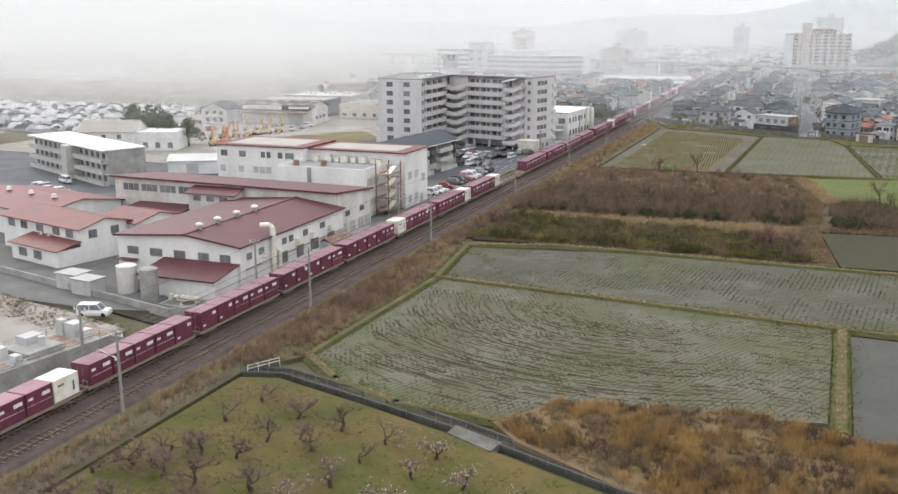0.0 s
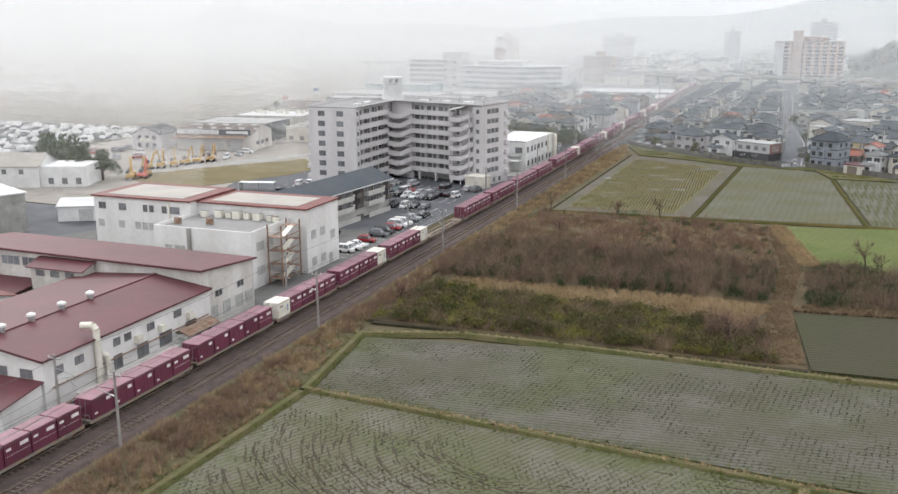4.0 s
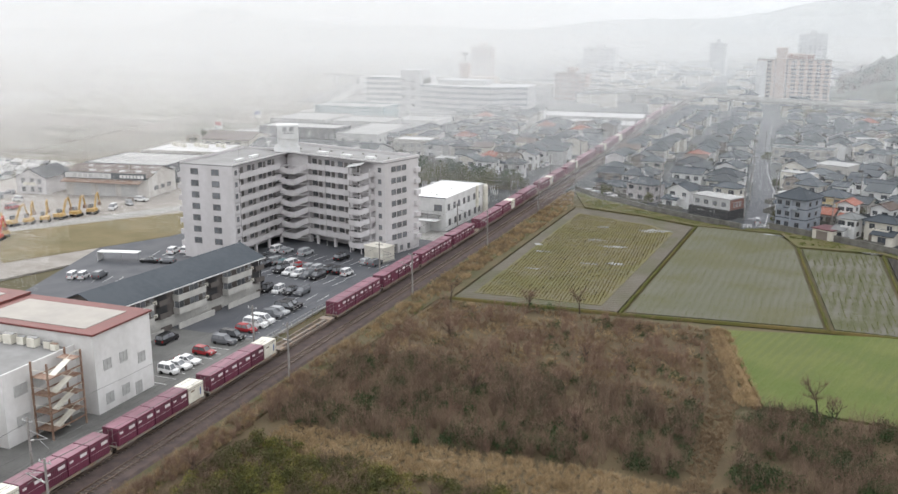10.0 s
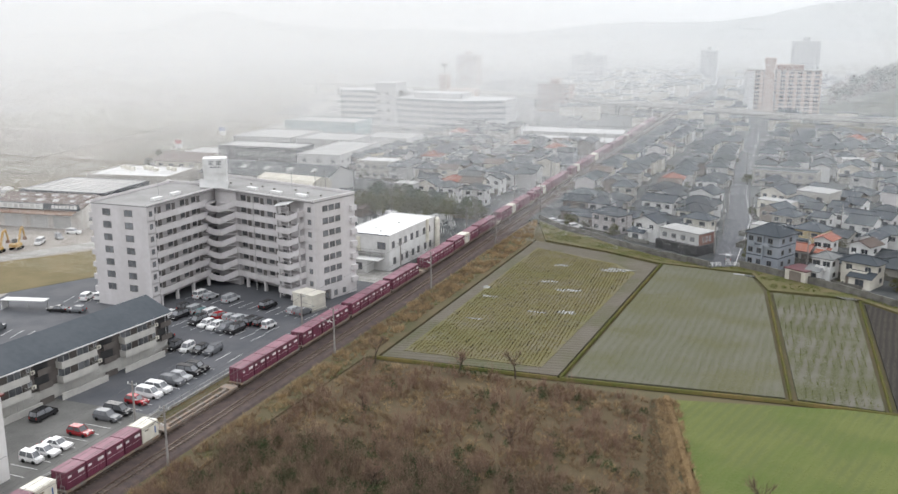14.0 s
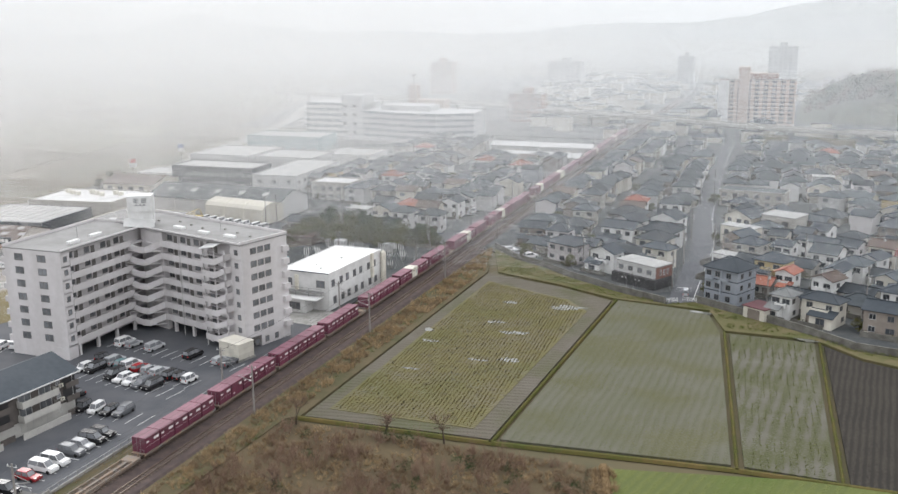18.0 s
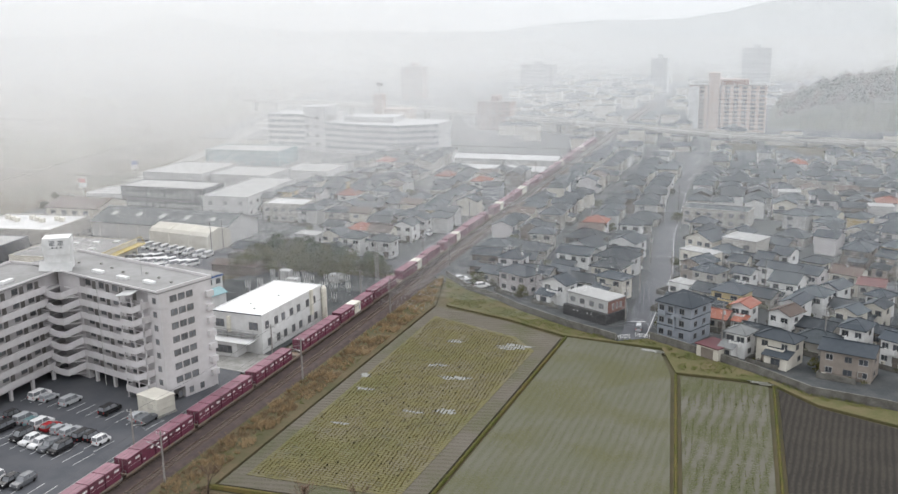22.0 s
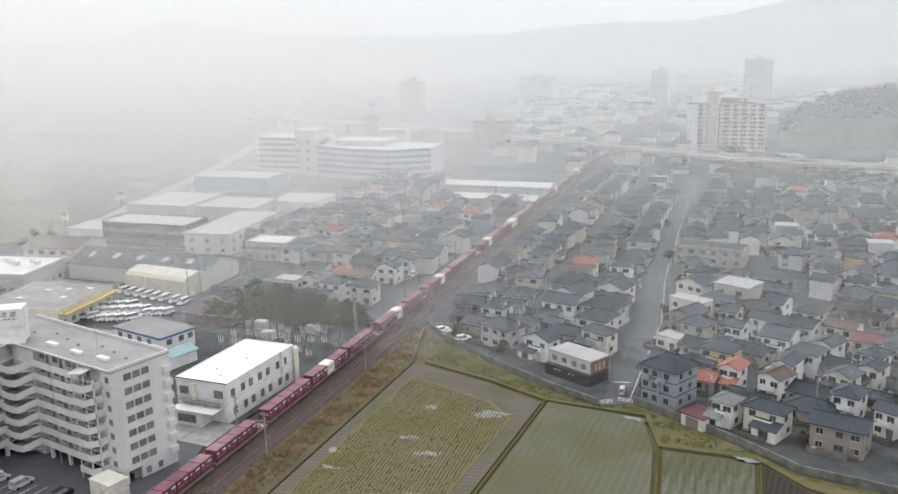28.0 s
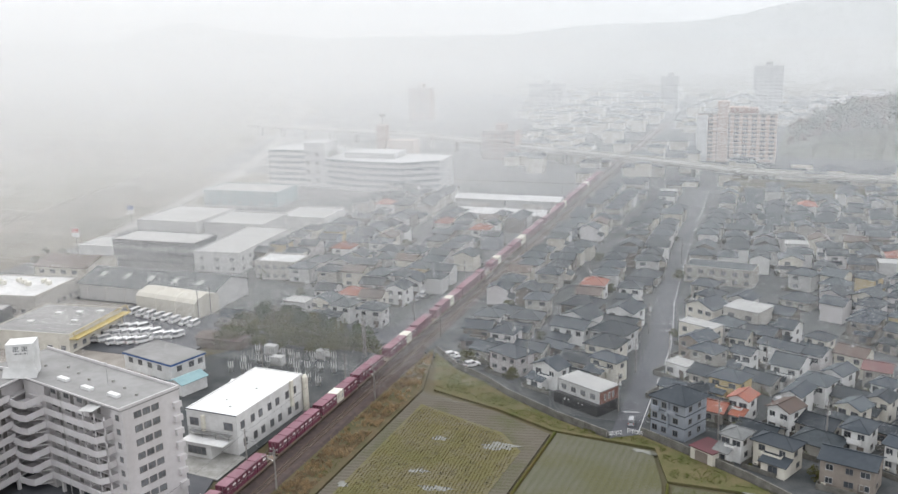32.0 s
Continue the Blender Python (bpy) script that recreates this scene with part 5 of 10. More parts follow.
for k in range(9):
    part("railing_post", Geo().tube((-3.2, -12.6 + k * 2.9, 2.6), (-3.2, -12.6 + k * 2.9, 3.7), 0.04, n=6), M["steel"], works)
for y0, y1 in ((-12.2, -8.6), (-7.9, -4.4), (3.4, 5.6), (8.0, 10.6)):
    part("floor_grating", Geo().box(-2.7, 2.7, y0, y1, 2.6 + (0.16 if y1 < -4 else 0), 2.8 if y1 < -4 else 2.66), M["rusty" if y0 > 0 else "deck"], works)
for x, y, h in ((-2.2, 6.4, 2.0), (1.6, 7.0, 1.2), (-0.6, -3.2, 1.5), (2.2, -3.4, 1.1)):
    part("control_cabinet", Geo().box(x - 0.6, x + 0.6, y - 0.45, y + 0.45, 2.6, 2.6 + h), M["lightgrey"], works)
part("pipe", Geo().tube((-1.2, -12, 3.0), (-1.2, -2.4, 3.0), 0.18, n=8), M["concrete"], works)

# ---- parking ground, three-storey flats, eight-storey apartment block ----
slab("parking_ground", [(-9.6, 226), (-9.6, 338), (-12, 346), (-70, 352), (-90, 316), (-72, 262), (-44, 246), (-20, 238)], -0.4, 0.05, "asphalt", "grey asphalt parking ground with white bays", "parking lot")
wall_line = thing("lot_fence", (0, 0, 0), 0, "low concrete wall with a grey fence along the railway", "fence")
part("kerb_wall", Geo().box(-9.7, -9.45, 226, 338, -0.2, 0.55), M["concrete"], wall_line)
part("top_rail", Geo().box(-9.6, -9.54, 226, 338, 1.2, 1.26), M["steel"], wall_line)
for k in range(57):
    part("post", Geo().box(-9.61, -9.53, 226 + 2 * k, 226.08 + 2 * k, 0.5, 1.25), M["steel"], wall_line)
M["bayline"] = surface("worn_white_line", (0.62, 0.62, 0.6), 0.8, (0.4, 0.4, 0.4), 0.8, 30, 0.6)


def bays(x, y, n, step, length, turn):
    """Painted bay lines, side by side."""
    g = Geo()
    for i in range(n + 1):
        p = pose(x, y, 0, 0, 0, turn)
        a, b = p @ Vector((i * step, 0, 0.062)), p @ Vector((i * step, length, 0.062))
        g.bar(a, b, 0.13, 0.008)
    setting("bay_lines", g, M["bayline"], "worn white parking bay lines", "road marking")


bays(-13.6, 238, 18, 2.5, 4.8, 90)
bays(-29, 287, 6, 2.6, 4.8, 0)
bays(-44, 302, 11, 2.55, 4.8, -7)
bays(-44, 307.4, 11, 2.55, 4.8, -7)
bays(-46, 318.8, 13, 2.55, 4.8, -7)
bays(-72, 281, 6, 2.6, 4.8, 14)
bays(-70, 307, 5, 2.6, 4.8, 14)

flats = thing("block_of_flats", (-35.6, 268.5, 0), -5.6, "three-storey dark brown flats with pale balconies and a slate roof", "apartment building")
HX, HY = 5.5, 21.0
part("wall", gable_wall(Geo(), -HX, HX, -HY, HY, -0.4, 7.7, 2.2, "y"), M["darkwall"], flats)
part("base_course", Geo().box(HX - 0.05, HX + 0.06, -HY, HY, -0.3, 2.4), M["panel"], flats)
rf = Geo()
gable(rf, -HX, HX, -HY, HY, 7.75, 2.2, 0.9, 0.16, "y")
part("roof", rf, M["slate"], flats)
part("roof_edge", Geo().bar((HX + 0.95, -HY - 0.9, 7.4), (HX + 0.95, HY + 0.9, 7.4), 0.1, 0.2), M["white"], flats)
for k in range(3):
    y = -14 + 14 * k
    for z in (2.6, 5.1):
        part("balcony", Geo().box(HX, HX + 1.5, y - 5.0, y + 2.6, z - 0.05, z + 0.1).box(HX + 1.4, HX + 1.5, y - 5.0, y + 2.6, z + 0.1, z + 1.15)
             .box(HX, HX + 1.4, y - 5.0, y - 4.9, z + 0.1, z + 1.15).box(HX, HX + 1.4, y + 2.5, y + 2.6, z + 0.1, z + 1.15), M["panel"], flats)
    for z in (0.2, 2.75, 5.25):
        for yy in (-3.4, 0.8):
            window(flats, HX, y + yy, z, 2.4, 2.0, 90, "paleframe", "glass", 1, False)
        window(flats, HX, y + 3.6, z + 0.9, 0.7, 0.9, 90, "paleframe")
        # flat black panel on the wall paints the dark inside of the stairwell
        part("stair_opening", Geo().box(HX - 0.02, HX + 0.05, y + 4.6, y + 7.4, z - 0.1, z + 2.1), M["black"], flats)
        part("stair_rail", Geo().box(HX + 0.05, HX + 0.9, y + 4.6, y + 7.4, z - 0.15, z - 0.05).box(HX + 0.82, HX + 0.9, y + 4.6, y + 7.4, z - 0.05, z + 0.9), M["darkwall"], flats)
    for z in (3.1, 5.6):
        aircon(flats, HX + 0.1, y + 4.1, z, 90)
    part("garden_wall", Geo().box(HX + 2.0, HX + 2.15, y - 6, y + 4, -0.1, 1.2), M["panel"], flats)
for z in (0.9, 3.4, 5.9):
    window(flats, -1.5, -HY, z, 1.2, 1.2, 0, "paleframe")
    window(flats, 1.8, HY, z, 1.2, 1.2, 180, "paleframe")
part("drain_pipe", Geo().tube((HX + 0.1, HY - 0.3, 0), (HX + 0.1, HY - 0.3, 7.4), 0.05, n=6).tube((HX + 0.1, -HY + 0.3, 0), (HX + 0.1, -HY + 0.3, 7.4), 0.05, n=6), M["white"], flats)

apt = thing("apartment_block", (0, 0, 0), 0, "pale eight-storey apartment block with open corridors and zigzag stairs", "apartment building")
FLOOR, TOP = 2.78, 22.6
WR = pose(-46.0, 334.2, 0, 0, 0, -15.2)
WL = pose(-47.4, 309.4, 0, 0, 0, 90)


def wing(m, length, back, depth, start):
    """A slab wing: its courtyard front along local x at y = 0, rooms behind an open corridor."""
    def put(name, g, mat, label=""):
        ob = part(name, g, M[mat], apt, label)
        ob.matrix_basis = m
        return ob
    put("wall", Geo().box(-back, length, 1.6, depth, 2.5, TOP), "apt")
    put("ground_floor_wall", Geo().box(-back, length, 4.5, depth, -0.4, 2.5), "apt")
    put("roof_slab", Geo().box(-back, length + 0.1, -0.3, depth + 0.1, TOP, TOP + 0.25), "flatroof")
    put("roof_parapet", Geo().box(-back, length + 0.1, depth - 0.15, depth + 0.1, TOP + 0.25, TOP + 0.8).box(length - 0.15, length + 0.1, -0.3, depth - 0.15, TOP + 0.25, TOP + 0.8)
        .box(start, length - 0.15, -0.3, -0.1, TOP + 0.25, TOP + 0.55), "apt")
    for f in range(1, 8):
        z = f * FLOOR + 0.1
        put("corridor_slab", Geo().box(start, length, 0, 1.6, z - 0.2, z), "apt")
    return put


put = wing(WR, 30.8, 13, 13, 0)
# the end of the wing that closes the corridor
put("end_wall", Geo().box(27.6, 30.8, 0, 1.6, -0.4, TOP), "apt")
put("stair_wall", Geo().box(-2.2, 5.2, 0.45, 1.57, -0.4, TOP - 0.02), "apt")
for f in range(1, 8):
    z = f * FLOOR + 0.1
    put("corridor_parapet", Geo().box(5.2, 20.6, -0.12, 0, z - 0.35, z + 1.05), "apt")
    # end stairs: a landing half a floor lower, a sloping flight either side
    put("stair_landing", Geo().box(20.6, 24.4, -1.9, -1.75, z - 1.5, z - 0.2).box(20.6, 20.75, -1.75, 0, z - 1.5, z - 0.2).box(20.6, 24.4, -1.75, 0, z - 1.5, z - 1.3), "apt")
    put("stair_parapet", Geo().hexa([(24.4, -1.9, z - 1.5), (24.4, -1.75, z - 1.5), (27.6, -1.75, z - 0.2), (27.6, -1.9, z - 0.2)],
                                    [(24.4, -1.9, z - 0.2), (24.4, -1.75, z - 0.2), (27.6, -1.75, z + 1.1), (27.6, -1.9, z + 1.1)]).box(27.45, 27.6, -1.9, 0, z - 0.2, z + 1.1), "apt")
    # corner stairs
    flight = Geo()
    for (ax, ay, az), (bx, by, bz) in (((-2.4, -4.7, 0.0), (1.6, -3.5, -1.25)), ((1.6, -3.5, -1.25), (3.3, -3.0, -1.25)), ((3.3, -3.0, -1.25), (5.2, -0.12, -0.1))):
        flight.hexa([(ax, ay, z + az - 0.35), (bx, by, z + bz - 0.35), (bx - 0.1, by + 0.14, z + bz - 0.35), (ax - 0.1, ay + 0.14, z + az - 0.35)],
                    [(ax, ay, z + az + 1.05), (bx, by, z + bz + 1.05), (bx - 0.1, by + 0.14, z + bz + 1.05), (ax - 0.1, ay + 0.14, z + az + 1.05)])
    put("stair_parapet", flight, "apt")
    put("stair_landing", Geo().prism([(-2.2, -4.4), (3.2, -2.8), (5.1, 0), (-1, 1)], z - 1.5, z - 1.35), "apt")
    for x in (6.4, 10.8, 15.2, 19.4):
        w = window(apt, 0, 0, 0, 1.5, 1.1, 0, "frame", "glass", 1)
        w.matrix_basis = WR @ pose(x, 1.6, z + 0.95)
        d = door(apt, 0, 0, 0, 0.85, 1.95, 0, "frame")
        d.matrix_basis = WR @ pose(x + 1.9, 1.6, z)
    for x, w0 in ((29.3, 0.9),):
        w = window(apt, 0, 0, 0, w0, 1.0, 0, "frame", "glass", 0)
        w.matrix_basis = WR @ pose(x, 0, z + 1.0)
    for y in (3.3, 5.3, 7.3):
        w = window(apt, 0, 0, 0, 1.5, 1.15, 0, "frame", "glass", 1)
        w.matrix_basis = WR @ pose(30.8, y, z + 0.85, 0, 0, 90)
    put("back_balcony", Geo().box(30.8, 31.6, 11.2, 12.9, z - 0.3, z + 0.9), "apt")
put("stair_roof", Geo().hexa([(20.2, -2.2, TOP - 1.6), (25.0, -2.2, TOP - 0.6), (25.0, 0.4, TOP - 0.1), (20.2, 0.4, TOP - 1.0)],
                             [(20.2, -2.2, TOP - 1.45), (25.0, -2.2, TOP - 0.45), (25.0, 0.4, TOP + 0.1), (20.2, 0.4, TOP - 0.8)]), "lightgrey")
for x in (20.7, 24.3, 27.4):
    put("stair_column", Geo().box(x, x + 0.2, -1.7, -1.5, -0.3, TOP - 1.2), "apt")
for x in (11.6, 19.6):
    put("drain_pipe", Geo().tube((x, -0.2, 0), (x, -0.2, TOP), 0.06, n=6), "paleframe")
for x in (8, 14, 20):
    put("column", Geo().box(x - 0.3, x + 0.3, 0.1, 0.7, -0.3, 2.7), "apt")
for y in (3.2, 6, 8.8):
    w = window(apt, 0, 0, 0, 0.9, 1.1, 0, "frame", "glass", 0)
    w.matrix_basis = WR @ pose(30.8, y, 0.7, 0, 0, 90)
for x, y in ((6, 3), (14.5, 2.6), (22, 3.2)):
    put("roof_vent", Geo().box(x, x + 3.0, y, y + 1.0, TOP + 0.25, TOP + 0.8), "white")
for x in range(-8, 28, 5):
    put("roof_vent", Geo().tube((x, 6.2 + (x % 3), TOP + 0.25), (x, 6.2 + (x % 3), TOP + 0.65), 0.3, n=10), "concrete")
put("antenna", Geo().tube((17, 7, TOP), (17, 7, TOP + 5), 0.05, n=6).bar((16.4, 7, TOP + 4.4), (17.6, 7, TOP + 4.4), 0.04), "steel")

put = wing(WL, 27.5, 0, 14.6, 0)
put("end_wall", Geo().box(-0.02, 2.6, 0, 1.6, -0.4, TOP).box(-0.03, 0.27, 1.6, 14.57, -0.4, 2.48), "apt")
for f in range(1, 8):
    z = f * FLOOR + 0.1
    put("corridor_parapet", Geo().box(2.6, 21.4, -0.12, 0, z - 0.35, z + 1.05), "apt")
    for x in (4.4, 9.4, 14.4, 18.6):
        w = window(apt, 0, 0, 0, 1.4, 1.1, 0, "frame", "glass", 1)
        w.matrix_basis = WL @ pose(x, 1.6, z + 0.95)
        d = door(apt, 0, 0, 0, 0.85, 1.95, 0, "frame")
        d.matrix_basis = WL @ pose(x + 1.8, 1.6, z)
    w = window(apt, 0, 0, 0, 0.9, 1.0, 0, "frame", "glass", 0)
    w.matrix_basis = WL @ pose(1.3, 0, z + 1.0)
    for x in (-58.0, -52.2):
        window(apt, x, 309.42, z + 0.85, 2.0, 1.3, 0, "frame", "glass", 1)
    put("back_balcony", Geo().box(0.4, 4.6, 14.6, 15.8, z - 0.2, z + 0.95), "apt")
for x in (3.4, 9, 15, 21):
    put("column", Geo().box(x - 0.3, x + 0.3, 0.1, 0.7, -0.3, 2.7), "apt")
put("antenna", Geo().tube((12, 6, TOP), (12, 6, TOP + 4.5), 0.05, n=6), "steel")
for x, y in ((6, 2.5), (13, 2.8)):
    put("roof_vent", Geo().box(x, x + 3.0, y, y + 1.0, TOP + 0.25, TOP + 0.8), "white")
sign = part("sign_tower", Geo().box(-2.6, 2.6, -1.9, 1.9, TOP - 0.2, 26.2).box(-2.7, 2.7, -2.1, 2.1, 26.2, 29.7), M["white"], apt)
sign.matrix_basis = pose(-48.4, 336.6, 0, 0, 0, 30)
for cx in (-0.75, 0.95):
    for x0, x1, z0, z1 in ((-0.55, 0.55, 29.0, 29.12), (-0.45, 0.45, 28.62, 28.72), (-0.55, 0.55, 28.2, 28.32), (-0.06, 0.06, 28.32, 29.0), (-0.5, -0.38, 28.32, 28.62), (0.38, 0.5, 28.72, 29.0)):
        part("sign_stroke", Geo().box(cx + x0, cx + x1, -2.14, -2.1, z0, z1), M["slate"], sign)
for k in range(7):
    part("sign_stroke", Geo().box(-1.3 + 0.42 * k, -1.3 + 0.42 * k + 0.3, -2.14, -2.1, 27.55, 27.62 + 0.2 * (k % 2)), M["slate"], sign)
    part("sign_stroke", Geo().box(-2.74, -2.7, -1.4 + 0.42 * k, -1.15 + 0.42 * k, 28.3, 28.5 + 0.3 * (k % 2)), M["slate"], sign)
part("sign_roof", Geo().hexa([(-3.6, -3.6, 23.2), (3.0, -3.6, 22.6), (3.0, -1.8, 24.2), (-3.6, -1.8, 24.8)], [(-3.6, -3.6, 23.35), (3.0, -3.6, 22.75), (3.0, -1.8, 24.35), (-3.6, -1.8, 24.95)]), M["lightgrey"], sign)

cistern = thing("water_tank", (-16.2, 322.4, 0.05), -15, "cream panelled water tank on a concrete base", "water tank")
part("base", Geo().box(-3.1, 3.1, -2.3, 2.3, 0, 0.4), M["concrete"], cistern)
for i in range(4):
    for j in range(3):
        part("panel", Geo().box(-2.9 + i * 1.46, -2.9 + i * 1.46 + 1.4, -2.1, 2.1, 0.42 + j * 1.05, 0.42 + j * 1.05 + 1.0), M["cream"], cistern)
part("lid", Geo().box(-3.0, 3.0, -2.2, 2.2, 3.55, 3.75), M["cream"], cistern)
shed = thing("bicycle_shed", (-74, 300, 0.05), 14, "open white-roofed bicycle shelter", "shelter")
part("roof", Geo().box(-5, 5, -1.2, 1.2, 2.1, 2.25), M["white"], shed)
for x in (-4.6, 0, 4.6):
    part("post", Geo().bar((x, 1, 0), (x, 1, 2.1), 0.12), M["steel"], shed)
part("end_panel", Geo().box(-5, -4.9, -1.2, 1.2, 0, 2.1), M["white"], shed)

# ---- white office beside the line ----
wb = thing("white_office", (-18.9, 370.9, 0), -3, "bright white two-storey office with a flat white roof", "office building")
part("wall", Geo().box(-6.6, 6.6, -13.3, 13.3, -0.4, 8.6), M["white"], wb)
part("parapet", Geo().box(-6.7, 6.7, -13.4, -13.1, 8.6, 9.2).box(-6.7, 6.7, 13.1, 13.4, 8.6, 9.2).box(-6.7, -6.4, -13.1, 13.1, 8.6, 9.2).box(6.4, 6.7, -13.1, 13.1, 8.6, 9.2), M["white"], wb)
part("roof", Geo().box(-6.4, 6.4, -13.1, 13.1, 8.6, 9.0), M["brightroof"], wb)
part("roof_edge", Geo().box(-6.75, 6.75, -13.45, -13.4, 9.0, 9.22), M["slate"], wb)
for x in (-4.6, 4.4):
    window(wb, x, -13.3, 5.6, 2.2, 1.6)
window(wb, -4.8, -13.3, 2.0, 2.0, 1.4)
for y in (-11.2, -7.4, -4.4, -0.8, 2.4, 6.5, 9.6):
    window(wb, 6.6, y, 5.6, 1.3, 1.6, 90, "frame", "glass", 0)
    window(wb, 6.6, y + 0.6, 1.4, 1.3, 1.6, 90, "frame", "glass", 0)
part("porch_roof", Geo().box(-5.6, 5.4, -17.3, -13.3, 3.3, 3.5), M["white"], wb)
part("porch_wall", Geo().box(-5.4, 2.2, -17, -13.3, -0.3, 3.3), M["white"], wb)
window(wb, -1.5, -17, 0.9, 4.6, 1.6, 0, "frame", "glass", 3)
part("steel_gallery", Geo().box(-5.6, 5.4, -14.6, -13.4, 4.5, 4.6).bar((-5.6, -14.6, 5.5), (5.4, -14.6, 5.5), 0.06), M["steel"], wb)
for x in (-5.4, -1.8, 1.8, 5.2):
    part("gallery_post", Geo().bar((x, -14.6, 3.4), (x, -14.6, 5.5), 0.08), M["steel"], wb)
part("flue", Geo().box(-2.4, -1.6, -13.9, -13.3, 4.6, 8.2), M["bone"], wb)
part("roof_tank", Geo().tube((7.3, 13.4, 0), (7.3, 13.4, 8.4), 0.7, n=14).tube((7.3, 13.4, 8.4), (7.3, 13.4, 9.0), 0.7, 0.3, 14), M["bone"], wb)
part("duct", Geo().box(6.6, 7.2, 7.6, 8.5, 3, 9.4), M["bone"], wb)
for x, y in ((-1, -6), (1.5, 2), (2.0, -9)):
    part("roof_vent", Geo().tube((x, y, 9.0), (x, y, 9.3), 0.3, n=10), M["white"], wb)
slab("office_yard", [(-44, 350), (-11, 346), (-10.4, 425), (-46, 425), (-62, 402), (-62, 362)], -0.4, 0.03, "yard", "grey yard round the office and substation", "yard")
slab("office_drive", [(-30, 348), (-11, 346), (-11, 357), (-30, 358)], -0.3, 0.06, "concrete", "pale concrete forecourt", "yard")

# ---- houses ----
def house(w, d, wall, roof, style, seed, floors=2, lower=None, label=""):
    """A Japanese house: rooms, a tiled roof with overhang, windows, entrance, an air conditioner."""
    r = random.Random(seed)
    h = 2.75 * floors + 0.2
    words = {"white": "white", "cream": "cream", "beige": "beige", "greywall": "blue-grey", "lightgrey": "pale grey", "brownwall": "brown", "yellowwall": "yellow", "brickwall": "brick-red", "apt": "off-white", "brownlight": "tan-brown", "pinkgrey": "pinkish grey"}
    tiles = {"tile": "dark tiled", "greytile": "grey tiled", "browntile": "brown tiled", "redtile": "orange-red tiled", "slate": "slate", "paleroof": "pale metal", "lighttile": "weathered light grey", "maroontile": "faded maroon"}
    b = thing("house", label=label or f"{words.get(wall, 'pale')} {'two' if floors == 2 else 'three' if floors == 3 else 'single'}-storey house with a {tiles.get(roof, 'dark')} {style} roof", category="house", group="houses of the town")
    hx, hy = w / 2, d / 2
    g = Geo()
    if style == "hip":
        part("wall", Geo().box(-hx, hx, -hy, hy, -0.3, h), M[wall], b)
        hip(g, -hx, hx, -hy, hy, h, min(w, d) * 0.26, 0.6)
    elif style == "flat":
        part("wall", Geo().box(-hx, hx, -hy, hy, -0.3, h + 0.3), M[wall], b)
        g.box(-hx - 0.15, hx + 0.15, -hy - 0.15, hy + 0.15, h + 0.3, h + 0.5)
    else:
        along = "x" if style == "gable" else "y"
        part("wall", gable_wall(Geo(), -hx, hx, -hy, hy, -0.3, h, (d if along == "x" else w) * 0.2, along), M[wall], b)
        gable(g, -hx, hx, -hy, hy, h, (d if along == "x" else w) * 0.2, 0.6, 0.16, along)
        if along == "x":
            g.bar((-hx - 0.6, 0, h + d * 0.2 + 0.2), (hx + 0.6, 0, h + d * 0.2 + 0.2), 0.3, 0.2)
        else:
            g.bar((0, -hy - 0.6, h + w * 0.2 + 0.2), (0, hy + 0.6, h + w * 0.2 + 0.2), 0.3, 0.2)
    part("roof", g, M[roof], b)
    if lower:
        lw, ld = w * 0.62, 2.6
        s = r.choice((-1, 1))
        x0 = -hx if s < 0 else hx - lw
        part("lower_wall", Geo().box(x0, x0 + lw, -hy - ld, -hy, -0.3, 2.7), M[lower], b)
        part("lower_roof", Geo().hexa([(x0 - 0.5, -hy - ld - 0.5, 2.6), (x0 + lw + 0.5, -hy - ld - 0.5, 2.6), (x0 + lw + 0.5, -hy, 3.6), (x0 - 0.5, -hy, 3.6)],
                                      [(x0 - 0.5, -hy - ld - 0.5, 2.76), (x0 + lw + 0.5, -hy - ld - 0.5, 2.76), (x0 + lw + 0.5, -hy, 3.76), (x0 - 0.5, -hy, 3.76)]), M[roof if roof != "paleroof" else "tile"], b)
        window(b, x0 + lw / 2, -hy - ld, 0.5, 1.9, 1.7, 0, "frame", "darkglass", 1, False, far=True)
    for f in range(floors):
        z = 0.9 + 2.75 * f
        if not (lower and f == 0):
            for x in ((-0.27, 0.27) if w < 9 else (-0.32, 0.05, 0.34)):
                window(b, x * w, -hy, z, r.choice((1.3, 1.7)), 1.15, 0, r.choice(("frame", "frame", "paleframe")), "darkglass", far=True)
        window(b, hx, r.uniform(-0.25, 0.25) * d, z, 1.2, 1.0, 90, "frame", "darkglass", far=True)
        window(b, -hx, r.uniform(-0.25, 0.25) * d, z, 1.0, 1.0, -90, "frame", "darkglass", far=True)
    if floors > 1 and style != "flat" and r.random() < 0.6:
        part("balcony", Geo().box(-w * 0.22, w * 0.3, -hy - 1.1, -hy, 2.75, 2.9).box(-w * 0.22, w * 0.3, -hy - 1.1, -hy - 1.0, 2.9, 3.85).box(-w * 0.22, -w * 0.22 + 0.1, -hy - 1, -hy, 2.9, 3.85).box(w * 0.3 - 0.1, w * 0.3, -hy - 1, -hy, 2.9, 3.85), M[wall], b)
    door(b, hx * 0.55 if not lower else -hx * 0.55, -hy if not lower else -hy, 0, 1.0, 2.0, 0, "brownwall")
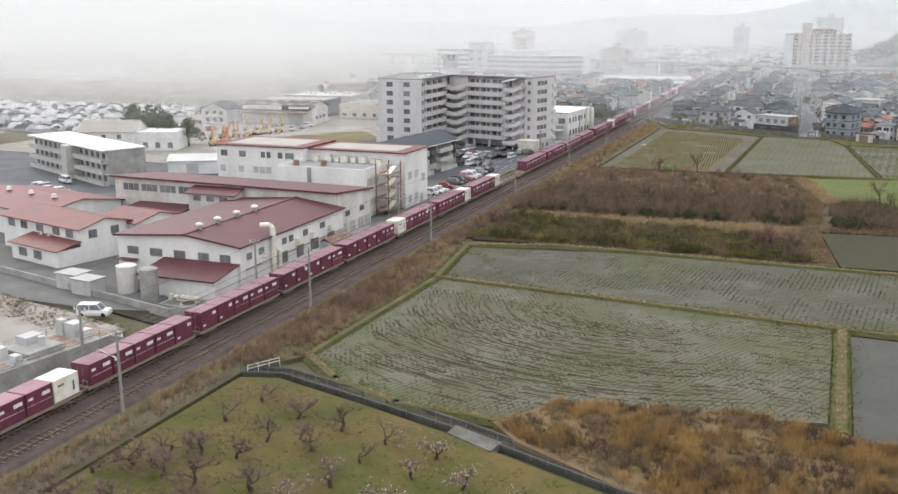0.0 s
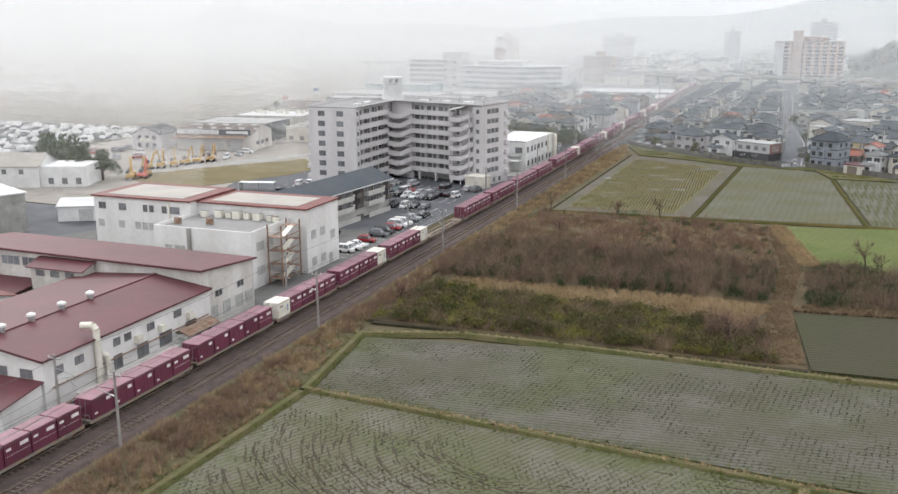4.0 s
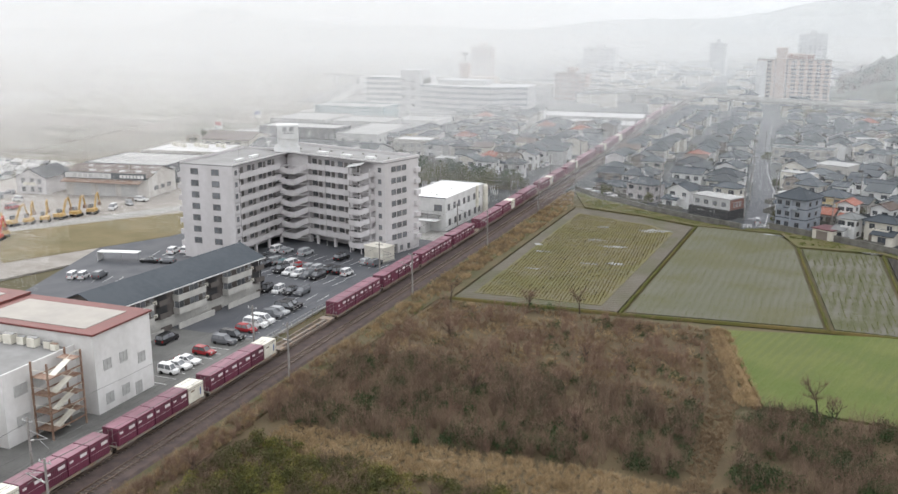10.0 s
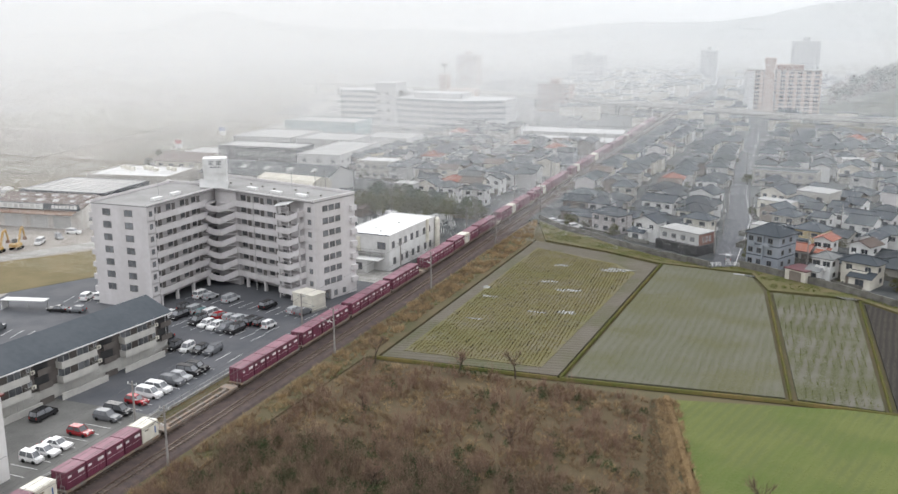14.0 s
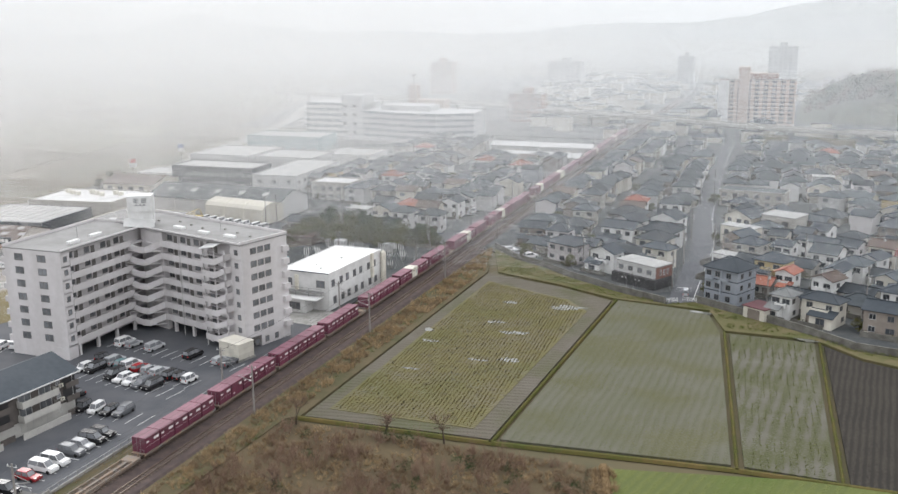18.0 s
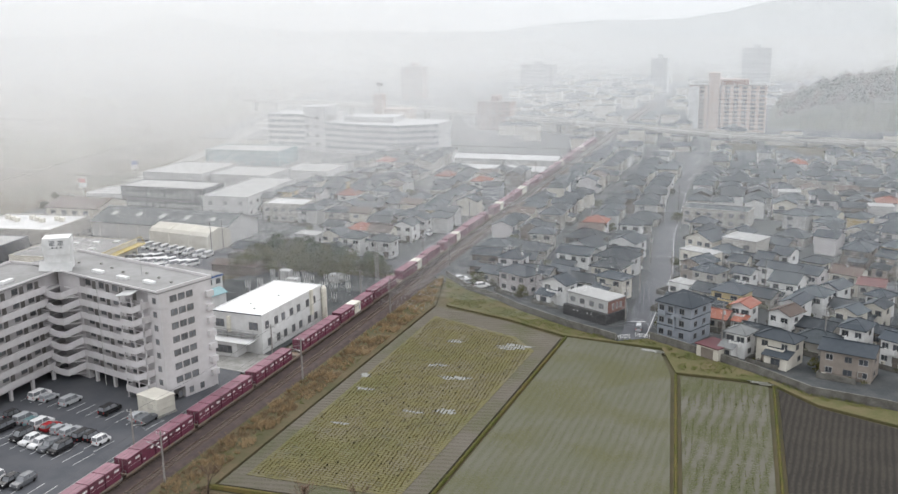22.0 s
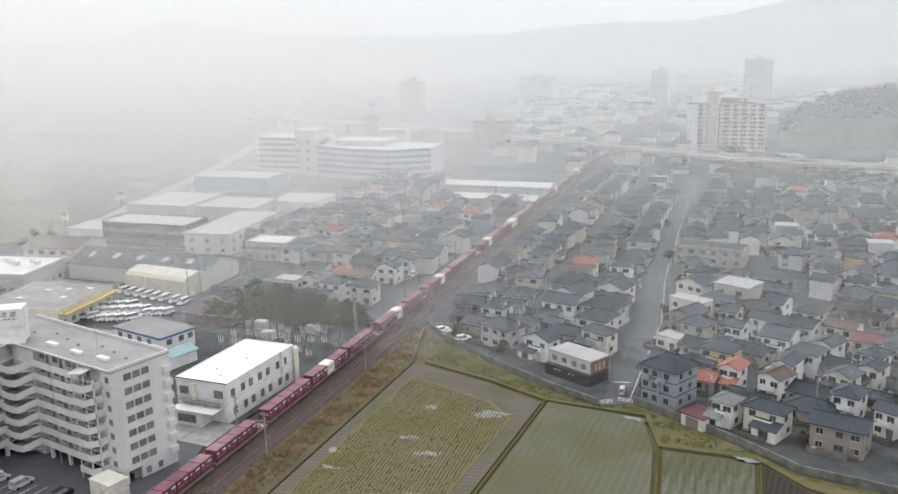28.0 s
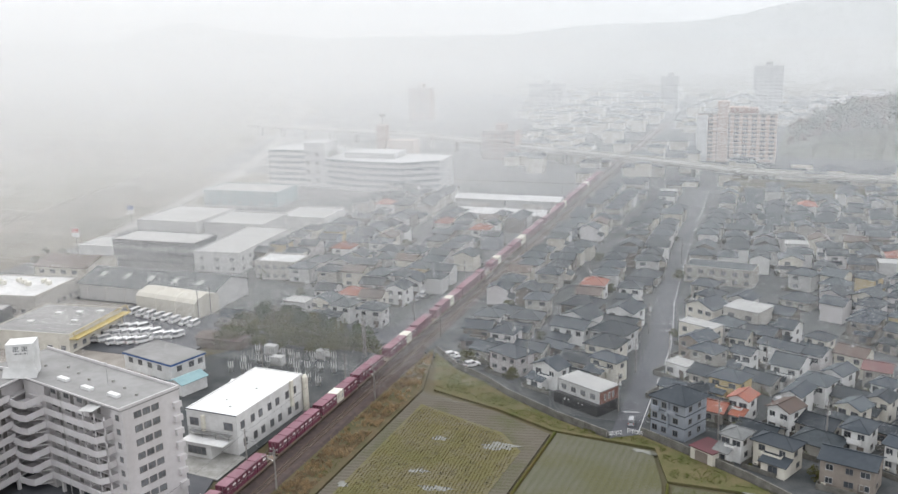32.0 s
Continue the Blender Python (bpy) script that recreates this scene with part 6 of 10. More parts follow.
    aircon(b, -hx + 0.9, hy * 0 - hy - 0.02, 0.1)
    return b


KINDS = [
    (8.2, 7.6, "cream", "tile", "hip", 2, "cream"), (8.8, 7.0, "lightgrey", "greytile", "hip", 2, None), (7.6, 7.8, "apt", "tile", "gable", 2, "apt"),
    (8.4, 7.2, "beige", "slate", "hip", 2, None), (9.2, 7.4, "brownwall", "tile", "gable", 2, "brownwall"), (7.4, 8.6, "white", "tile", "side-gabled", 2, None),
    (8.6, 8.2, "cream", "greytile", "side-gabled", 2, "beige"), (8.0, 7.4, "apt", "slate", "hip", 2, "apt"), (9.6, 7.6, "beige", "tile", "gable", 1, None),
    (8.6, 7.6, "cream", "browntile", "gable", 2, None), (8.0, 8.0, "lightgrey", "slate", "side-gabled", 2, None), (7.8, 7.2, "white", "greytile", "hip", 2, "white"),
    (8.8, 7.8, "brickwall", "browntile", "hip", 2, None), (8.2, 7.0, "yellowwall", "greytile", "hip", 2, "yellowwall"), (8.4, 7.8, "white", "redtile", "hip", 2, None),
    (9.0, 6.8, "lightgrey", "paleroof", "flat", 2, None), (10.4, 8.0, "beige", "greytile", "hip", 1, None), (8.2, 7.4, "greywall", "tile", "gable", 2, None),
]
STOCK = {}
PLOTS = []


def put_house(kind, x, y, turn=0.0):
    PLOTS.append((x, y, turn))
    if kind not in STOCK:
        w, d, wall, roof, style, floors, lower = KINDS[kind]
        STOCK[kind] = house(w * 0.86, d * 0.86, wall, roof, style, 100 + kind, floors, lower)
        STOCK[kind].matrix_basis = pose(x, y, 0.15, 0, 0, turn)
        return STOCK[kind]
    return copy_thing(STOCK[kind], pose(x, y, 0.15, 0, 0, turn))


# streets
slab("town_ground", [(-4.5, 434), (14.6, 420.4), (33.4, 406.4), (48.2, 396.6), (61, 389.6), (67.4, 393.6), (79.6, 386.2), (91.6, 378.2), (103, 368.8), (118.6, 365.2), (190, 340), (330, 430), (330, 720), (60, 705), (-4, 735)],
     -0.4, 0.1, "yard", "grey paved plots between the houses", "ground")
slab("main_street", [(61.4, 388.8), (67.6, 392.6), (66.6, 454), (61.6, 500), (57.6, 573), (53.2, 700), (47.4, 700), (51.4, 573), (55.2, 500), (59.8, 454)], -0.4, 0.16, "asphalt", "straight grey asphalt street between the houses", "road")
slab("lane", [(26.4, 418), (32.2, 414), (33, 446), (32.6, 480), (33.6, 520), (29, 520), (27.4, 480), (26.8, 446)], -0.4, 0.14, "asphalt", "narrow asphalt lane between houses", "road")
slab("cross_street", [(61.5, 503), (61.5, 497), (87, 480), (127, 448), (180, 408), (183, 411), (129, 452), (88, 485)], -0.4, 0.15, "asphalt", "asphalt side street", "road")
g = Geo()
for a, b in zip([(67.0, 394), (66.2, 454), (61.2, 500), (57.2, 573), (52.8, 690)], [(66.2, 454), (61.4, 497), (57.2, 573), (52.8, 690)]):
    g.bar((*a, 0.168), (*b, 0.168), 0.16, 0.01)
g.bar((61.9, 404, 0.168), (65.4, 404.8, 0.168), 0.4, 0.01)
setting("street_lines", g, M["bayline"], "white edge line of the street", "road marking")


def block_wall(name, pts, h, label):
    g = Geo()
    for a, b in zip(pts, pts[1:]):
        g.bar((*a, h / 2 - 0.3), (*b, h / 2 - 0.3), 0.3, h + 0.6)
    ob = setting(name, g, M["oldconcrete"], label, "wall")
    for a, b in zip(pts, pts[1:]):
        L = math.dist(a, b)
        for k in range(int(L / 2.4)):
            f = (k + 0.5) * 2.4 / L
            x, y = a[0] + (b[0] - a[0]) * f, a[1] + (b[1] - a[1]) * f
            p = part("coping", Geo().bar((-1.15, 0, 0), (1.15, 0, 0), 0.38, 0.1), M["oldconcrete"], ob)
            p.matrix_basis = pose(x, y, h + 0.04, 0, 0, math.degrees(math.atan2(b[1] - a[1], b[0] - a[0])))


block_wall("town_wall_west", [(4.2, 432), (14.5, 420.5), (25, 413.5), (33.3, 406.2), (48, 396.5), (61, 389.5)], 1.5, "grey block retaining wall behind the paddies")
block_wall("town_wall_east", [(67.6, 393.4), (79.5, 386), (91.5, 378), (103, 368.6), (118.6, 365), (160, 351)], 1.5, "grey block retaining wall below the gardens")
for x, y, t in ((62.2, 390.4, 32), (66.4, 392.4, -12)):
    rail = thing("white_guard_rail", (x, y, 0.16), t, "white painted railing at the end of the street", "railing", "railings at the street's end")
    for z in (0.35, 0.7, 1.0):
        part("rail", Geo().bar((-1.7, 0, z), (1.7, 0, z), 0.07), M["white"], rail)
    for k in range(4):
        part("post", Geo().bar((-1.7 + k * 1.13, 0, 0), (-1.7 + k * 1.13, 0, 1.05), 0.08), M["white"], rail)

# the row of houses over the paddies, each as it stands
h1 = thing("three_storey_house", (74.9, 398.6, 0.15), -30, "blue-grey three-storey house with dark bands and a slate roof", "house")
part("wall", Geo().box(-5.6, 5.6, -5.0, 5.0, -0.3, 8.7), M["greywall"], h1)
part("roof", hip(Geo(), -5.6, 5.6, -5.0, 5.0, 8.7, 2.3, 0.7), M["slate"], h1)
for z in (2.85, 5.7):
    part("band", Geo().box(-5.66, 5.66, -5.06, 5.06, z, z + 0.22), M["slate"], h1)
for f in range(3):
    for x in (-4.2, -1.2, 2.6):
        window(h1, x, -5.0, 0.8 + 2.85 * f, 1.5, 1.2, 0, "frame", "darkglass")
    for y in (-2.6, 1.6):
        window(h1, 5.6, y, 0.9 + 2.85 * f, 1.2, 1.1, 90, "frame", "darkglass")
        window(h1, -5.6, y, 0.9 + 2.85 * f, 1.2, 1.1, -90, "frame", "darkglass")
part("bay", Geo().box(0.2, 0.5, -5.8, -5.0, 2.4, 8.2).box(-0.5, 0.5, -5.8, -5.0, 5.0, 5.9), M["greywall"], h1)
for x in (-3.8, 1.4):
    part("balcony", Geo().box(x - 1.2, x + 1.2, -5.7, -5.0, 5.6, 6.5), M["greywall"], h1)
h1.matrix_basis = pose(75.2, 397.0, 0.15, 0, 0, -27) @ Matrix.Diagonal((0.79, 0.83, 1, 1))
d1 = thing("flat_roofed_shop", (52.9, 406.4, 0.15), -29, "white flat-roofed shop over a black boarded ground floor", "shop building")
part("wall", Geo().box(-7.4, 7.4, -4.6, 4.6, 2.6, 5.6), M["lightgrey"], d1)
part("ground_floor", Geo().box(-7.9, 7.9, -6.4, 4.6, -0.4, 2.6), M["black"], d1)
part("roof", Geo().box(-7.7, 7.7, -4.9, 4.9, 5.6, 5.85), M["paleroof"], d1)
part("brick_end", Geo().box(7.4, 7.5, -4.6, 4.6, 2.6, 5.55), M["brickwall"], d1)
for x in (-5.5, -2, 1.5, 5):
    window(d1, x, -4.6, 3.5, 1.6, 1.1)
for y in (-2, 0, 2):
    window(d1, 7.5, y, 3.4, 0.7, 1.3, 90, "white", "glass", 0)
for x in (-4, -2.6, 1, 2.4):
    part("lamp", Geo().box(x, x + 0.4, -6.46, -6.4, 1.6, 1.9), M["white"], d1)
d1.matrix_basis = d1.matrix_basis @ Matrix.Diagonal((0.86, 0.72, 1, 1))
TOWN_CORNER = [
    (74.2, 446.4, -30, 6.9, 7.8, "brownlight", "slate", "side-gabled", 2, 0), (73.6, 457.3, -27, 11.0, 4.9, "cream", "paleroof", "flat", 2, 0),
    (73.5, 477.2, -32, 9.6, 7.9, "cream", "slate", "side-gabled", 2, 0), (71.6, 432.1, -29, 6.4, 4.8, "white", "paleroof", "flat", 1, 0),
    (84.9, 451.6, -17, 4.4, 6.1, "cream", "tile", "gable", 2, 1), (86.9, 438.5, -22, 4.6, 5.0, "white", "slate", "gable", 2, 1),
    (84.5, 420.2, -23, 7.8, 6.4, "yellowwall", "slate", "hip", 2, 0), (71.9, 417.3, -22, 5.8, 4.8, "white", "slate", "gable", 1, 0),
    (76.7, 415.7, -31, 5.3, 4.8, "white", "tile", "side-gabled", 1, 0), (82.8, 406.4, -16, 4.4, 5.8, "beige", "redtile", "gable", 1, 0),
    (88.2, 408.1, -21, 4.4, 5.2, "white", "redtile", "side-gabled", 2, 1), (88.3, 387.6, -24, 4.5, 4.8, "white", "lighttile", "hip", 2, 1),
]
TOWN_EAST = [
    (96.5, 385.8, -25, 8.2, 4.9, "cream", "slate", "hip", 2, 0), (110.2, 381.6, -16, 10.0, 6.7, "brownlight", "slate", "gable", 2, 0),
    (112.4, 398.6, -22, 5.2, 6.5, "white", "slate", "hip", 2, 0), (97.5, 404.7, -31, 5.2, 5.9, "white", "browntile", "side-gabled", 2, 0),
    (99.8, 415.0, -22, 4.4, 7.7, "white", "slate", "side-gabled", 2, 0), (97.8, 433.9, -19, 6.7, 8.3, "white", "greytile", "gable", 2, 1),
    (95.9, 445.8, -28, 11.0, 5.3, "white", "slate", "gable", 2, 0), (91.9, 455.7, -20, 4.4, 6.8, "brownwall", "tile", "gable", 2, 0),
    (96.7, 463.3, -23, 4.9, 7.1, "white", "tile", "gable", 2, 0), (104.8, 455.9, -29, 6.1, 4.8, "cream", "tile", "hip", 2, 1),
    (109.0, 430.8, -30, 4.9, 6.6, "white", "slate", "side-gabled", 2, 1), (118.0, 435.5, -14, 6.0, 5.6, "beige", "maroontile", "gable", 2, 0),
    (119.1, 425.5, -30, 5.0, 4.8, "white", "slate", "hip", 2, 0), (117.8, 416.2, -24, 4.4, 5.4, "cream", "tile", "side-gabled", 2, 0),
    (111.7, 409.7, -32, 5.3, 4.9, "cream", "greytile", "side-gabled", 2, 0), (116.9, 475.3, -19, 7.2, 8.4, "brownwall", "slate", "hip", 2, 1),
    (126.0, 466.6, -32, 7.5, 6.6, "brownlight", "tile", "gable", 2, 0), (118.8, 404.2, -24, 4.4, 4.8, "brownwall", "tile", "gable", 1, 0),
    (119.8, 391.3, -32, 4.4, 4.8, "white", "slate", "gable", 2, 0),
]
TOWN_WEST = [
    (54.2, 424.6, -24, 7.8, 4.8, "cream", "slate", "hip", 2, 0), (51.3, 436.3, -14, 8.6, 7.6, "cream", "tile", "hip", 2, 0),
    (51.2, 447.7, -16, 10.6, 8.0, "lightgrey", "tile", "hip", 2, 0), (39.4, 448.5, -14, 10.1, 7.4, "white", "tile", "gable", 2, 1),
    (39.8, 458.1, -21, 9.1, 8.4, "white", "tile", "side-gabled", 2, 0), (38.7, 437.3, -26, 9.1, 4.8, "brownwall", "slate", "gable", 1, 0),
    (37.7, 469.8, -9, 11.0, 8.4, "brownwall", "tile", "hip", 2, 0), (50.4, 461.9, -9, 10.3, 7.6, "brownlight", "tile", "gable", 1, 0),
    (50.9, 467.2, -16, 8.4, 8.4, "white", "tile", "side-gabled", 2, 0), (29.1, 422.5, -28, 9.7, 6.6, "pinkgrey", "slate", "hip", 2, 0),
    (41.5, 415.4, -24, 7.6, 4.8, "white", "slate", "side-gabled", 2, 1),
]
for rows in (TOWN_CORNER, TOWN_EAST, TOWN_WEST):
    for x, y, turn, w, d, wall, roof, style, floors, low in rows:
        b = house(w, d, wall, roof, style, int(x * 10 + y), floors, wall if low or int(x) % 3 == 0 else None)
        b.matrix_basis = pose(x, y, 0.15, 0, 0, turn)
        PLOTS.append((x, y, turn))
garage = thing("maroon_garage", (83.2, 385.4, 0.15), -33, "low garage with a maroon metal roof", "garage")
part("wall", Geo().box(-2.8, 2.8, -2.8, 2.8, -0.3, 2.6), M["cream"], garage)
part("roof", Geo().box(-3.1, 3.1, -3.1, 3.1, 2.6, 2.8), M["maroonroof"], garage)
part("shutter", Geo().box(-1.6, 1.6, -2.86, -2.8, 0, 2.2), M["brownwall"], garage)

BEHIND = [(16, 128.5, 437, -26), (10, 133.2, 447, -26), (4, 127.4, 398, -26), (2, 129, 385.6, -26), (9, 136, 402, -26), (1, 136, 416, -26), (0, 140, 430, -26), (8, 126, 411, -24)]
BY_LINE = [(4, 14.4, 440.4, 0), (1, 13.4, 452, 0), (16, 14.6, 464, 0), (8, 20.6, 430.5, -18), (8, 22.8, 449, 0), (14, 36.2, 493, 0), (8, 49.4, 479.2, 0), (11, 48.2, 492, 0), (9, 37, 481.5, 0), (16, 22.6, 461, 0), (3, 23, 472, 0)]
INFILL = [(8, 79.5, 409.6, -24), (8, 92.4, 396.6, -24), (16, 104.6, 395.4, -24), (8, 91.4, 428, -26), (3, 77.6, 438.4, -26), (8, 79.2, 428.2, -26), (11, 104, 423.2, -24), (8, 104.6, 404.6, -24),
          (2, 103.4, 443.6, -26), (9, 112.8, 445.4, -24), (8, 112.6, 422.2, -24), (1, 80.4, 461.8, -26), (8, 88.2, 464.4, -26), (0, 73.4, 489.2, -20), (10, 83, 487.6, -20), (4, 94.6, 476.4, -24), (3, 70.6, 500.6, -14),
          (8, 45.6, 429.6, -18), (8, 31.4, 434.4, -10), (8, 47.2, 417.4, -24), (7, 22.6, 438.8, -8)]
for rows in (BEHIND, BY_LINE, INFILL):
    for k, x, y, t in rows:
        put_house(k, x, y, t)
flat_block = box_building("two_storey_flats", 62, 85, 519, 529, 6.0, "beige", "greytile", "beige two-storey row of flats with a low roof", -9, 0.2, 2, 3.4, sides="s")
tan = thing("concrete_house", (85.4, 472.6, 0.15), -24, "tan flat-roofed concrete house", "house")
part("wall", Geo().box(-5.4, 5.4, -4.6, 4.6, -0.3, 7.2), M["beige"], tan)
part("roof", Geo().box(-5.6, 5.6, -4.8, 4.8, 7.2, 7.5), M["paleroof"], tan)
for x in (-3, 2.4):
    window(tan, x, -4.6, 4.6, 1.8, 1.3)
part("balcony", Geo().box(-1, 4.4, -5.6, -4.6, 2.6, 3.5), M["beige"], tan)

# further streets: plots filled row by row with houses that are seen from afar
AFAR = {}


def far_house(kind, m):
    PLOTS.append((m.translation.x, m.translation.y, math.degrees(m.to_euler().z)))
    if kind in AFAR:
        return copy_thing(AFAR[kind], m)
    w, d, wall, roof, style, floors, lower = KINDS[kind]
    w, d = w * 0.88, d * 0.88
    hx, hy, h = w / 2, d / 2, 2.75 * floors + 0.2
    b = thing("house", label=f"{'small' if floors == 1 else 'two-storey'} {wall.replace('wall', '').replace('apt', 'off-white').replace('lightgrey', 'grey')} house with a {style} roof in the haze", category="house", group="houses of the town")
    g = Geo()
    if style == "hip":
        part("wall", Geo().box(-hx, hx, -hy, hy, -0.3, h), M[wall], b)
        hip(g, -hx, hx, -hy, hy, h, min(w, d) * 0.26, 0.6)
    elif style == "flat":
        part("wall", Geo().box(-hx, hx, -hy, hy, -0.3, h + 0.3), M[wall], b)
        g.box(-hx - 0.15, hx + 0.15, -hy - 0.15, hy + 0.15, h + 0.3, h + 0.5)
    else:
        along = "x" if style == "gable" else "y"
        part("wall", gable_wall(Geo(), -hx, hx, -hy, hy, -0.3, h, (d if along == "x" else w) * 0.2, along), M[wall], b)
        gable(g, -hx, hx, -hy, hy, h, (d if along == "x" else w) * 0.2, 0.6, 0.16, along)
    part("roof", g, M[roof], b)
    if lower:
        part("lower_roof", Geo().hexa([(-hx - 0.5, -hy - 2.2, 2.6), (hx * 0.4, -hy - 2.2, 2.6), (hx * 0.4, -hy, 3.4), (-hx - 0.5, -hy, 3.4)], [(-hx - 0.5, -hy - 2.2, 2.76), (hx * 0.4, -hy - 2.2, 2.76), (hx * 0.4, -hy, 3.56), (-hx - 0.5, -hy, 3.56)]), M["tile"], b)
        part("lower_wall", Geo().box(-hx, hx * 0.3, -hy - 1.8, -hy, -0.3, 2.7), M[lower], b)
    for f in range(floors):
        part("window", Geo().box(-0.3 * w, -0.3 * w + 1.9, -hy - 0.03, -hy + 0.03, 0.9 + 2.75 * f, 2.1 + 2.75 * f), M["glass"], b)
        if floors == 1:
            part("window", Geo().box(0.12 * w, 0.12 * w + 1.5, -hy - 0.03, -hy + 0.03, 0.9 + 2.75 * f, 2.0 + 2.75 * f), M["glass"], b)
    b.matrix_basis = m
    AFAR[kind] = b
    return b


MERGED = {}


def merged_house(kind, m):
    """A house too far off to tell from its neighbours: its walls and roof go into shared meshes."""
    w, d, wall, roof, style, floors, lower = KINDS[kind]
    hx, hy, h = w * 0.44, d * 0.44, 2.75 * floors + 0.2
    wall = wall if wall in ("white", "cream", "lightgrey") else "beige"
    body, top = Geo().box(-hx, hx, -hy, hy, -0.3, h), Geo()
    if style == "flat":
        top.box(-hx - 0.15, hx + 0.15, -hy - 0.15, hy + 0.15, h, h + 0.2)
    elif style == "hip":
        hip(top, -hx, hx, -hy, hy, h, min(hx, hy) * 0.52, 0.6)
    else:
        gable_wall(body, -hx, hx, -hy, hy, h - 0.01, h, hy * 0.4, "x")
        gable(top, -hx, hx, -hy, hy, h, hy * 0.4, 0.6, 0.16, "x")
    panes = Geo()
    for f in range(floors):
        panes.box(-0.3 * w, -0.3 * w + 1.9, -hy - 0.03, -hy + 0.03, 0.9 + 2.75 * f, 2.1 + 2.75 * f)
    for mat, g in ((wall, body), (roof, top), ("glass", panes)):
        to = MERGED.setdefault(mat, Geo())
        n = len(to.v)
        to.v += [tuple(m @ Vector(p)) for p in g.v]
        to.f += [tuple(n + i for i in f) for f in g.f]


def quarter(x0, x1, y0, y1, turn, seed, dx=9.6, dy=10.2, skip=0.05, keep=lambda x, y: True):
    r = random.Random(seed)
    y = y0
    while y < y1:
        x = x0 + r.uniform(0, 2)
        while x < x1:
            if r.random() > skip and keep(x, y):
                k = r.choice((0, 0, 1, 1, 2, 3, 3, 4, 4, 5, 6, 7, 7, 8, 9, 10, 11, 13, 2, 15, 16, 16, 17, 3, 8, 4, 1, 7, 10, 2, 5, 4, 0, 17, 1, 14))
                (merged_house if y > 588 else far_house)(k, pose(x + r.uniform(-0.7, 0.7), y + r.uniform(-0.9, 0.9), 0.15, 0, 0, turn + r.choice((0, 0, 0, 90, 180, -90)) + r.uniform(-3, 3)))
            x += dx + r.uniform(-0.6, 1.6)
        y += dy + r.uniform(-0.4, 1.0)


quarter(8, 27, 480, 690, 0, 1, keep=lambda x, y: x > railx(y) + 8)
quarter(36, 52, 506, 690, 2, 2, keep=lambda x, y: x < 51.5 - (y - 500) * 0.035)
quarter(64, 150, 541, 690, 4, 3, 10.2, 10.8, keep=lambda x, y: x > 60 - (y - 530) * 0.03)
quarter(98, 140, 470, 530, -24, 4, keep=lambda x, y: y > 460 + (128 - x) * 0.82 + 12)
quarter(136, 160, 395, 470, -26, 5, keep=lambda x, y: abs(y - 452 + (x - 127) * 0.75) > 12)
quarter(152, 205, 560, 690, 0, 6, 12.6, 13.4)

# houses on the other side of the line
slab("west_ground", [(-12, 446), (-9.4, 432), (-9, 700), (-190, 700), (-190, 446), (-66, 446), (-62, 425), (-46, 425)], -0.4, 0.06, "yard", "grey paved plots beside the line", "ground")
slab("side_road", [(-9.8, 446), (-9.8, 500), (-10.4, 560), (-12, 596), (-16, 596), (-14.6, 560), (-14, 500), (-14.4, 452), (-20, 436), (-15, 430), (-11.5, 434)], -0.4, 0.12, "asphalt", "side road along the railway", "road")
slab("west_street", [(-42, 532), (-47.5, 564), (-64.5, 627), (-70, 650), (-75, 650), (-70, 627), (-52.5, 564), (-47, 532)], -0.4, 0.12, "asphalt", "asphalt street between the houses beyond the line", "road")
NEARWEST = [(15, -48, 448, -4), (6, -41, 452.5, -4), (11, -33, 450, -4), (1, -22.6, 448.6, 0), (14, -36, 462, 0), (9, -28, 460.5, 0), (5, -24, 472, 0), (4, -34, 474.6, 0), (2, -46, 464, 0), (10, -23, 482, 0)]
for k, x, y, t in NEARWEST:
    put_house(k, x, y, t)
quarter(-68, -16, 487, 594, 0, 7, keep=lambda x, y: y < 528 or abs(x + 47 + (y - 548) * 0.26) > 6.5)
quarter(-96, -68, 506, 596, 0, 8, 12.4, 13)
quarter(-100, -66, 604, 650, 0, 9)

for mat, g in MERGED.items():
    solid("far_quarter_roofs" if "tile" in mat or mat in ("slate", "paleroof") else "far_quarter_windows" if mat == "glass" else "far_quarter_walls", g, M[mat],
          "house roofs of the far streets in the haze" if "tile" in mat or mat in ("slate", "paleroof") else "windows of far houses in the haze" if mat == "glass" else "house walls of the far streets in the haze",
          "houses", kind="stuff")

# ---- vehicles ----
PAINT = {"white": (0.72, 0.72, 0.72), "black": (0.018, 0.018, 0.02), "silver": (0.38, 0.39, 0.4), "red": (0.28, 0.02, 0.025), "grey": (0.12, 0.125, 0.135), "blue": (0.04, 0.07, 0.14), "teal": (0.12, 0.2, 0.21)}
for k, c in PAINT.items():
    M["car_" + k] = surface("car_paint_" + k, c, 0.25, tuple(v * 0.9 for v in c), 2, 6, 0.4, jitter=0.06)
M["tyre"] = surface("black_tyre", (0.02, 0.02, 0.02), 0.9)
M["lamp"] = surface("clear_lamp", (0.6, 0.6, 0.58), 0.15)
M["taillamp"] = surface("red_lamp", (0.35, 0.02, 0.02), 0.2)
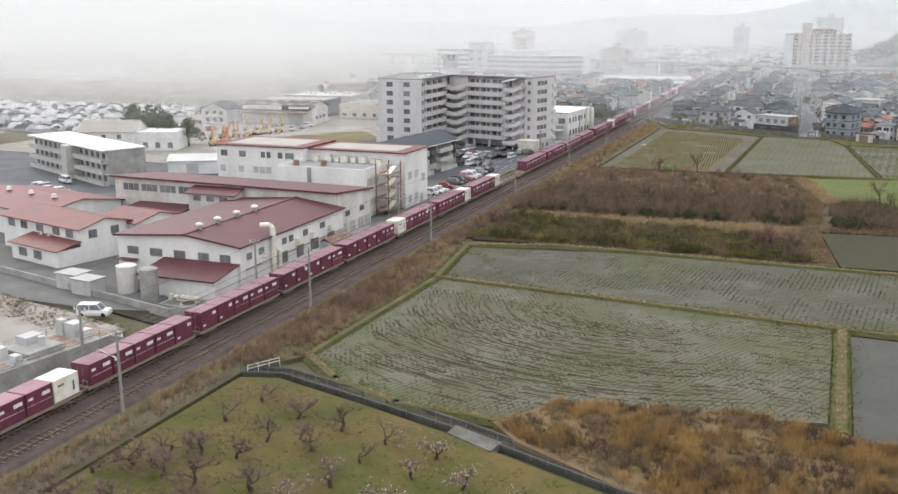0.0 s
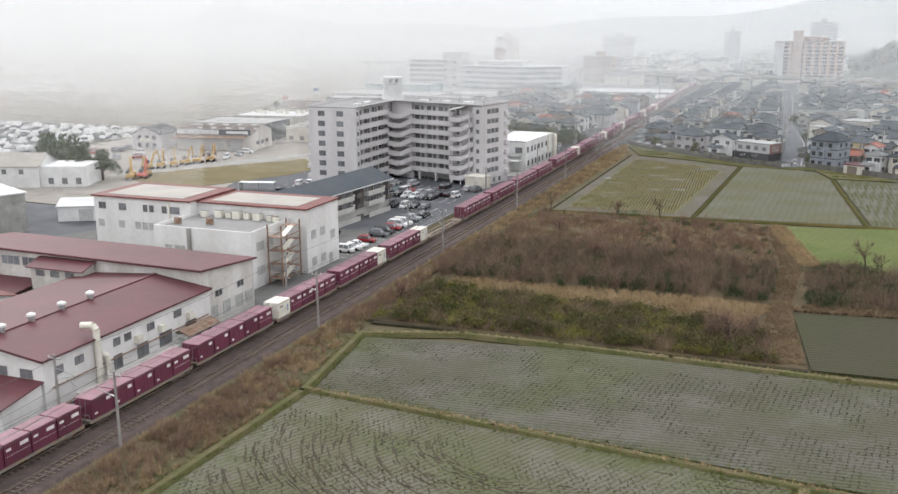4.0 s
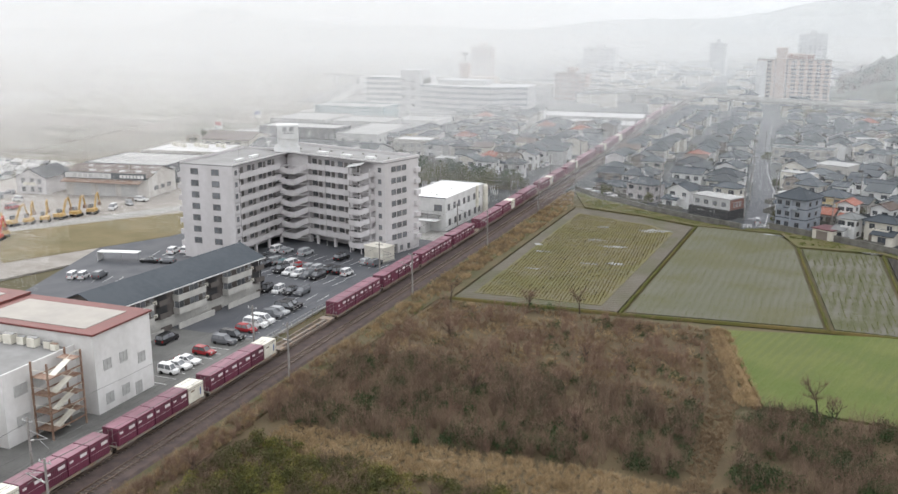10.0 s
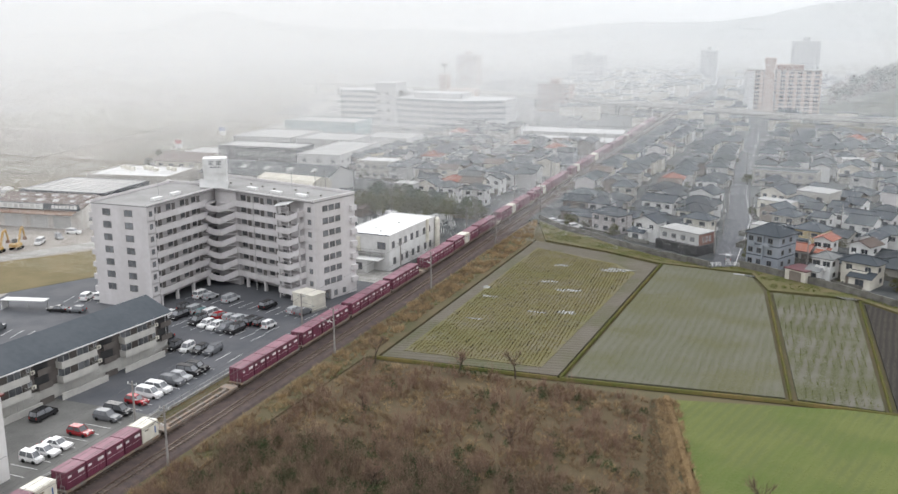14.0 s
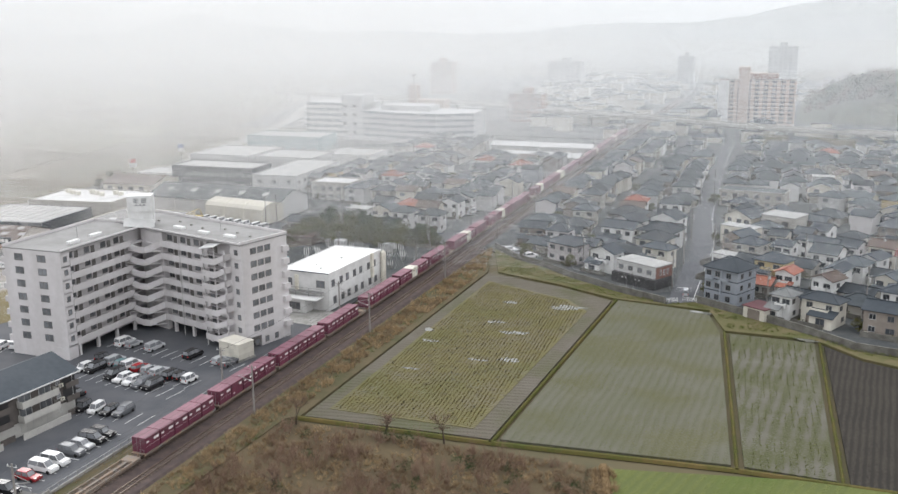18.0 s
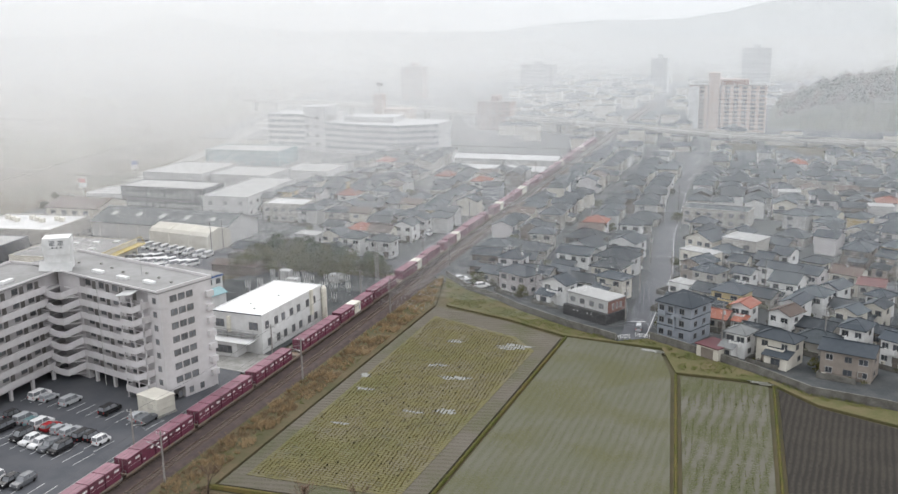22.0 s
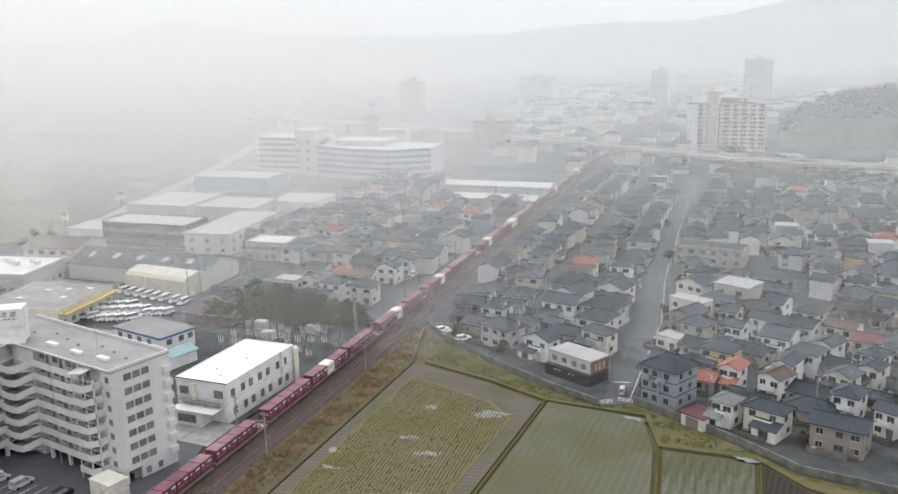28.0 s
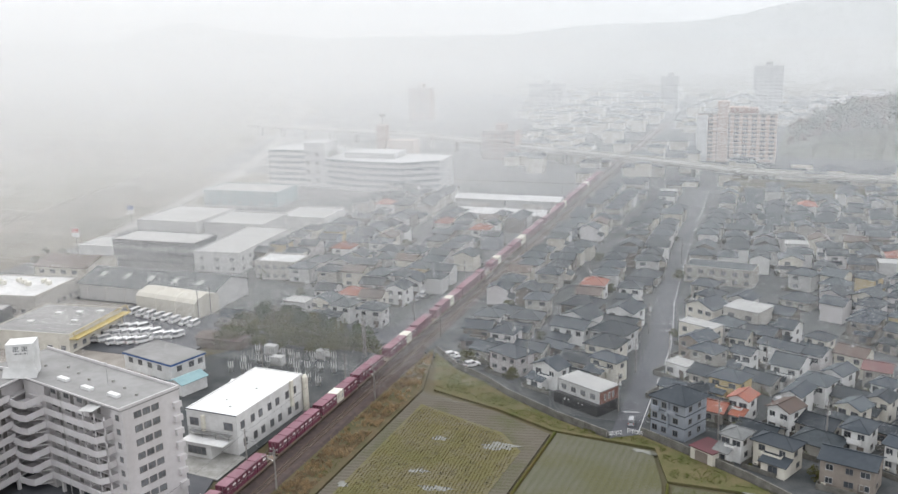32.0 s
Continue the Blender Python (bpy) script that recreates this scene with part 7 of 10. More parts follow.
SHAPES = {  # length, width, height, bonnet height, cabin from, cabin to, slope front, slope back
    "hatch": (3.9, 1.68, 1.5, 0.92, -1.95, 0.75, 0.55, 0.35), "sedan": (4.5, 1.75, 1.44, 0.9, -1.5, 0.85, 0.65, 0.6), "suv": (4.4, 1.8, 1.66, 1.05, -2.15, 0.8, 0.5, 0.3),
    "minivan": (4.6, 1.75, 1.85, 1.1, -2.25, 1.35, 0.7, 0.2), "van": (4.7, 1.7, 1.98, 1.15, -2.32, 1.85, 0.6, 0.1), "kei": (3.4, 1.48, 1.75, 1.0, -1.68, 1.0, 0.45, 0.15)}
CARS = {}


def car(kind, paint, x, y, turn, z=0.05):
    """The nose points along +y."""
    m = pose(x, y, z, 0, 0, turn)
    key = (kind, paint)
    if key in CARS:
        return copy_thing(CARS[key], m)
    L, W, H, B, c0, c1, sf, sb = SHAPES[kind]
    words = {"hatch": "hatchback", "sedan": "saloon car", "suv": "sports utility car", "minivan": "family van", "van": "delivery van", "kei": "small tall car"}
    c = thing("van" if kind in ("van", "minivan") else "car", label=f"parked {paint} {words[kind]} on the asphalt", category="vehicle", group="parked vehicles")
    hw, hl = W / 2, L / 2
    body = Geo().hexa([(-hw + 0.06, -hl + 0.05, 0.22), (hw - 0.06, -hl + 0.05, 0.22), (hw - 0.06, hl - 0.05, 0.22), (-hw + 0.06, hl - 0.05, 0.22)],
                      [(-hw, -hl, 0.55), (hw, -hl, 0.55), (hw, hl, 0.55), (-hw, hl, 0.55)])
    body.hexa([(-hw, -hl, 0.55), (hw, -hl, 0.55), (hw, hl, 0.55), (-hw, hl, 0.55)],
              [(-hw + 0.05, -hl + 0.06, B), (hw - 0.05, -hl + 0.06, B), (hw - 0.08, hl - 0.14, B - 0.14), (-hw + 0.08, hl - 0.14, B - 0.14)])
    part("body", body, M["car_" + paint], c)
    part("cabin_glass", Geo().hexa([(-hw + 0.07, c0, B - 0.04), (hw - 0.07, c0, B - 0.04), (hw - 0.07, c1, B - 0.1), (-hw + 0.07, c1, B - 0.1)],
                                   [(-hw + 0.2, c0 + sb, H - 0.08), (hw - 0.2, c0 + sb, H - 0.08), (hw - 0.2, c1 - sf, H - 0.08), (-hw + 0.2, c1 - sf, H - 0.08)]), M["glass"], c)
    y0, y1, ym, xr = c0 + sb - 0.06, c1 - sf + 0.06, (c0 + c1) / 2, hw - 0.17
    ring = [(-xr, y0), (xr, y0), (xr, ym), (xr, y1), (-xr, y1), (-xr, ym)]
    roof = Geo().hexa([(x, y, H - 0.1) for x, y in ring], [(x * 0.9, ym + (y - ym) * 0.93, H) for x, y in ring])
    for i, yf in ((0, c0), (1, c0), (2, ym), (3, c1), (4, c1), (5, ym)):
        x, y = ring[i]
        s = 1 if x > 0 else -1
        k = len(roof.v)
        foot = s * (hw - 0.05)
        roof.v += [(x, y + 0.1, H - 0.09), (x - s * 0.06, y + 0.1, H - 0.09), (x - s * 0.06, y, H - 0.09),
                   (foot, yf - 0.05, B - 0.08), (foot, yf + 0.05, B - 0.08), (foot - s * 0.06, yf + 0.05, B - 0.08), (foot - s * 0.06, yf - 0.05, B - 0.08)]
        top, low = (i, k, k + 1, k + 2), (k + 3, k + 4, k + 5, k + 6)
        for e in range(4):
            roof.f.append((top[e], top[(e + 1) % 4], low[(e + 1) % 4], low[e]))
    part("roof", roof, M["car_" + paint], c)
    for s in (-1, 1):
        for y in (-hl + 0.75, hl - 0.78):
            part("wheel", Geo().tube((s * (hw - 0.2), y, 0.31), (s * (hw + 0.01), y, 0.31), 0.31, n=14), M["tyre"], c)
    part("headlamps", Geo().box(-hw + 0.08, -hw + 0.42, hl - 0.13, hl + 0.01, 0.6, 0.76).box(hw - 0.42, hw - 0.08, hl - 0.13, hl + 0.01, 0.6, 0.76), M["lamp"], c)
    part("tail_lamps", Geo().box(-hw + 0.04, -hw + 0.26, -hl - 0.01, -hl + 0.1, 0.62, 0.95).box(hw - 0.26, hw - 0.04, -hl - 0.01, -hl + 0.1, 0.62, 0.95), M["taillamp"], c)
    c.matrix_basis = m
    CARS[key] = c
    return c


EDGE = [("kei", "white", 242.2), ("sedan", "white", 244.8), ("sedan", "white", 247.3), ("hatch", "red", 252), ("suv", "grey", 258.0), ("minivan", "black", 260.5), ("hatch", "red", 265.1),
        ("minivan", "white", 268.2), ("minivan", "white", 270.7), ("suv", "grey", 274.4), ("hatch", "silver", 276.8), ("minivan", "black", 279.2), ("suv", "black", 281.6)]
for k, p, y in EDGE:
    car(k, p, -16.2, y, -90)
LOT = [("minivan", "black", -26.2, 255.0, 0), ("kei", "black", -26.9, 289.4, 180), ("kei", "white", -24.2, 289.6, 180), ("hatch", "black", -21.5, 289.8, 180), ("suv", "grey", -19.0, 290.4, 180),
       ("hatch", "white", -41.0, 305.8, 173), ("minivan", "black", -38.4, 306.2, 173), ("kei", "black", -41.1, 311.7, -7), ("minivan", "silver", -37.6, 311.0, -7), ("minivan", "black", -32.4, 304.6, 173),
       ("hatch", "white", -29.8, 303.6, 173), ("hatch", "white", -27.2, 303.0, 173), ("suv", "grey", -24.5, 302.6, 173), ("minivan", "black", -21.9, 302.4, 173), ("hatch", "teal", -35.2, 310.6, -7)]
LOT2 = [("minivan", "white", -32.9, 310.2, -7), ("hatch", "red", -30.3, 309.6, -7), ("hatch", "silver", -27.7, 309.2, -7), ("suv", "silver", -25.1, 308.8, -7), ("minivan", "black", -21.6, 308.2, -7),
        ("kei", "black", -19.6, 308.0, -7), ("kei", "white", -17.2, 307.4, -7), ("minivan", "white", -43.4, 321.4, -7), ("hatch", "silver", -40.8, 321.0, -7), ("minivan", "silver", -35.3, 320.8, -7),
        ("minivan", "black", -24.8, 319.4, -7), ("hatch", "silver", -17.6, 318.4, -7), ("suv", "grey", -15.1, 317.8, -7), ("sedan", "black", -33.4, 294.6, 80)]
LOT3 = [("kei", "white", -70.6, 284, 14), ("kei", "white", -72.8, 283.2, 14), ("suv", "grey", -67.8, 286, 14), ("suv", "white", -66.8, 311, 14), ("suv", "white", -64.2, 312.6, 14), ("sedan", "black", -66, 301, 100), ("hatch", "grey", -61.8, 302, 100),
        ("minivan", "white", -24.4, 136.8, -70), ("hatch", "white", 10, 428.4, -40), ("hatch", "silver", 13.4, 425.6, -40), ("suv", "white", 18, 422.6, -40), ("kei", "silver", 64.8, 397.6, 5), ("hatch", "white", 113, 455, 40),
        ("minivan", "white", 109.6, 457.4, 40), ("hatch", "silver", -19.4, 476, 10), ("minivan", "white", -19.2, 480.6, 8), ("van", "white", -36, 391, 20), ("van", "white", -34, 383, 60), ("suv", "silver", 96.2, 420, -30)]
for rows in (LOT, LOT2, LOT3):
    for k, p, x, y, t in rows:
        car(k, p, x, y, t, 0.16 if x > 0 or y > 440 else 0.06)
# the white fleet behind the apartment block
for i in range(8):
    car("van", "white", -103 + i * 3.7 + (0.8 if i > 5 else 0), 437.6 - i * 0.8, 178 if i % 3 else 172)
for j, (n, x, y) in enumerate([(5, -100, 421.0), (6, -96, 416.0), (4, -89.5, 411.0), (3, -80, 419), (3, -99, 410.2)]):
    for i in range(n):
        car("van", "white", x + i * 2.55, y + i * 1.1, -28 + (j % 2) * 180)

# ---- works and shops beyond the apartment block ----
slab("west_yard", [(-190, 270), (-92, 262), (-80, 300), (-88, 318), (-76, 336), (-62, 352), (-62, 402), (-66, 446), (-190, 446)], -0.4, 0.02, "gravel", "grey yards and gravel lots", "yard")
slab("flats_yard", [(-190, 269), (-93, 261), (-80, 255), (-78, 214), (-150, 200), (-190, 215)], -0.4, -0.02, "asphalt", "asphalt yard round the grey flats", "yard")
slab("straw_lot", [(-127, 309), (-98, 288), (-79, 326), (-77, 340), (-92, 358)], -0.4, 0.1, "straw", "vacant lot of dead straw-coloured grass", "ground")
slab("back_road", [(-134, 306), (-129, 305), (-100, 352), (-92, 372), (-96, 374), (-106, 357)], -0.3, 0.08, "concrete", "pale concrete road past the vacant lot", "road")
slab("fleet_yard", [(-110, 404), (-63, 404), (-62, 444), (-110, 446)], -0.4, 0.06, "asphalt", "asphalt yard full of white vans", "parking lot")
slab("car_lot", [(-330, 330), (-190, 310), (-175, 330), (-230, 420), (-360, 420)], -0.4, 0.0, "asphalt", "crowded open-air car lot", "parking lot")

rental = thing("rental_depot", (-136, 376, 0), 8, "grey metal depot with skylights and a dark sign board", "warehouse")
part("wall", gable_wall(Geo(), -15, 15, -8.5, 8.5, -0.4, 6.4, 2.6, "x"), M["stained"], rental)
part("roof", gable(Geo(), -15, 15, -8.5, 8.5, 6.4, 2.6, 0.5, 0.15, "x"), M["browntile"], rental)
for i in range(5):
    for s, z in ((-1.6, 8.0), (-4.6, 7.1)):
        x = -11 + 5.6 * i + (2.4 if s < -3 else 0)
        part("skylight", Geo().hexa([(x, s - 0.7, z + 0.36), (x + 2.2, s - 0.7, z + 0.36), (x + 2.2, s + 0.7, z + 0.82), (x, s + 0.7, z + 0.82)], [(x, s - 0.7, z + 0.44), (x + 2.2, s - 0.7, z + 0.44), (x + 2.2, s + 0.7, z + 0.9), (x, s + 0.7, z + 0.9)]), M["paleroof"], rental)
part("canopy", Geo().hexa([(-15.5, -11, 4.6), (13, -11, 4.6), (13, -8.5, 5.4), (-15.5, -8.5, 5.4)], [(-15.5, -11, 4.75), (13, -11, 4.75), (13, -8.5, 5.55), (-15.5, -8.5, 5.55)]), M["rusty"], rental)
board = part("sign_board", Geo().box(-15, 14.5, -9.1, -8.8, 5.7, 7.7), M["slate"], rental)
part("sign_panel", Geo().box(-14.6, 2.2, -9.16, -9.1, 5.9, 7.5), M["white"], board)
for i in range(7):
    part("sign_lettering", Geo().box(-11.6 + i * 1.9, -10.2 + i * 1.9, -9.2, -9.16, 6.1, 7.3), M["lightgrey"], board)
    part("sign_lettering", Geo().box(5.2 + i * 1.25, 6.2 + i * 1.25, -9.14, -9.1, 6.2, 7.2), M["white"], board)
for x in (-9, 0, 8):
    door(rental, x, -8.5, 0, 6.0, 4.2, 0, "lightgrey", "roller_door")
for y in (-4, 0, 4):
    window(rental, 15, y, 2.0, 2.4, 1.2, 90)
w2 = thing("white_gabled_house", (-162, 369, 0), 8, "white gabled house with a dark roof beside the depot", "house")
part("wall", gable_wall(Geo(), -5.5, 5.5, -7, 7, -0.4, 5.6, 2.6, "y"), M["apt"], w2)
part("roof", gable(Geo(), -5.5, 5.5, -7, 7, 5.6, 2.6, 0.6, 0.16, "y"), M["tile"], w2)
for x in (-2.8, 0.4, 3.2):
    for z in (0.8, 3.6):
        window(w2, x, -7, z, 1.3, 1.4)
part("balcony", Geo().box(-2, 2.4, -8.2, -7, 3.0, 3.2).box(-2, 2.4, -8.2, -8.1, 3.2, 4.1), M["bone"], w2)
hall2 = box_building("dark_hall", -162, -130, 388, 414, 7.0, "slate", "paleroof", "dark hall with a pale ribbed metal roof", 6, 0.2, 1, 4.5, sides="s")
for i in range(9):
    part("roof_rib", Geo().box(-14.5 + i * 3.6, -14.1 + i * 3.6, -12.6, 12.6, 7.06, 7.25), M["lightgrey"], hall2)
flat1 = box_building("flat_works", -166, -134, 424, 448, 6.4, "beige", "whiteroof", "beige works with a white flat roof and ventilators", 8, 0.5, 1, 3.2, sides="se")
for i in range(8):
    part("roof_unit", Geo().box(-12 + i * 3.2, -10.6 + i * 3.2, 4 - (i % 3) * 2, 5.6 - (i % 3) * 2, 6.4, 7.8), M["bone"], flat1)
yel = box_building("yellow_trimmed_depot", -124, -97, 399, 425, 5.6, "cream", "flatroof", "grey-roofed depot with a yellow awning along its front", 5, 0.3, 1, 4.0, sides="se")
M["yellow"] = surface("yellow_paint", (0.42, 0.32, 0.09), 0.6, (0.36, 0.27, 0.08), 3, 12, 0.5)
part("awning", Geo().box(13.5, 16.2, -13, 13.6, 4.3, 4.6), M["yellow"], yel)
part("awning_frame", Geo().bar((16, 13.2, 4.6), (15, 13.2, 6.8), 0.18).bar((16, -13, 4.6), (15, -13, 6.2), 0.18).bar((15, 13.2, 6.8), (15, -13, 6.4), 0.14), M["yellow"], yel)
for x, y in ((-4, 4), (2, 6), (6, -2), (-7, -5), (8, 8)):
    part("roof_hatch", Geo().box(x, x + 2.0, y, y + 1.4, 5.6, 6.1), M["white"], yel)
tier = thing("sheet_roof_works", (-152, 468, 0), 4, "cream two-storey works with a dark corrugated roof", "factory building")
part("wall", gable_wall(Geo(), -11, 11, -9, 9, -0.4, 7.0, 2.4, "x"), M["cream"], tier)
part("roof", gable(Geo(), -11, 11, -9, 9, 7.0, 2.4, 0.5, 0.15, "x"), M["browntile"], tier)
for x in (-8, -3.4, 1.2, 5.8):
    window(tier, x, -9, 4.6, 2.0, 1.3)
    window(tier, x + 0.6, -9, 1.2, 2.2, 1.3)
saw = thing("long_warehouse", (-106, 457.5, 0), -1, "long low warehouse with a dark ribbed roof and skylights", "warehouse")
part("wall", gable_wall(Geo(), -27, 27, -10.5, 10.5, -0.4, 5.6, 3.4, "x"), M["lightgrey"], saw)
part("roof", gable(Geo(), -27, 27, -10.5, 10.5, 5.6, 3.4, 0.6, 0.15, "x"), M["greytile"], saw)
for i in range(5):
    x = -22 + i * 10
    part("skylight", Geo().hexa([(x, -6.2, 7.25), (x + 2.2, -6.2, 7.25), (x + 2.2, -3.4, 8.15), (x, -3.4, 8.15)], [(x, -6.2, 7.33), (x + 2.2, -6.2, 7.33), (x + 2.2, -3.4, 8.23), (x, -3.4, 8.23)]), M["paleroof"], saw)
for i in range(6):
    part("bay_post", Geo().box(-24 + i * 8, -23.6 + i * 8, -10.6, -10.5, 0, 5.4), M["stained"], saw)
arch = thing("tent_hall", (-91, 444.6, 0), -8, "cream fabric-covered tent hall", "hall")
prof = [(-5.6, -0.4), (5.6, -0.4), (5.6, 5.2), (4.4, 6.2), (0, 7.2), (-4.4, 6.2), (-5.6, 5.2)]
part("cover", Geo().hexa([(-12.6, y, z) for y, z in prof], [(12.6, y, z) for y, z in prof]), M["cream"], arch)
for x in (-12.6, -4.2, 4.2, 12.6):
    part("seam", Geo().bar((x, -5.65, 0), (x, -5.65, 5.3), 0.12).bar((x, -5.65, 5.2), (x, -4.4, 6.27), 0.12).bar((x, -4.4, 6.27), (x, 0, 7.27), 0.12), M["bone"], arch)
for x, y in ((-79, 438.6), (-77.4, 443)):
    p = thing("utility_pole", (x, y, 0), 0, "grey utility pole with crossarms beside the hall", "pole", "utility poles")
    part("mast", Geo().tube((0, 0, -0.3), (0, 0, 10), 0.17, 0.12, 8), M["pole"], p)
    part("crossarm", Geo().bar((-0.9, 0, 9.2), (0.9, 0, 9.2), 0.1).bar((-0.7, 0, 8.2), (0.7, 0, 8.2), 0.1), M["steel"], p)
grey1 = box_building("grey_warehouse", -158, -120, 496, 512, 8.6, "slate", "paleroof", "dark grey two-storey warehouse with a pale roof", 1, 0.3, 2, 2.9, sides="se", frame_mat="paleframe")
box_building("supermarket", -178, -159, 499, 515, 4.2, "white", "paleroof", "low white shop with a pale roof by the main road", 4, 0.4, 0)
big1 = box_building("white_warehouse", -176, -146, 534, 566, 7.6, "lightgrey", "paleroof", "large pale grey warehouse with a flat roof", 2, 0.4, 1, 6, sides="s")
box_building("white_warehouse", -144, -116, 538, 562, 7.2, "lightgrey", "paleroof", "large pale grey warehouse beside another", 2, 0.4, 1, 6, sides="s")
box_building("narrow_works", -117, -98, 490, 534, 7.4, "lightgrey", "paleroof", "narrow white works with air handling units on its roof", 4, 0.5, 2, 5, sides="se")
box_building("small_office", -87, -71, 486, 498, 6.6, "beige", "whiteroof", "beige two-storey office with a pale flat roof", 2, 0.5, 2, 3.2, sides="se")
M["teal"] = surface("teal_cladding", (0.22, 0.34, 0.36), 0.7, (0.19, 0.3, 0.32), 5, 8, 0.5)
box_building("teal_hall", -191, -149, 607, 629, 7.4, "teal", "paleroof", "teal clad sports hall with a pale roof", 2, 0.4, 1, 6, sides="se")
box_building("white_warehouse", -120, -98, 560, 582, 6.4, "white", "paleroof", "white warehouse with a pale green roof", 2, 0.4, 0)
for x, y, h, mat, label in ((-197.5, 557, 9.0, "bluemark", "tall roadside pylon sign with a blue panel"), (-191.5, 513, 8.0, "redmark", "roadside pylon sign with a red panel")):
    p = thing("pylon_sign", (x, y, -0.05), 12, label, "sign", "signs by the main road")
    part("pole", Geo().tube((0, 0, -0.3), (0, 0, h), 0.2, n=8), M["steel"], p)
    part("panel", Geo().box(-1.6, 1.6, -0.25, 0.25, h - 4.2, h - 0.2), M["white"], p)
    part("panel_band", Geo().box(-1.5, 1.5, -0.29, -0.25, h - 2.2, h - 0.4), M[mat], p)
blue = thing("blue_edged_workshop", (-61.8, 397.8, 0), -15, "white workshop with a grey roof and a blue edge", "workshop")
part("wall", Geo().box(-9.8, 9.8, -5.6, 5.6, -0.4, 4.6), M["white"], blue)
part("roof", Geo().box(-10.0, 10.0, -5.85, 5.85, 4.6, 4.85), M["flatroof"], blue)
part("roof_edge", Geo().box(-10.1, 10.1, -5.95, -5.85, 4.3, 4.7).box(10.0, 10.1, -5.85, 5.85, 4.3, 4.7), M["bluemark"], blue)
for y in (-3, 1, 4):
    window(blue, 9.8, y, 2.4, 1.5, 1.3, 90)
for x in (-7, -3, 1, 5):
    window(blue, x, -5.6, 2.4, 1.6, 1.3)
hut = thing("green_roofed_hut", (-46.4, 386.5, 0), -15, "small pale hut with a grey-green metal roof", "hut")
part("wall", gable_wall(Geo(), -2.6, 2.6, -4, 4, -0.4, 3.2, 1.0, "y"), M["white"], hut)
part("roof", gable(Geo(), -2.6, 2.6, -4, 4, 3.2, 1.0, 0.4, 0.12, "y"), M["teal"], hut)
door(hut, 0, -4, 0, 1.0, 2.0)
put_house(8, -64.4, 438, 0)
rust = thing("rusty_shed", (-57, 419.5, 0), 0, "long low shed with a rust-brown roof", "shed")
part("wall", Geo().box(-7.4, 7.4, -3.4, 3.4, -0.4, 2.7), M["brownwall"], rust)
part("roof", gable(Geo(), -7.4, 7.4, -3.4, 3.4, 2.7, 0.8, 0.4, 0.12, "x"), M["browntile"], rust)

# power substation
sub = random.Random(5)
for i in range(26):
    x, y = -43 + (i % 9) * 3.4 + sub.uniform(-0.6, 0.6), 400 + (i // 9) * 7.5 + sub.uniform(-1.5, 1.5)
    s = thing("switchgear", (x, y, 0.03), 0, "grey substation switchgear with white insulators", "switchgear", "switchgear in the substation")
    h = sub.uniform(1.6, 2.6)
    part("stand", Geo().box(-0.5, 0.5, -0.35, 0.35, 0, h * 0.55).bar((-0.9, 0, h * 0.6), (0.9, 0, h * 0.6), 0.12), M["steel"], s)
    for k in (-0.7, 0, 0.7):
        part("insulator", Geo().tube((k, 0, h * 0.6), (k, 0, h + 0.7), 0.12, 0.08, 8), M["ceramic"], s)
for x, y in ((-33.5, 409.5), (-24, 417.5), (-40, 417)):
    t = thing("transformer", (x, y, 0.03), 0, "grey power transformer with cooling fins", "transformer", "transformers in the substation")
    part("tank", Geo().box(-1.7, 1.7, -1.1, 1.1, 0.2, 2.4), M["lightgrey"], t)
    for k in range(6):
        part("cooling_fin", Geo().box(-1.6 + k * 0.6, -1.4 + k * 0.6, -1.5, -1.1, 0.4, 2.1), M["lightgrey"], t)
    part("base", Geo().box(-2, 2, -1.6, 1.4, 0, 0.2), M["concrete"], t)
for x, y in ((-14.4, 424), (-12.8, 421.6), (-16, 426.6), (-30, 396), (-44, 426)):
    p = thing("utility_pole", (x, y, 0), 0, "grey concrete utility pole at the substation", "pole", "utility poles")
    part("mast", Geo().tube((0, 0, -0.3), (0, 0, 11), 0.17, 0.12, 8), M["pole"], p)
    part("crossarm", Geo().bar((-1, 0, 10), (1, 0, 10), 0.1), M["steel"], p)
for x, y in [(60.6, 404), (60.2, 430), (58.6, 462), (34, 420), (34.4, 452), (67.4, 440), (84, 395), (106, 400), (92, 437), (25.6, 436), (112, 445), (55, 520), (57.6, 545), (33, 500), (125, 452)]:
    p = thing("utility_pole", (x, y, 0.1), 0, "grey concrete utility pole beside the street", "pole", "utility poles")
    part("mast", Geo().tube((0, 0, -0.3), (0, 0, 9.6), 0.16, 0.11, 8), M["pole"], p)
    part("crossarm", Geo().bar((-0.9, 0, 8.9), (0.9, 0, 8.9), 0.09).bar((-0.7, 0, 7.9), (0.7, 0, 7.9), 0.09), M["steel"], p)
    part("transformer_can", Geo().tube((0.35, 0, 6.6), (0.35, 0, 7.4), 0.25, n=10), M["lightgrey"], p)

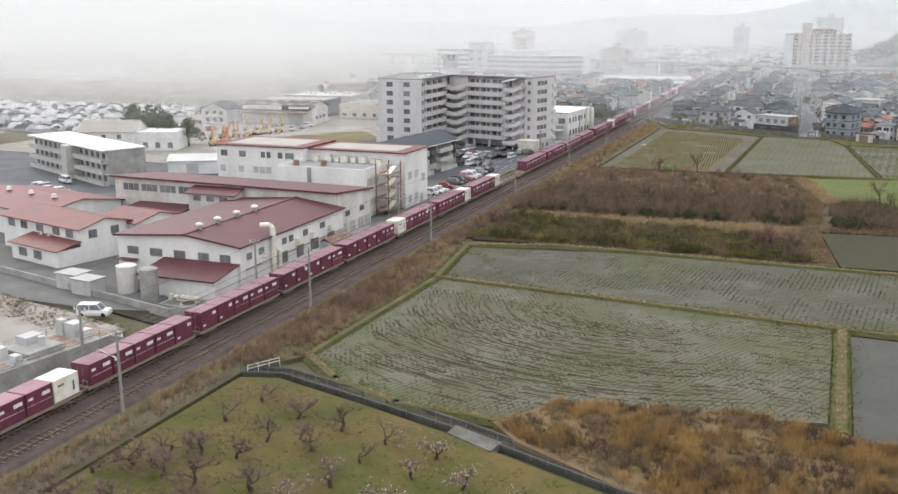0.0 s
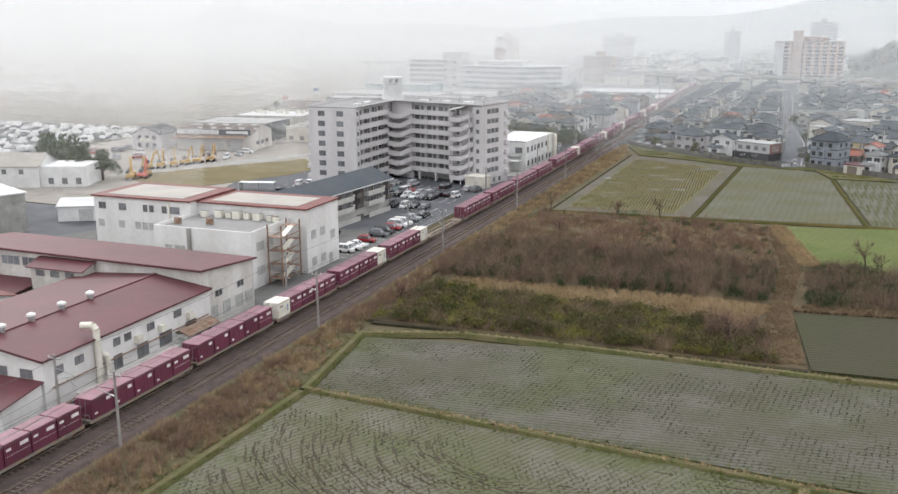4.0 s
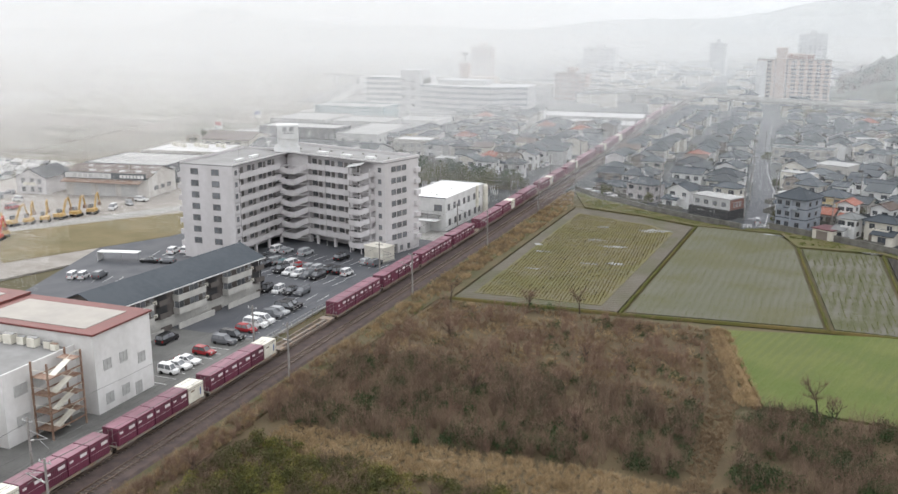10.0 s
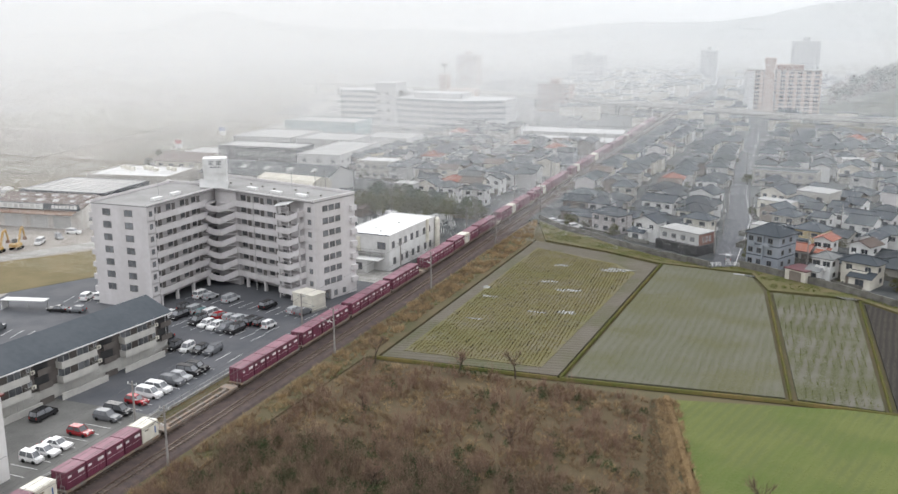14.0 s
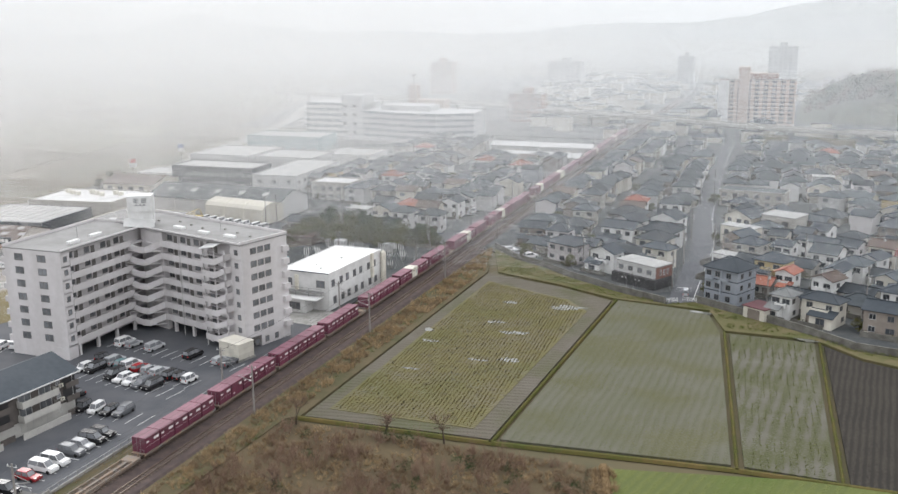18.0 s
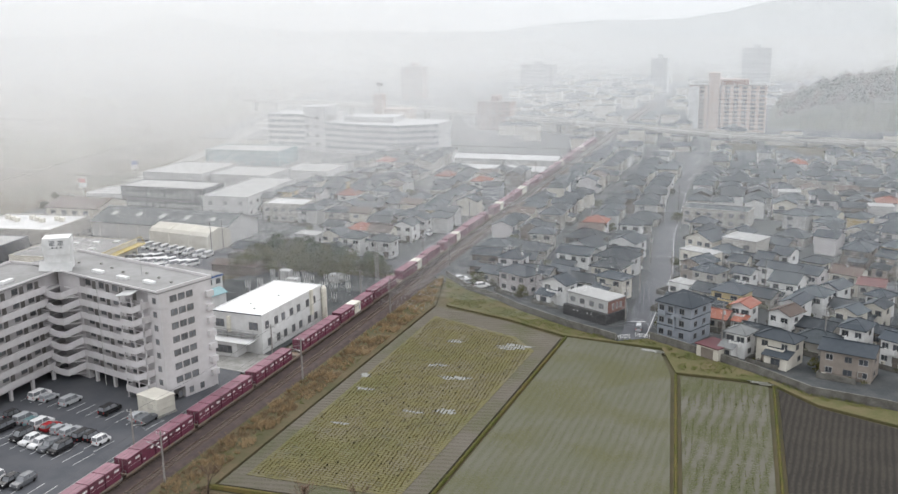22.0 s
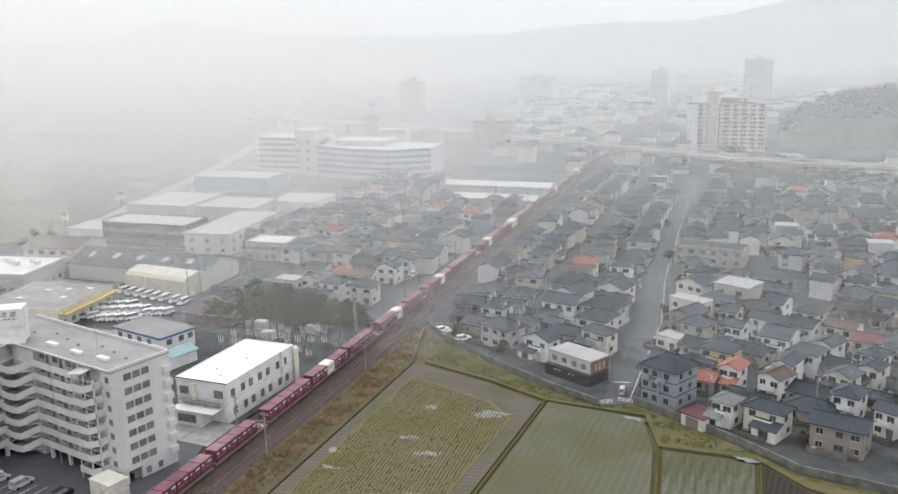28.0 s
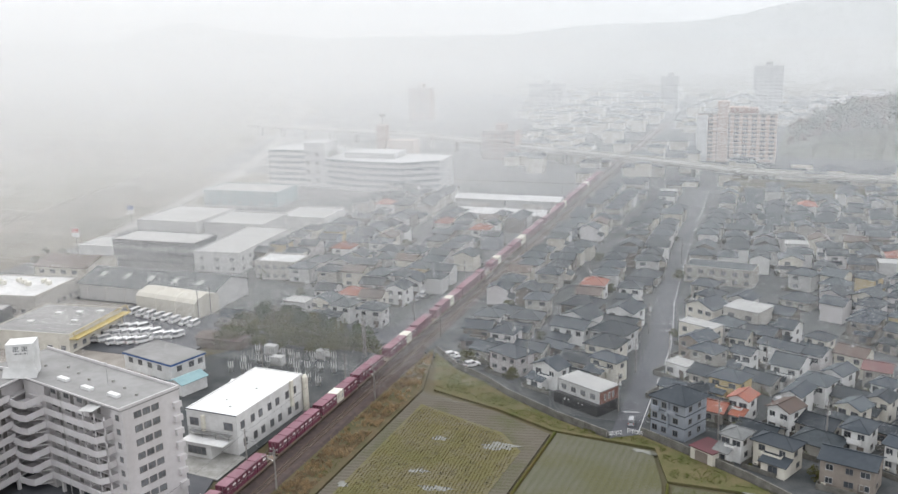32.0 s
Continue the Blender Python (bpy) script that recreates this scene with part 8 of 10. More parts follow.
# grey flats and white hall behind the factory
g3 = thing("grey_flats", (-118, 241, 0), -25, "grey three-storey flats with open galleries", "apartment building")
part("wall", Geo().box(-24, 24, -4.6, 5.4, -0.4, 8.8), M["lightgrey"], g3)
part("roof", Geo().box(-24.4, 24.4, -6.4, 5.8, 8.8, 9.1), M["white"], g3)
part("stair_block", Geo().box(3, 6.6, -8.2, -4.6, -0.4, 8.8), M["panel"], g3)
for f in range(3):
    z = 2.9 * f
    part("gallery", Geo().box(-24, 24, -6.3, -4.6, z - 0.15, z).box(-24, 24, -6.4, -6.3, z - 0.2, z + 1.0), M["panel"], g3)
    for i in range(14):
        if not 2 < -22.5 + i * 3.4 < 7:
            window(g3, -22.5 + i * 3.4, -4.6, z + 0.9, 1.4, 1.2, 0, "frame")
part("end_wall", Geo().box(24, 24.2, -4.6, 5.4, -0.4, 8.8), M["concrete"], g3)
for i in range(12):
    car(("kei", "minivan", "hatch")[i % 3], ("white", "silver", "white", "black")[i % 4], -112 + i * 2.6, 216 - i * 1.2 + (i % 2) * 0.3, 155, 0.06)
car("van", "white", -112, 226, 65, 0.06)
wh = thing("white_hall", (-146, 285, 0), 20, "white hall with a beige gable roof and flat wing", "hall")
part("wall", gable_wall(Geo(), -9, 9, -6, 6, -0.4, 6.2, 3.0, "x"), M["white"], wh)
part("roof", gable(Geo(), -9, 9, -6, 6, 6.2, 3.0, 0.5, 0.15, "x"), M["beigeroof"], wh)
part("wing", Geo().box(9, 22, -5, 7, -0.4, 6.0), M["white"], wh)
for x in (-6, -1, 4):
    window(wh, x, -6, 4.0, 1.2, 1.2)
for x in (12, 16, 20):
    window(wh, x, -5, 1.0, 1.4, 1.6)
ws = thing("white_roofed_shed", (-92, 254, 0), 28, "low white metal shed with a bright roof", "shed")
part("wall", gable_wall(Geo(), -6.5, 6.5, -5, 5, -0.4, 3.6, 1.2, "x"), M["white"], ws)
part("roof", gable(Geo(), -6.5, 6.5, -5, 5, 3.6, 1.2, 0.3, 0.12, "x"), M["whiteroof"], ws)
door(ws, 0, -5, 0, 3, 2.8)

# diggers in the hire yard
M["digger"] = surface("digger_yellow", (0.44, 0.28, 0.07), 0.55, (0.37, 0.23, 0.07), 1.5, 12, 0.5)
M["digger_red"] = surface("digger_red", (0.5, 0.08, 0.04), 0.55, (0.42, 0.07, 0.04), 1.5, 12, 0.5)


def digger(x, y, turn, paint, label):
    d = thing("excavator", (x, y, 0.05), turn, label, "excavator", "excavators in the hire yard")
    for s in (-1, 1):
        part("track", Geo().box(s * 1.1 - 0.25, s * 1.1 + 0.25, -1.7, 1.7, 0.05, 0.75, 0.12), M["tyre"], d)
    part("upper_body", Geo().box(-1.25, 1.25, -1.9, 0.9, 0.85, 1.7, 0.08), M[paint], d)
    part("cab", Geo().box(-1.2, -0.2, -0.2, 1.1, 1.7, 2.8, 0.08), M["glass"], d)
    part("boom", Geo().bar((0.3, 0.8, 1.4), (0.3, 2.4, 5.0), 0.4, 0.5).bar((0.3, 2.4, 5.0), (0.3, 3.6, 5.6), 0.36, 0.45), M[paint], d)
    part("stick", Geo().bar((0.3, 3.6, 5.6), (0.3, 4.4, 2.6), 0.3, 0.36), M[paint], d)
    part("bucket", Geo().box(-0.2, 0.8, 3.8, 4.7, 1.7, 2.6, 0.15), M["rusty"], d)


for i, (x, y) in enumerate([(-120.4, 303), (-123, 307), (-120, 310), (-118, 306), (-126, 325), (-124, 329), (-122.6, 333.4), (-121, 338), (-119.4, 343), (-128, 321)]):
    digger(x, y, 40 + 13 * (i % 3) - 6 * i, "digger_red" if i in (3,) else "digger", "red excavator with raised boom" if i == 3 else "yellow excavator with raised boom in a row")
for i, (x, y) in enumerate([(-160, 337), (-154, 337), (-155, 350), (-167, 358), (-171, 344), (-118, 350), (-117.6, 357), (-118.6, 364), (-165, 351), (-147, 340)]):
    car(("van", "minivan", "kei", "suv")[i % 4], ("white", "silver", "white", "grey", "red")[i % 5], x, y, 20 + 37 * i, 0.05)
fr = random.Random(9)
lots = {"white": Geo(), "lightgrey": Geo(), "slate": Geo()}
for row in range(15):
    for col in range(48):
        x, y = -338 + 3.1 * col + fr.uniform(-0.3, 0.3), 320 + 6.6 * row + 0.06 * col + fr.uniform(-0.4, 0.4)
        if fr.random() < 0.62 and x < -188:
            lots[fr.choice(("white", "white", "lightgrey", "slate"))].box(x - 0.85, x + 0.85, y - 2.1, y + 2.1, 0.1, 0.85, 0.08).box(x - 0.75, x + 0.75, y - 1.4, y + 0.9, 0.85, 1.4, 0.2)
for key, label in (("white", "rows of white parked cars far across the lot"), ("lightgrey", "silver parked cars far across the lot"), ("slate", "dark parked cars far across the lot")):
    solid("distant_cars", lots[key], M[key], label, "cars", kind="stuff")

# ---- the far town ----
hosp = thing("hospital", (0, 0, 0), 0, "long white hospital of many storeys in the haze", "hospital")
M["hosp"] = surface("hospital_wall", (0.5, 0.505, 0.515), 0.8, (0.44, 0.445, 0.455), 6, 8, 0.5)
M["hospglass"] = surface("hospital_glass_band", (0.16, 0.19, 0.22), 0.3, (0.2, 0.23, 0.26), 3, 8, 0.5)
part("wing", Geo().box(-188, -150, 668, 690, -0.4, 20), M["hosp"], hosp)
part("stair_tower", Geo().box(-163, -150, 664, 680, -0.4, 25), M["hosp"], hosp)
part("wing", Geo().prism([(-150, 664), (-126, 658), (-102, 656), (-84, 668), (-84, 688), (-150, 690)], -0.4, 16.5), M["hosp"], hosp)
part("roof_storey", Geo().box(-140, -110, 668, 684, 16.5, 19.5), M["hosp"], hosp)
for f in range(6):
    z = 2 + 3.2 * f
    part("balcony_band", Geo().box(-188.3, -164, 667.2, 668, z - 0.6, z + 0.5), M["white"], hosp)
    part("window_band", Geo().box(-187.8, -164, 667.7, 668.05, z + 0.6, z + 2.2), M["hospglass"], hosp)
    if f < 5:
        for a, b in (((-149.5, 663.8), (-126, 657.9)), ((-126, 657.9), (-102, 655.9)), ((-102, 655.9), (-84, 667.8))):
            part("window_band", Geo().bar((*a, z + 0.9), (*b, z + 0.9), 0.3, 1.5), M["hospglass"], hosp)
for i in range(8):
    window(hosp, -161 + (i % 2) * 6, 664, 3 + 5 * (i // 2), 2.2, 1.6)
M["brick"] = surface("red_brown_tile", (0.33, 0.22, 0.18), 0.85, (0.28, 0.18, 0.15), 3, 12, 0.5)
M["pink"] = surface("pinkish_render", (0.54, 0.44, 0.39), 0.85, (0.47, 0.38, 0.335), 4, 12, 0.5)


def tower_block(name, x0, x1, y0, y1, h, wall, label, floors, bays, turn=0):
    t = thing(name, ((x0 + x1) / 2, (y0 + y1) / 2, 0), turn, label, "apartment building")
    hx, hy = (x1 - x0) / 2, (y1 - y0) / 2
    part("wall", Geo().box(-hx, hx, -hy, hy, -0.4, h), M[wall], t)
    part("roof", Geo().box(-hx, hx, -hy, hy, h, h + 0.5), M["flatroof"], t)
    for f in range(floors):
        z = 1.0 + f * (h - 1) / floors
        part("balcony", Geo().box(-hx, hx, -hy - 1.1, -hy, z - 0.3, z + 0.7), M[wall if wall in ("brick", "pink") else "lightgrey"], t)
        for b in range(bays):
            x = -hx + (b + 0.5) * 2 * hx / bays
            part("window", Geo().box(x - hx / bays * 0.6, x + hx / bays * 0.6, -hy - 0.06, -hy + 0.02, z + 0.7, z + 2.1), M["glass"], t)
    part("lift_house", Geo().box(-hx * 0.25, hx * 0.25, -hy * 0.6, hy * 0.6, h + 0.5, h + 4), M[wall], t)
    return t


pink = tower_block("pink_apartment_tower", 35, 81, 800, 814, 28.5, "pink", "pinkish eleven-storey apartment tower in the haze", 11, 9)
part("stair_tower", Geo().box(-11, -5, -9, -3, 0, 33.5).box(-11.4, -4.6, -9.4, -2.6, 33.5, 36.5), M["pink"], pink)
part("penthouse", Geo().box(-4, 12, -5, 5, 29, 32), M["brick"], pink)
part("end_bay", Geo().box(-23.2, -17, -8.2, -7, 0, 28), M["white"], pink)
tower_block("brick_tower", -98, -76, 782, 796, 18, "brick", "red-brown tower block in the haze", 6, 5)
tower_block("distant_tower", 51, 76, 1100, 1116, 40, "lightgrey", "pale tower block far off in the haze", 13, 6)
tower_block("distant_tower", -30, -15, 1100, 1114, 31, "lightgrey", "slim grey tower far off in the haze", 10, 4)
tower_block("distant_tower", -150, -118, 1080, 1096, 26, "lightgrey", "grey block far off in the haze", 8, 6)
tower_block("distant_tower", -240, -220, 1000, 1014, 28, "brick", "brown block far off in the haze", 8, 4)
tank = thing("water_tower", (-150, 742, 0), 0, "slim tower with a mast over the roofs", "tower")
part("shaft", Geo().box(-3, 3, -3, 3, -0.4, 26), M["brick"], tank)
part("head", Geo().tube((0, 0, 26), (0, 0, 31), 0.5, n=8).box(-2.2, 2.2, -0.4, 0.4, 31, 33), M["steel"], tank)
part("block", Geo().box(4, 22, -4, 6, -0.4, 17), M["pink"], tank)

# long white sheds beside the line
for x0, x1, y0, y1, h in ((-61, -36, 628, 640, 4.6), (-35, -9, 628, 640, 4.6), (-50, -29, 598, 610, 4.0), (-28.4, -8.6, 598, 610, 4.0)):
    s = thing("long_shed", ((x0 + x1) / 2, (y0 + y1) / 2, 0), 0, "long white-roofed shed beside the railway", "shed", "sheds by the railway")
    hx, hy = (x1 - x0) / 2, (y1 - y0) / 2
    part("wall", gable_wall(Geo(), -hx, hx, -hy, hy, -0.4, h, 1.4, "x"), M["lightgrey"], s)
    part("roof", gable(Geo(), -hx, hx, -hy, hy, h, 1.4, 0.4, 0.14, "x"), M["whiteroof"], s)
    part("door", Geo().box(-hx * 0.4, hx * 0.4, -hy - 0.05, -hy, 0, 3), M["stained"], s)

# elevated road
VIA = [(-330, 880), (-160, 832), (-74, 787), (10, 747), (68, 713), (132, 700), (210, 694), (330, 700)]
via = thing("elevated_road", (0, 0, 0), 0, "pale concrete elevated road on piers", "viaduct")
for a, b in zip(VIA, VIA[1:]):
    part("deck", Geo().bar((*a, 7.6), (*b, 7.6), 11, 1.2), M["concrete"], via)
    d = Vector((b[0] - a[0], b[1] - a[1])).normalized()
    n = Vector((-d.y, d.x)) * 5.4
    for s in (-1, 1):
        part("parapet", Geo().bar((a[0] + n.x * s, a[1] + n.y * s, 8.7), (b[0] + n.x * s, b[1] + n.y * s, 8.7), 0.25, 1.1), M["panel"], via)
    L = math.dist(a, b)
    for k in range(int(L / 26)):
        x, y = a[0] + d.x * 26 * (k + 0.4), a[1] + d.y * 26 * (k + 0.4)
        part("pier", Geo().box(x - 1, x + 1, y - 3, y + 3, -0.4, 7), M["concrete"], via)
levee("approach_bank", [(68, 705), (140, 690), (230, 684), (330, 690)], 22, 5.0, "bankgrass", "grassy bank of the road's approach")

# roofs of the town beyond, joined because they are too far to tell apart
r = random.Random(21)
walls, roofs = Geo(), Geo()
for i in range(900):
    x, y = r.uniform(-260, 330), r.uniform(708, 1250)
    if abs(x - railx(y)) < 9 or y < 720 + max(0, -x) * 0.5 and y > 640 and x < -60:
        continue
    if x < -60 - (y - 700) * 0.25 or (x > 70 and 760 < y < 990):
        continue
    w, d, h = r.uniform(7, 13), r.uniform(7, 11), r.choice((3.2, 5.8, 5.8, 6.2, 8.5))
    walls.box(x - w / 2, x + w / 2, y - d / 2, y + d / 2, -0.4, h)
    if h < 8:
        hip(roofs, x - w / 2, x + w / 2, y - d / 2, y + d / 2, h, 1.9, 0.5)
    else:
        roofs.box(x - w / 2, x + w / 2, y - d / 2, y + d / 2, h, h + 0.3)
solid("distant_houses", walls, M["cream"], "cream walls of the town beyond the elevated road", "houses", kind="stuff")
solid("distant_roofs", roofs, M["slate"], "dark roofs of the town beyond the elevated road", "roofs", kind="stuff")
slab("far_town_ground", [(-260, 705), (330, 705), (420, 1260), (-420, 1260)], -0.42, -0.1, "yard", "grey ground of the far town", "ground")
FAR_ROAD = [(-164, 415), (-171, 452), (-180, 490), (-190, 537), (-206, 604), (-225, 682), (-257, 777), (-312, 905), (-368, 1030), (-400, 1100), (-476, 1195), (-655, 1396)]
for (ax, ay), (bx, by) in zip(FAR_ROAD, FAR_ROAD[1:]):
    slab("far_road", [(ax - 4, ay), (ax + 4, ay), (bx + 4, by), (bx - 4, by)], -0.42, -0.05 + 0.001 * (ay % 7), "concrete", "pale country road curving over the plain", "road")

# plain of fields far to the left: big plots divided by paths
shades = ["ground", "ground", "bankgrass", "field", "ground", "stubble"]
fr = random.Random(12)
for i in range(9):
    for j in range(8):
        x1 = -215 - i * 150 - j * 26
        y0 = 300 + j * 135
        setting("far_field", Geo().prism([(x1 - 146, y0 + 20), (x1, y0), (x1 - 24, y0 + 128), (x1 - 170, y0 + 148)], -0.44, -0.3), M[fr.choice(shades)], "wide flat winter field on the hazy plain", "field")

# hills
def ridge(name, x0, x1, y, base, peaks, seed, mat, label, depth=260):
    """A wooded hill: humps along a line, uneven at the crest."""
    r = random.Random(seed)
    n, m = 70, 9
    g = Geo()
    grid = []
    for j in range(m):
        row = []
        for i in range(n):
            f = i / (n - 1)
            x = x0 + (x1 - x0) * f
            z = sum(h * math.exp(-((f - c) / w) ** 2) for c, h, w in peaks)
            z *= math.sin(math.pi * j / (m - 1)) ** 0.7 if 0 < j < m - 1 else 0
            z += (r.uniform(-0.5, 1) * 0.05 * z if z > 1 else 0)
            row.append((x, y + depth * (j / (m - 1) - 0.5) + r.uniform(-4, 4), base + z))
        grid.append(row)
    for j in range(m - 1):
        for i in range(n - 1):
            g.face(grid[j][i], grid[j][i + 1], grid[j + 1][i + 1], grid[j + 1][i])
    ob = setting(name, g, M[mat], label, "hill")
    return ob


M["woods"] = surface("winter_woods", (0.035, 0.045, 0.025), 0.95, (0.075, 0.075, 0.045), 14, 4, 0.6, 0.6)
# woods of the far ridges: distance haze is put into this paler, bluer colour
M["haze_woods"] = surface("haze_tinted_woods", (0.06, 0.075, 0.06), 0.95, (0.09, 0.10, 0.08), 60, 1, 0.6)
ridge("hill_wooded", 82, 420, 905, -1, [(0.12, 15, 0.09), (0.3, 26, 0.14), (0.55, 34, 0.2), (0.85, 40, 0.25)], 2, "woods", "dark wooded hill behind the town", 170)
ridge("hill_left", -2900, -900, 3100, -2, [(0.46, 78, 0.09), (0.6, 40, 0.12), (0.25, 22, 0.12), (0.85, 30, 0.16)], 3, "haze_woods", "distant hill over the plain, paled by haze in its colour", 500)
ridge("hill_far", -1000, 1900, 3500, -2, [(0.15, 45, 0.12), (0.4, 80, 0.14), (0.62, 150, 0.2), (0.9, 210, 0.2)], 4, "haze_woods", "distant mountains in the mist, haze also in their pale colour", 700)

# ---- vegetation ----
def fan(name, base, tip, width, material, rng):
    """One mesh of thin blades, each from its base to its tip."""
    k = len(base)
    a = rng.uniform(0, math.tau, k)
    side = np.stack([np.cos(a), np.sin(a), np.zeros(k)], 1) * (np.asarray(width).reshape(-1, 1) * 0.5)
    return triangles(name, np.stack([base - side, base + side, tip], 1), material)


def triangles(name, tri, material):
    """A mesh from an array of loose triangles."""
    k = len(tri)
    me = bpy.data.meshes.new(name)
    me.vertices.add(3 * k)
    me.vertices.foreach_set("co", np.ascontiguousarray(tri, dtype=np.float32).ravel())
    me.loops.add(3 * k)
    me.loops.foreach_set("vertex_index", np.arange(3 * k, dtype=np.int32))
    me.polygons.add(k)
    me.polygons.foreach_set("loop_start", np.arange(0, 3 * k, 3, dtype=np.int32))
    me.update(calc_edges=True)
    me.materials.append(material)
    return me


def stuff(name, me, label, category):
    return tagged(new(name, me), label, category, kind="stuff")


def inside(pts, ring):
    x, y = pts[:, 0], pts[:, 1]
    ok = np.zeros(len(pts), bool)
    for (ax, ay), (bx, by) in zip(ring, ring[1:] + ring[:1]):
        if ay != by:
            ok ^= ((ay > y) != (by > y)) & (x < (bx - ax) * (y - ay) / (by - ay) + ax)
    return ok


def lumps(x, y, size, seed):
    """Smooth uneven field between 0 and 1."""
    r = random.Random(seed)
    v = np.zeros(len(x))
    for i in range(7):
        a, f = r.random() * math.tau, (0.6 + 0.35 * i) / size
        v += np.sin(math.tau * f * (x * math.cos(a) + y * math.sin(a)) + r.random() * 6.3) / (1 + 0.3 * i)
    return 1 / (1 + np.exp(-1.3 * v))


def strew(ring, density, rng, patch=0.0, seed=1, cut=0.5):
    xs, ys = [p[0] for p in ring], [p[1] for p in ring]
    k = int((max(xs) - min(xs)) * (max(ys) - min(ys)) * density)
    p = np.stack([rng.uniform(min(xs), max(xs), k), rng.uniform(min(ys), max(ys), k)], 1)
    p = p[inside(p, ring)]
    if patch:
        p = p[lumps(p[:, 0], p[:, 1], patch, seed) > cut * rng.uniform(0.7, 1.3, len(p))]
    return p


def grass(name, at, z, blades, height, spread, width, material, rng, label, category="grass", swell=0.35, vary=0.0):
    """Tufts: blades leaning out of each root."""
    p = np.repeat(at, blades, 0)
    size = np.repeat(rng.uniform(1 - swell, 1 + swell, len(at)), blades)
    k = len(p)
    if vary:
        size *= 1 - vary + 2 * vary * lumps(p[:, 0], p[:, 1], 4.0, 15)
    base = np.concatenate([p + rng.normal(0, spread * 0.35, (k, 2)), np.full((k, 1), z)], 1)
    h = height * size * rng.uniform(0.5, 1.1, k)
    tip = base + np.stack([rng.normal(0, spread, k) * size, rng.normal(0, spread, k) * size, h], 1)
    return stuff(name, fan(name, base, tip, width * rng.uniform(0.6, 1.4, k), material, rng), label, category)


def twiggy(at, z, stems, twigs, height, spread, width, rng, swell=0.35):
    """Bare shrubs: stems out of each root and twigs off each stem."""
    p = np.repeat(at, stems, 0)
    size = np.repeat(rng.uniform(1 - swell, 1 + swell, len(at)), stems)
    k = len(p)
    base = np.concatenate([p + rng.normal(0, 0.12, (k, 2)), np.full((k, 1), z)], 1)
    reach = np.stack([rng.normal(0, spread, k), rng.normal(0, spread, k), height * rng.uniform(0.55, 1.05, k)], 1) * size[:, None]
    f = rng.uniform(0.25, 0.95, (k, twigs, 1))
    tb = (base[:, None] + reach[:, None] * f).reshape(-1, 3)
    out = rng.normal(0, 1, (k, twigs, 3)) * np.array([0.24, 0.24, 0.14]) + np.array([0, 0, 0.26])
    tt = tb + (out * (0.35 + 0.22 * height) * size[:, None, None] * (1.25 - 0.5 * f)).reshape(-1, 3)
    return np.concatenate([base, tb]), np.concatenate([base + reach, tt]), np.concatenate([np.full(k, width), np.full(len(tb), width * 0.6)]) 


def thicket(name, at, z, stems, twigs, height, spread, width, material, rng, label, category="shrubs"):
    b, t, w = twiggy(at, z, stems, twigs, height, spread, width, rng)
    return stuff(name, fan(name, b, t, w, material, rng), label, category)


def leaf_cloud(at, z, leaves, radius, height, size, rng, swell=0.4):
    """Leaves on uneven domes that stand at each root."""
    k = len(at)
    big = rng.uniform(1 - swell, 1 + swell, k)
    d = rng.normal(0, 1, (k, leaves, 3))
    d /= np.linalg.norm(d, axis=2, keepdims=True)
    d[:, :, 2] = np.abs(d[:, :, 2]) * 1.3 - 0.3
    ph = rng.uniform(0, 6.3, (k, 1))
    a = np.arctan2(d[:, :, 1], d[:, :, 0])
    bulge = 1 + 0.22 * np.sin(3 * a + ph) + 0.16 * np.sin(5 * a - 2 * ph + 4 * d[:, :, 2])
    far = (rng.uniform(0, 1, (k, leaves)) ** 0.35 * bulge)[:, :, None]
    c = d * far * np.array([radius, radius, height * 0.55]) * big[:, None, None]
    c[:, :, 2] += height * 0.42 * big[:, None]
    c[:, :, :2] += at[:, None, :]
    c[:, :, 2] = np.maximum(c[:, :, 2], 0.05) + z
    c = c.reshape(-1, 3)
    return leaf_faces(c, size, rng)


def leaf_faces(c, size, rng):
    u, v = rng.normal(0, 1, c.shape), rng.normal(0, 1, c.shape)
    u /= np.linalg.norm(u, axis=1, keepdims=True)
    v -= u * (u * v).sum(1, keepdims=True)
    v /= np.linalg.norm(v, axis=1, keepdims=True)
    s = (size * rng.uniform(0.6, 1.4, len(c)))[:, None]
    return np.stack([c - u * s - v * s * 0.5, c + u * s - v * s * 0.5, c + v * s], 1)


M["plum_twig"] = foliage("plum_twigs", [(0.07, 0.045, 0.036), (0.125, 0.086, 0.072), (0.20, 0.145, 0.125)])
M["dark_twig"] = foliage("dark_twigs", [(0.04, 0.028, 0.02), (0.075, 0.05, 0.034), (0.115, 0.08, 0.052)])
rng = np.random.default_rng(11)
KNOLL = [(41.6, 121), (46, 128.6), (64.5, 132.6), (74.2, 130.8), (96, 121.6), (104, 99), (57.8, 111.6), (45, 118)]
grass("tall_dead_grass", strew(KNOLL, 4.6, rng, 9, 5, 0.5), 0.3, 28, 1.0, 0.3, 0.042, M["gold_blade"], rng, "tall straw-coloured dead grass bent by the wind", vary=0.55)
grass("rusty_grass", strew(KNOLL, 5.0, rng, 7, 9, 0.3), 0.3, 22, 0.72, 0.3, 0.042, M["rust_blade"], rng, "rust-brown dead grass in dense clumps", vary=0.5)
